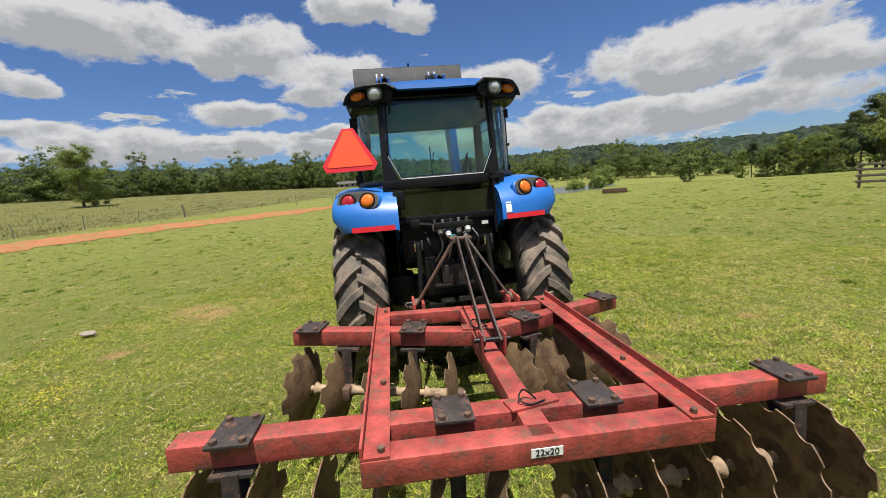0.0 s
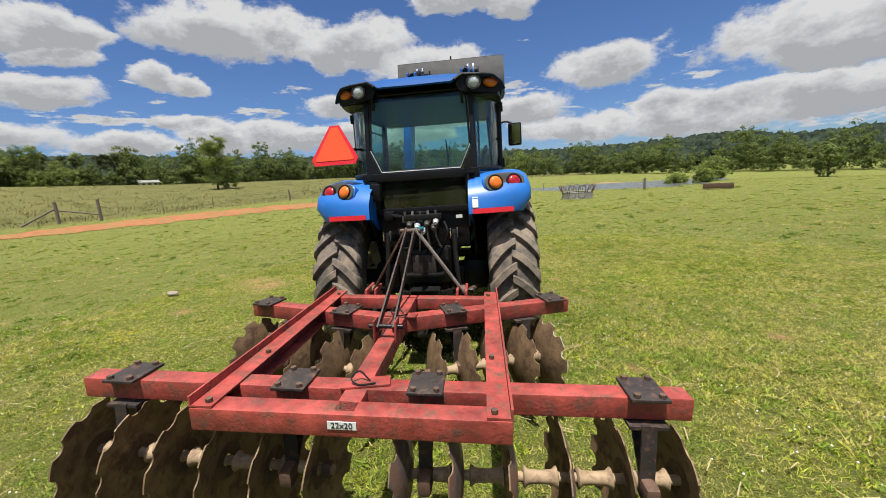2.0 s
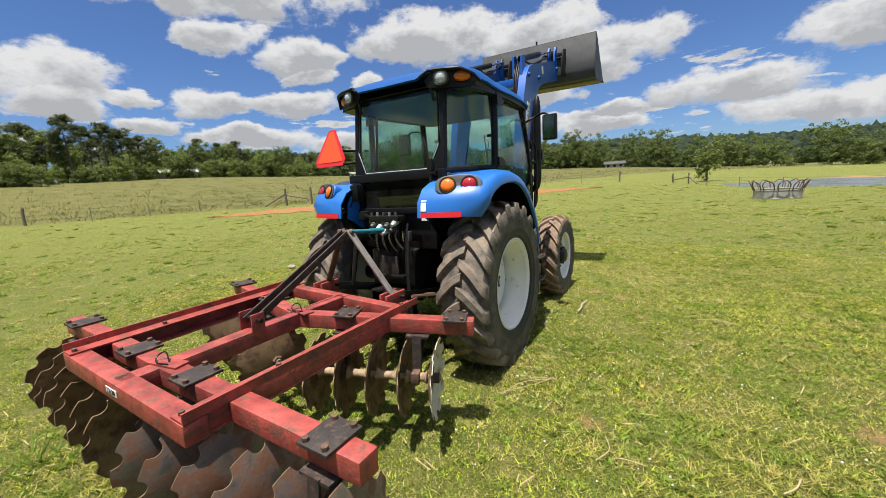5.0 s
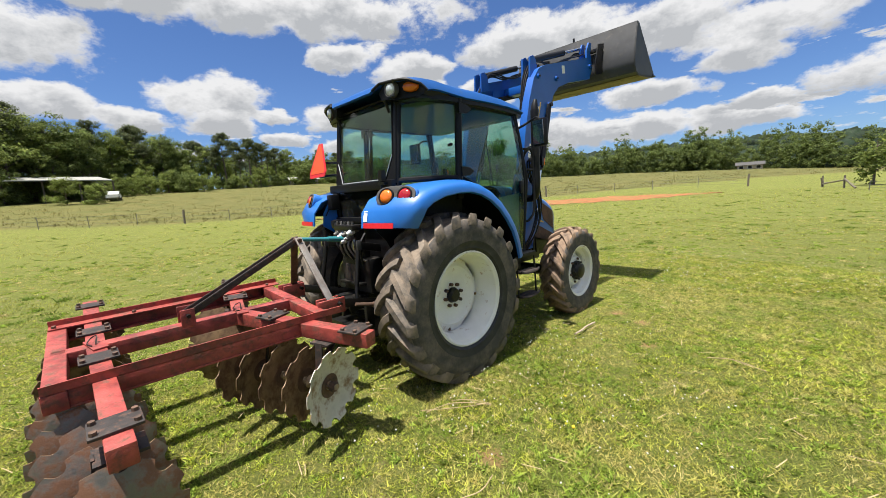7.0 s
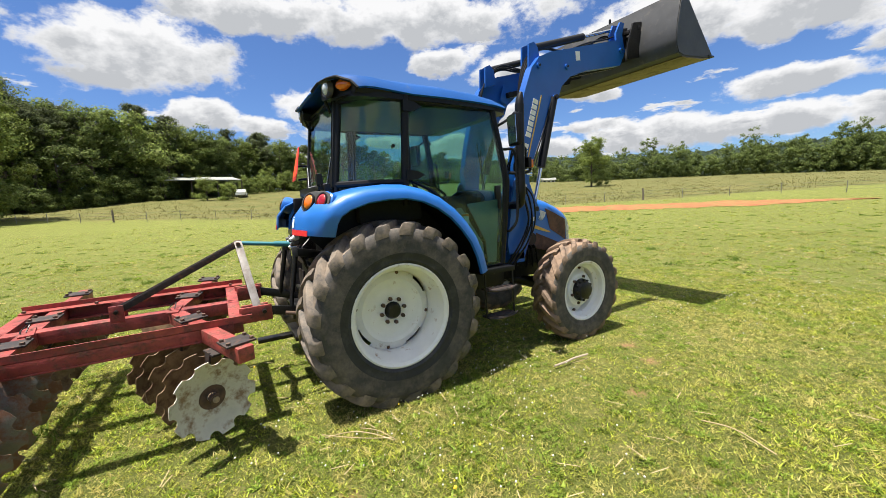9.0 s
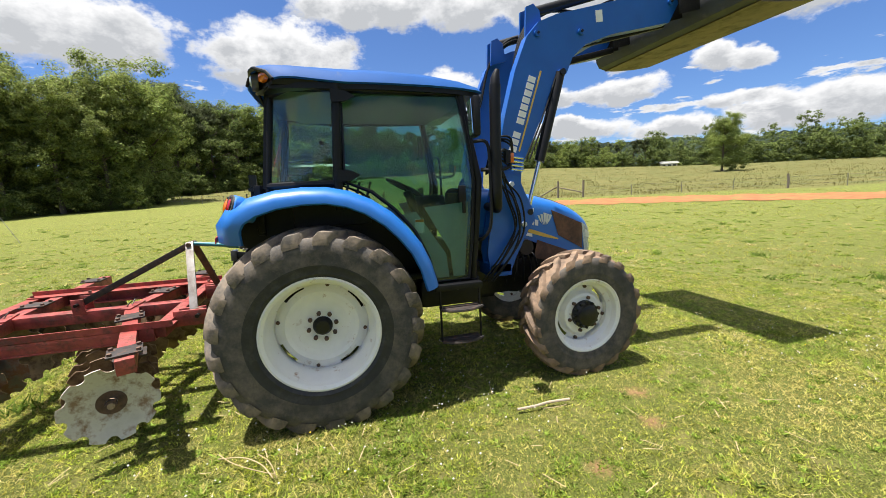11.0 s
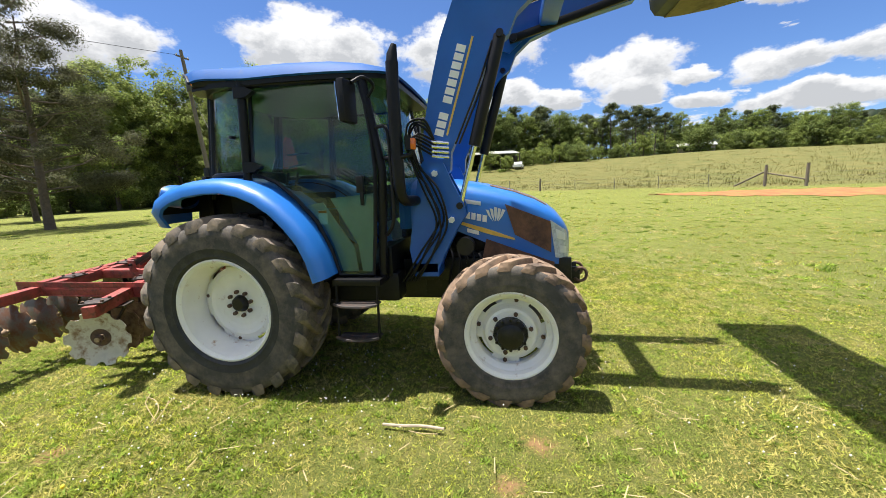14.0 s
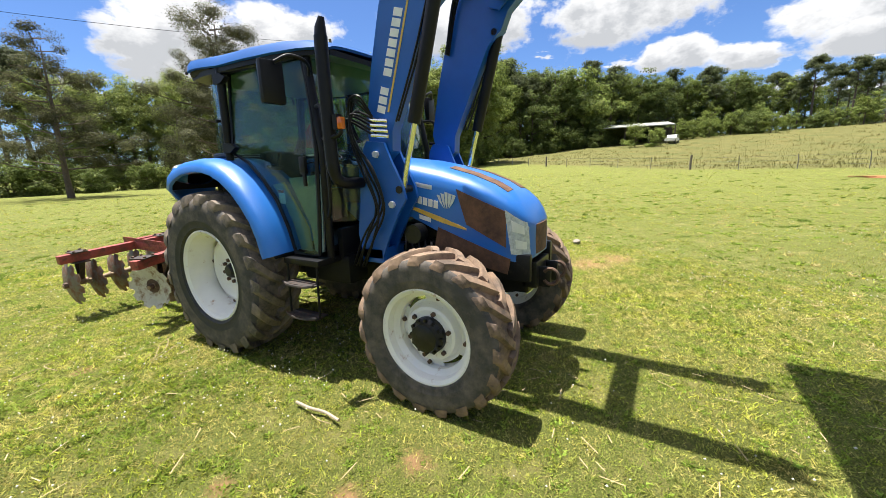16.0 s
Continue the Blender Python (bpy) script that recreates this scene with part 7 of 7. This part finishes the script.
# ---------------------------------------------------------------- hay feeder, trough, rack, bales
GALV = material("galvanised_steel", (0.36, 0.34, 0.32), 0.55, 0.2, 0.2, 8, stain=(0.20, 0.11, 0.075), stain_scale=6, stain_at=(0.55, 0.75))
fx, fy = 6.5, 21.0
fd = thing("hay_feeder", Matrix.Translation((fx, fy, float(land(fx, fy)))) @ Matrix.Scale(0.77, 4), "round galvanised hay feeder with looped bars on the grass", "hay feeder")
ring = lambda r, z: [(r * math.cos(a), r * math.sin(a), z) for a in np.linspace(0, 2 * math.pi, 37)]
for z, r in ((0.06, 1.2), (0.55, 1.2)):
    part("hoop", tube(bmesh.new(), ring(r, z), 0.025, 6, False), GALV, fd)
part("skirt", grid([ring(1.2, 0.08), ring(1.2, 0.52)], 0.004), GALV, fd, "sheet steel skirt")
for k in range(11):
    a0, a1 = 2 * math.pi * k / 11, 2 * math.pi * (k + 0.72) / 11
    am = (a0 + a1) / 2
    bm = tube(bmesh.new(), curve_pts([(1.2 * math.cos(a0), 1.2 * math.sin(a0), 0.5), (1.36 * math.cos(a0), 1.36 * math.sin(a0), 0.9), (1.46 * math.cos(am), 1.46 * math.sin(am), 1.12), (1.36 * math.cos(a1), 1.36 * math.sin(a1), 0.9), (1.2 * math.cos(a1), 1.2 * math.sin(a1), 0.5)]), 0.03, 6)
    part("loop_bar", bm, RUST, fd, "rusty looped bar")
tx0, ty0 = 14.9, 21.2
tg = thing("feed_trough", Matrix.Translation((tx0, ty0, float(land(tx0, ty0)))) @ Matrix.Rotation(radians(-28), 4, "Z") @ Matrix.Scale(0.8, 4), "low rusty brown feed trough on the grass", "trough")
part("trough_body", bevelled(boxes([((0, 0.3, 0.26), (1.9, 0.04, 0.36)), ((0, -0.3, 0.26), (1.9, 0.04, 0.36)), ((0, 0, 0.10), (1.9, 0.6, 0.05)), ((0.95, 0, 0.26), (0.04, 0.6, 0.36)), ((-0.95, 0, 0.26), (0.04, 0.6, 0.36))]), 0.01), RUST, tg)
for s in (-0.7, 0.7):
    part("skid", boxes([((s, 0, 0.04), (0.10, 0.7, 0.09))]), POST, tg)
kx, ky = 20.6, 9.2
rk = thing("timber_rack", Matrix.Translation((kx, ky, float(land(kx, ky)))) @ Matrix.Rotation(radians(124), 4, "Z") @ Matrix.Scale(0.85, 4), "weathered brown timber cattle rack", "rack")
for i in range(4):
    part("upright", boxes([((-1.8 + 1.2 * i, 0, 0.6), (0.12, 0.12, 1.25))], 0.01), POST, rk)
for z in (0.35, 0.65, 0.95, 1.2):
    part("rail", boxes([((0, 0.08, z), (3.9, 0.04, 0.13))], 0.006), POST, rk)

# ---------------------------------------------------------------- barn, vehicle, houses
ROOFM = material("pale_metal_roof", (0.26, 0.26, 0.235), 0.85, 0.0, 0.15, 2.0)
WALLM = material("plain_house_wall", (0.42, 0.36, 0.29), 0.8, 0, 0.1, 3.0)
# timber colour darkened to carry the shade under the barn roof
SHADE = material("shade_dark_timber", (0.08, 0.065, 0.05), 0.85, 0, 0.2, 5.0)


def polar(az, r):
    a = radians(az)
    x, y = -r * math.sin(a), r * math.cos(a)
    return x, y, float(land(x, y))


x, y, z = polar(92.0, 98)
barn = thing("open_barn", Matrix.Translation((x, y, z - 0.2)) @ Matrix.Rotation(radians(8), 4, "Z"), "open-sided farm shed with a pale metal roof before the woods", "barn")
part("roof", prism(bmesh.new(), [(-5.0, 4.9), (-5.0, 5.05), (5.0, 3.75), (5.0, 3.6)], -7.0, 7.0, "y"), ROOFM, barn, "pale sheet metal roof")
for i in range(4):
    for xx in (-4.0, 4.0):
        part("post", boxes([((xx, -7.2 + 4.8 * i, 1.8), (0.22, 0.22, 3.7))]), SHADE, barn)
# dark sheets added for the shade beneath the open roof
part("back_wall", boxes([((-4.3, 0, 1.8), (0.1, 15.6, 3.7)), ((0, -7.7, 1.8), (8.6, 0.1, 3.7))]), SHADE, barn, "dark back wall for the shade under the roof")
x, y, z = polar(87.6, 92)
truck = thing("pickup_truck", Matrix.Translation((x, y, z)) @ Matrix.Rotation(radians(80), 4, "Z"), "white pickup truck parked in the grass by the barn", "pickup truck")
part("body", bevelled(prism(bmesh.new(), [(-2.6, 0.5), (-2.6, 1.1), (-0.6, 1.1), (-0.4, 1.75), (0.9, 1.75), (1.3, 1.15), (2.5, 1.0), (2.6, 0.5)], -0.9, 0.9), 0.05, 30), PAPER, truck, "white painted body")
part("side_glass", boxes([((0, 0.3, 1.45), (1.83, 1.0, 0.36))], 0.02), BLACK, truck, "dark windows")
for yy in (-1.6, 1.6):
    for s in (-0.85, 0.85):
        w = part("wheel", lathe(bmesh.new(), [(0, -0.12), (0.36, -0.12), (0.38, 0), (0.36, 0.12), (0, 0.12)], 18), RUBBER, truck)
        w.matrix_basis = Matrix.Translation((s, yy, 0.38))


def house(az, r, L, W, h, roofm, wallm, label, rot):
    x, y, z = polar(az, r)
    t = thing("house", Matrix.Translation((x, y, z - 0.2)) @ Matrix.Rotation(radians(az + rot), 4, "Z"), label, "house")
    part("wall", boxes([((0, 0, h / 2), (L, W, h))]), wallm, t)
    bm = prism(bmesh.new(), [(-W / 2 - 0.5, h), (0, h + W * 0.24), (W / 2 + 0.5, h), (W / 2 + 0.5, h - 0.15), (0, h + W * 0.24 - 0.2), (-W / 2 - 0.5, h - 0.15)], -L / 2 - 0.5, L / 2 + 0.5, "x")
    part("roof", bm, roofm, t)
    for k in range(3):
        wx = -L / 3 + L / 3 * k
        wn = part("window", boxes([((wx, -W / 2 - 0.01, h * 0.55), (1.2, 0.06, 1.1))]), PAPER, t, "white framed window")
        part("pane", boxes([((wx, -W / 2 - 0.05, h * 0.55), (1.0, 0.02, 0.9))]), BLACK, wn)
    return t


house(6.4, 150, 6.2, 4, 1.5, GREY, WALLM, "low brown farmhouse with a grey roof below the trees", 0)
house(43.6, 168, 5.2, 3.5, 1.8, ROOFM, PAPER, "low white farm building with a pale roof at the wood's edge", 10)
house(65.8, 137, 9, 4, 1.9, ROOFM, WALLM, "low brown shed with a pale roof at the wood's edge", 10)

# ---------------------------------------------------------------- grass

def bare(x, y):
    """0 where clay shows through, 1 in full grass."""
    g = np.ones_like(x)
    for sx, sy, sr in CLAY_SPOTS:
        d = np.hypot(x - sx, (y - sy)) / sr
        g = np.minimum(g, np.clip((d - 0.3) / 1.2, 0.3, 1))
    return g


def beyond(x, y):
    """Distance across the fence line into the tall grass."""
    return -0.78 * x + 0.62 * y - 0.22 * np.maximum(y - 5, 0)


def blades(name, n, rmin, rmax, centre, h, w, mat, seed, label, keep=None, lean=0.5, power=1.0, clump=22):
    rng = np.random.default_rng(seed)
    r = rmin + (rmax - rmin) * rng.random(n) ** power
    a = rng.uniform(0, 2 * np.pi, n)
    x, y = centre[0] + r * np.cos(a), centre[1] + r * np.sin(a)
    # tufts: draw blades towards clump centres
    k = rng.integers(0, max(n // clump, 1), n)
    tuft = rng.random(n) < (1.0 if clump > 30 else 0.4)
    spread = rng.uniform(0.5, 1.5, n)[k] * h * 1.1
    x = np.where(tuft, x[k] + rng.normal(size=n) * spread, x)
    y = np.where(tuft, y[k] + rng.normal(size=n) * spread, y)
    grow = np.where(tuft, rng.uniform(0.55, 1.5, n)[k], 0.7)
    ok = rng.random(n) < bare(x, y) * (1.0 if keep is None else keep(x, y))
    x, y, grow = x[ok], y[ok], grow[ok]
    n = len(x)
    z = land(x, y)
    patch = 0.75 + 0.5 * (np.sin(x * 0.9 + 1.3 * np.sin(y * 0.7)) * np.cos(y * 1.1 + np.sin(x * 0.5)))
    hh = h * rng.uniform(0.5, 1.3, n) * np.clip(patch, 0.6, 1.3) * grow
    b = rng.uniform(0, 2 * np.pi, n)
    ll = hh * rng.uniform(0.2, 1.0, n) * lean * 2
    ww = w * rng.uniform(0.6, 1.4, n)
    c = rng.uniform(0, 2 * np.pi, n)
    dx, dy = np.cos(c) * ww / 2, np.sin(c) * ww / 2
    v = np.stack([np.stack([x - dx, y - dy, z - 0.005], 1), np.stack([x + dx, y + dy, z - 0.005], 1),
                  np.stack([x + np.cos(b) * ll, y + np.sin(b) * ll, z + hh], 1)], 1).reshape(-1, 3)
    return tagged(raw(name, v, np.arange(3 * n).reshape(-1, 3), mat), label, "grass", kind="stuff")


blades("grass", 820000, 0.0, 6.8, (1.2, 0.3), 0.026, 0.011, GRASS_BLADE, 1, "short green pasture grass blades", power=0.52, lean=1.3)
blades("clover_leaves", 220000, 0.0, 8.0, (1.4, 0.4), 0.017, 0.024, CLOVER_LEAF, 23, "low clover leaves among the grass", power=0.6, lean=1.5, clump=40)
blades("dry_grass", 150000, 0.0, 7.4, (1.3, 0.3), 0.022, 0.007, DRY_BLADE, 21, "dry straw-coloured grass blades", power=0.6, lean=1.6)
blades("dry_grass", 60000, 5.6, 18.0, (1.0, 0.0), 0.03, 0.02, DRY_BLADE, 22, "dry straw-coloured grass blades", power=0.8, lean=1.4, clump=40)
blades("clover_leaves", 90000, 6.5, 20.0, (1.0, 0.5), 0.03, 0.04, CLOVER_LEAF, 24, "low clover leaves among the grass", power=0.8, lean=1.2, clump=40)
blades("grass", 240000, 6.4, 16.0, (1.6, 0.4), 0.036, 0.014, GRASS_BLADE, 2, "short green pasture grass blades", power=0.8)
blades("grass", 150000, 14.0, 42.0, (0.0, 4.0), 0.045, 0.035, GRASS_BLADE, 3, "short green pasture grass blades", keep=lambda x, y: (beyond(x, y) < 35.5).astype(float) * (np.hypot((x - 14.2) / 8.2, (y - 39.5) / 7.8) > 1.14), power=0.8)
in_field = lambda x, y: np.clip((beyond(x, y) - 35) / 1.5, 0, 1)
blades("weed_tufts", 40000, 4.5, 38.0, (0.0, 2.0), 0.07, 0.02, WEED_BLADE, 6, "darker green weed tufts in the pasture", keep=lambda x, y: (beyond(x, y) < 35.0).astype(float) * (np.hypot((x - 14.2) / 8.2, (y - 39.5) / 7.8) > 1.2), lean=0.8, power=0.8, clump=60)
blades("tall_grass", 260000, 30.0, 170.0, (0.0, 0.0), 0.34, 0.045, HAY_BLADE, 4, "tall seeding grass beyond the fence", keep=in_field, lean=0.35, power=1.7)


def dots(name, n, size, rmax, centre, mat, label, seed, zoff):
    rng = np.random.default_rng(seed)
    r, a = rmax * rng.random(n) ** 0.6, rng.uniform(0, 2 * np.pi, n)
    x, y = centre[0] + r * np.cos(a), centre[1] + r * np.sin(a)
    ok = np.sin(x * 1.3 + np.sin(y * 0.8)) + np.cos(y * 1.1) + rng.normal(size=n) * 0.7 > 0.2
    x, y = x[ok], y[ok]
    n = len(x)
    o = np.array([[1, 0, 0], [0, 1, 0], [-1, 0, 0], [0, -1, 0], [0, 0, 1], [0, 0, -1]], float)
    f = np.array([[0, 1, 4], [1, 2, 4], [2, 3, 4], [3, 0, 4], [1, 0, 5], [2, 1, 5], [3, 2, 5], [0, 3, 5]])
    s = size * rng.uniform(0.6, 1.3, n)
    v = o[None] * s[:, None, None] + np.stack([x, y, land(x, y) + zoff * rng.uniform(0.7, 1.2, n)], 1)[:, None]
    return tagged(raw(name, v.reshape(-1, 3), (f[None] + 6 * np.arange(n)[:, None, None]).reshape(-1, 3), mat), label, "flowers", kind="stuff")


CLOVER = material("clover_blossom", (0.62, 0.60, 0.52), 0.9, 0, 0.1, 30)
DANDY = material("yellow_blossom", (0.75, 0.55, 0.03), 0.8, 0, 0.1, 30)
dots("clover_flowers", 9000, 0.0075, 12, (1.2, 0.5), CLOVER, "scattered white clover blossoms", 7, 0.05)
rngw = np.random.default_rng(31)
n = 70
v0 = np.stack([-3.86 + rngw.normal(size=n) * 0.12, 0.0 + rngw.normal(size=n) * 0.12, 0.07 + rngw.random(n) * 0.10], 1)
o8 = np.array([[1, 0, 0], [0, 1, 0], [-1, 0, 0], [0, -1, 0], [0, 0, 0.6], [0, 0, -0.6]]) * 0.009
f8 = np.array([[0, 1, 4], [1, 2, 4], [2, 3, 4], [3, 0, 4], [1, 0, 5], [2, 1, 5], [3, 2, 5], [0, 3, 5]])
tagged(raw("weed_clump", (v0[:, None] + o8[None]).reshape(-1, 3), (f8[None] + 6 * np.arange(n)[:, None, None]).reshape(-1, 3), DANDY), "clump of small yellow weed blossoms", "weeds", kind="stuff")
dots("yellow_flowers", 1400, 0.012, 30, (8, 14), DANDY, "scattered yellow meadow blossoms", 8, 0.06)

# ---------------------------------------------------------------- things lying in the grass
STRAW = material("dry_straw", (0.36, 0.28, 0.15), 0.85, 0, 0.2, 20)
BARE_STICK = material("weathered_stick", (0.36, 0.29, 0.21), 0.9, 0, 0.2, 25, 0.4, 80)


def stick(pts, r, label, mat):
    bm = tube(bmesh.new(), curve_pts(pts, 5), r, 7)
    ob = part("stick", bm, mat)
    return tagged(ob, label, "stick", "sticks in the grass")


stick([(1.285, 1.40, 0.035), (1.30, 1.55, 0.045), (1.28, 1.68, 0.04), (1.31, 1.84, 0.05)], 0.0105, "bare pale stick lying on the grass", BARE_STICK)
stick([(1.15,-0.72,0.03),(1.22,-0.55,0.05),(1.32,-0.42,0.04),(1.47,-0.33,0.04)], 0.0036, "thin dry twig lying on the grass", STRAW)
stick([(1.10,-0.73,0.03),(1.26,-0.60,0.05),(1.36,-0.45,0.04),(1.44,-0.32,0.04)], 0.0030, "thin dry twig lying on the grass", STRAW)
stick([(1.18,-0.47,0.03),(1.30,-0.38,0.04),(1.46,-0.31,0.03)], 0.0030, "thin dry twig lying on the grass", STRAW)
stick([(2.00,-1.09,0.03),(2.06,-1.08,0.04),(2.18,-1.07,0.03)], 0.0036, "thin dry twig lying on the grass", STRAW)
stick([(2.80,-0.98,0.03),(2.86,-0.92,0.04),(2.90,-0.82,0.03)], 0.0048, "thin dry twig lying on the grass", STRAW)
stick([(-2.92,-0.24,0.04),(-2.90,-0.12,0.05),(-2.82,0.02,0.04)], 0.0036, "thin dry twig lying on the grass", STRAW)
stick([(2.49,1.57,0.03),(2.68,1.60,0.05),(2.92,1.55,0.03)], 0.0042, "thin dry twig lying on the grass", STRAW)
stick([(1.92,-1.15,0.03),(1.98,-1.05,0.05),(1.94,-0.9,0.03)], 0.0036, "thin dry twig lying on the grass", STRAW)
stick([(1.33,1.60,0.03),(1.36,1.70,0.04),(1.34,1.80,0.03)], 0.0030, "thin dry twig lying on the grass", STRAW)
rng = np.random.default_rng(12)
n = 1800
x, y, a, L = rng.uniform(-6, 8, n), rng.uniform(-6, 8, n), rng.uniform(0, 6.28, n), rng.uniform(0.015, 0.075, n)
z = 0.035 + rng.uniform(0, 0.02, n)
d = np.stack([np.cos(a) * L, np.sin(a) * L, rng.uniform(-0.1, 0.1, n) * L], 1)
s = np.stack([-np.sin(a), np.cos(a), np.zeros(n)], 1) * 0.003
P = np.stack([x, y, z], 1)
v = np.stack([P - d - s, P - d + s, P + d + s, P + d - s], 1).reshape(-1, 3)
tagged(raw("dead_straw", v, np.arange(4 * n).reshape(-1, 4), STRAW), "dead straws strewn in the grass", "straw", kind="stuff")
bm = bmesh.new()
bmesh.ops.create_icosphere(bm, subdivisions=3, radius=0.075)
for vv in bm.verts:
    vv.co = Vector((vv.co.x * 1.3, vv.co.y * 0.9, vv.co.z * 0.45)) * (1 + 0.4 * noise.noise(vv.co * 14))
st = tagged(part("stone", bm, material("pale_stone", (0.24, 0.205, 0.165), 0.85, 0, 0.25, 25, 0.4, 60)), "pale stone lying in the grass", "stone")
st.location = (-5.05, 2.1, 0.06)
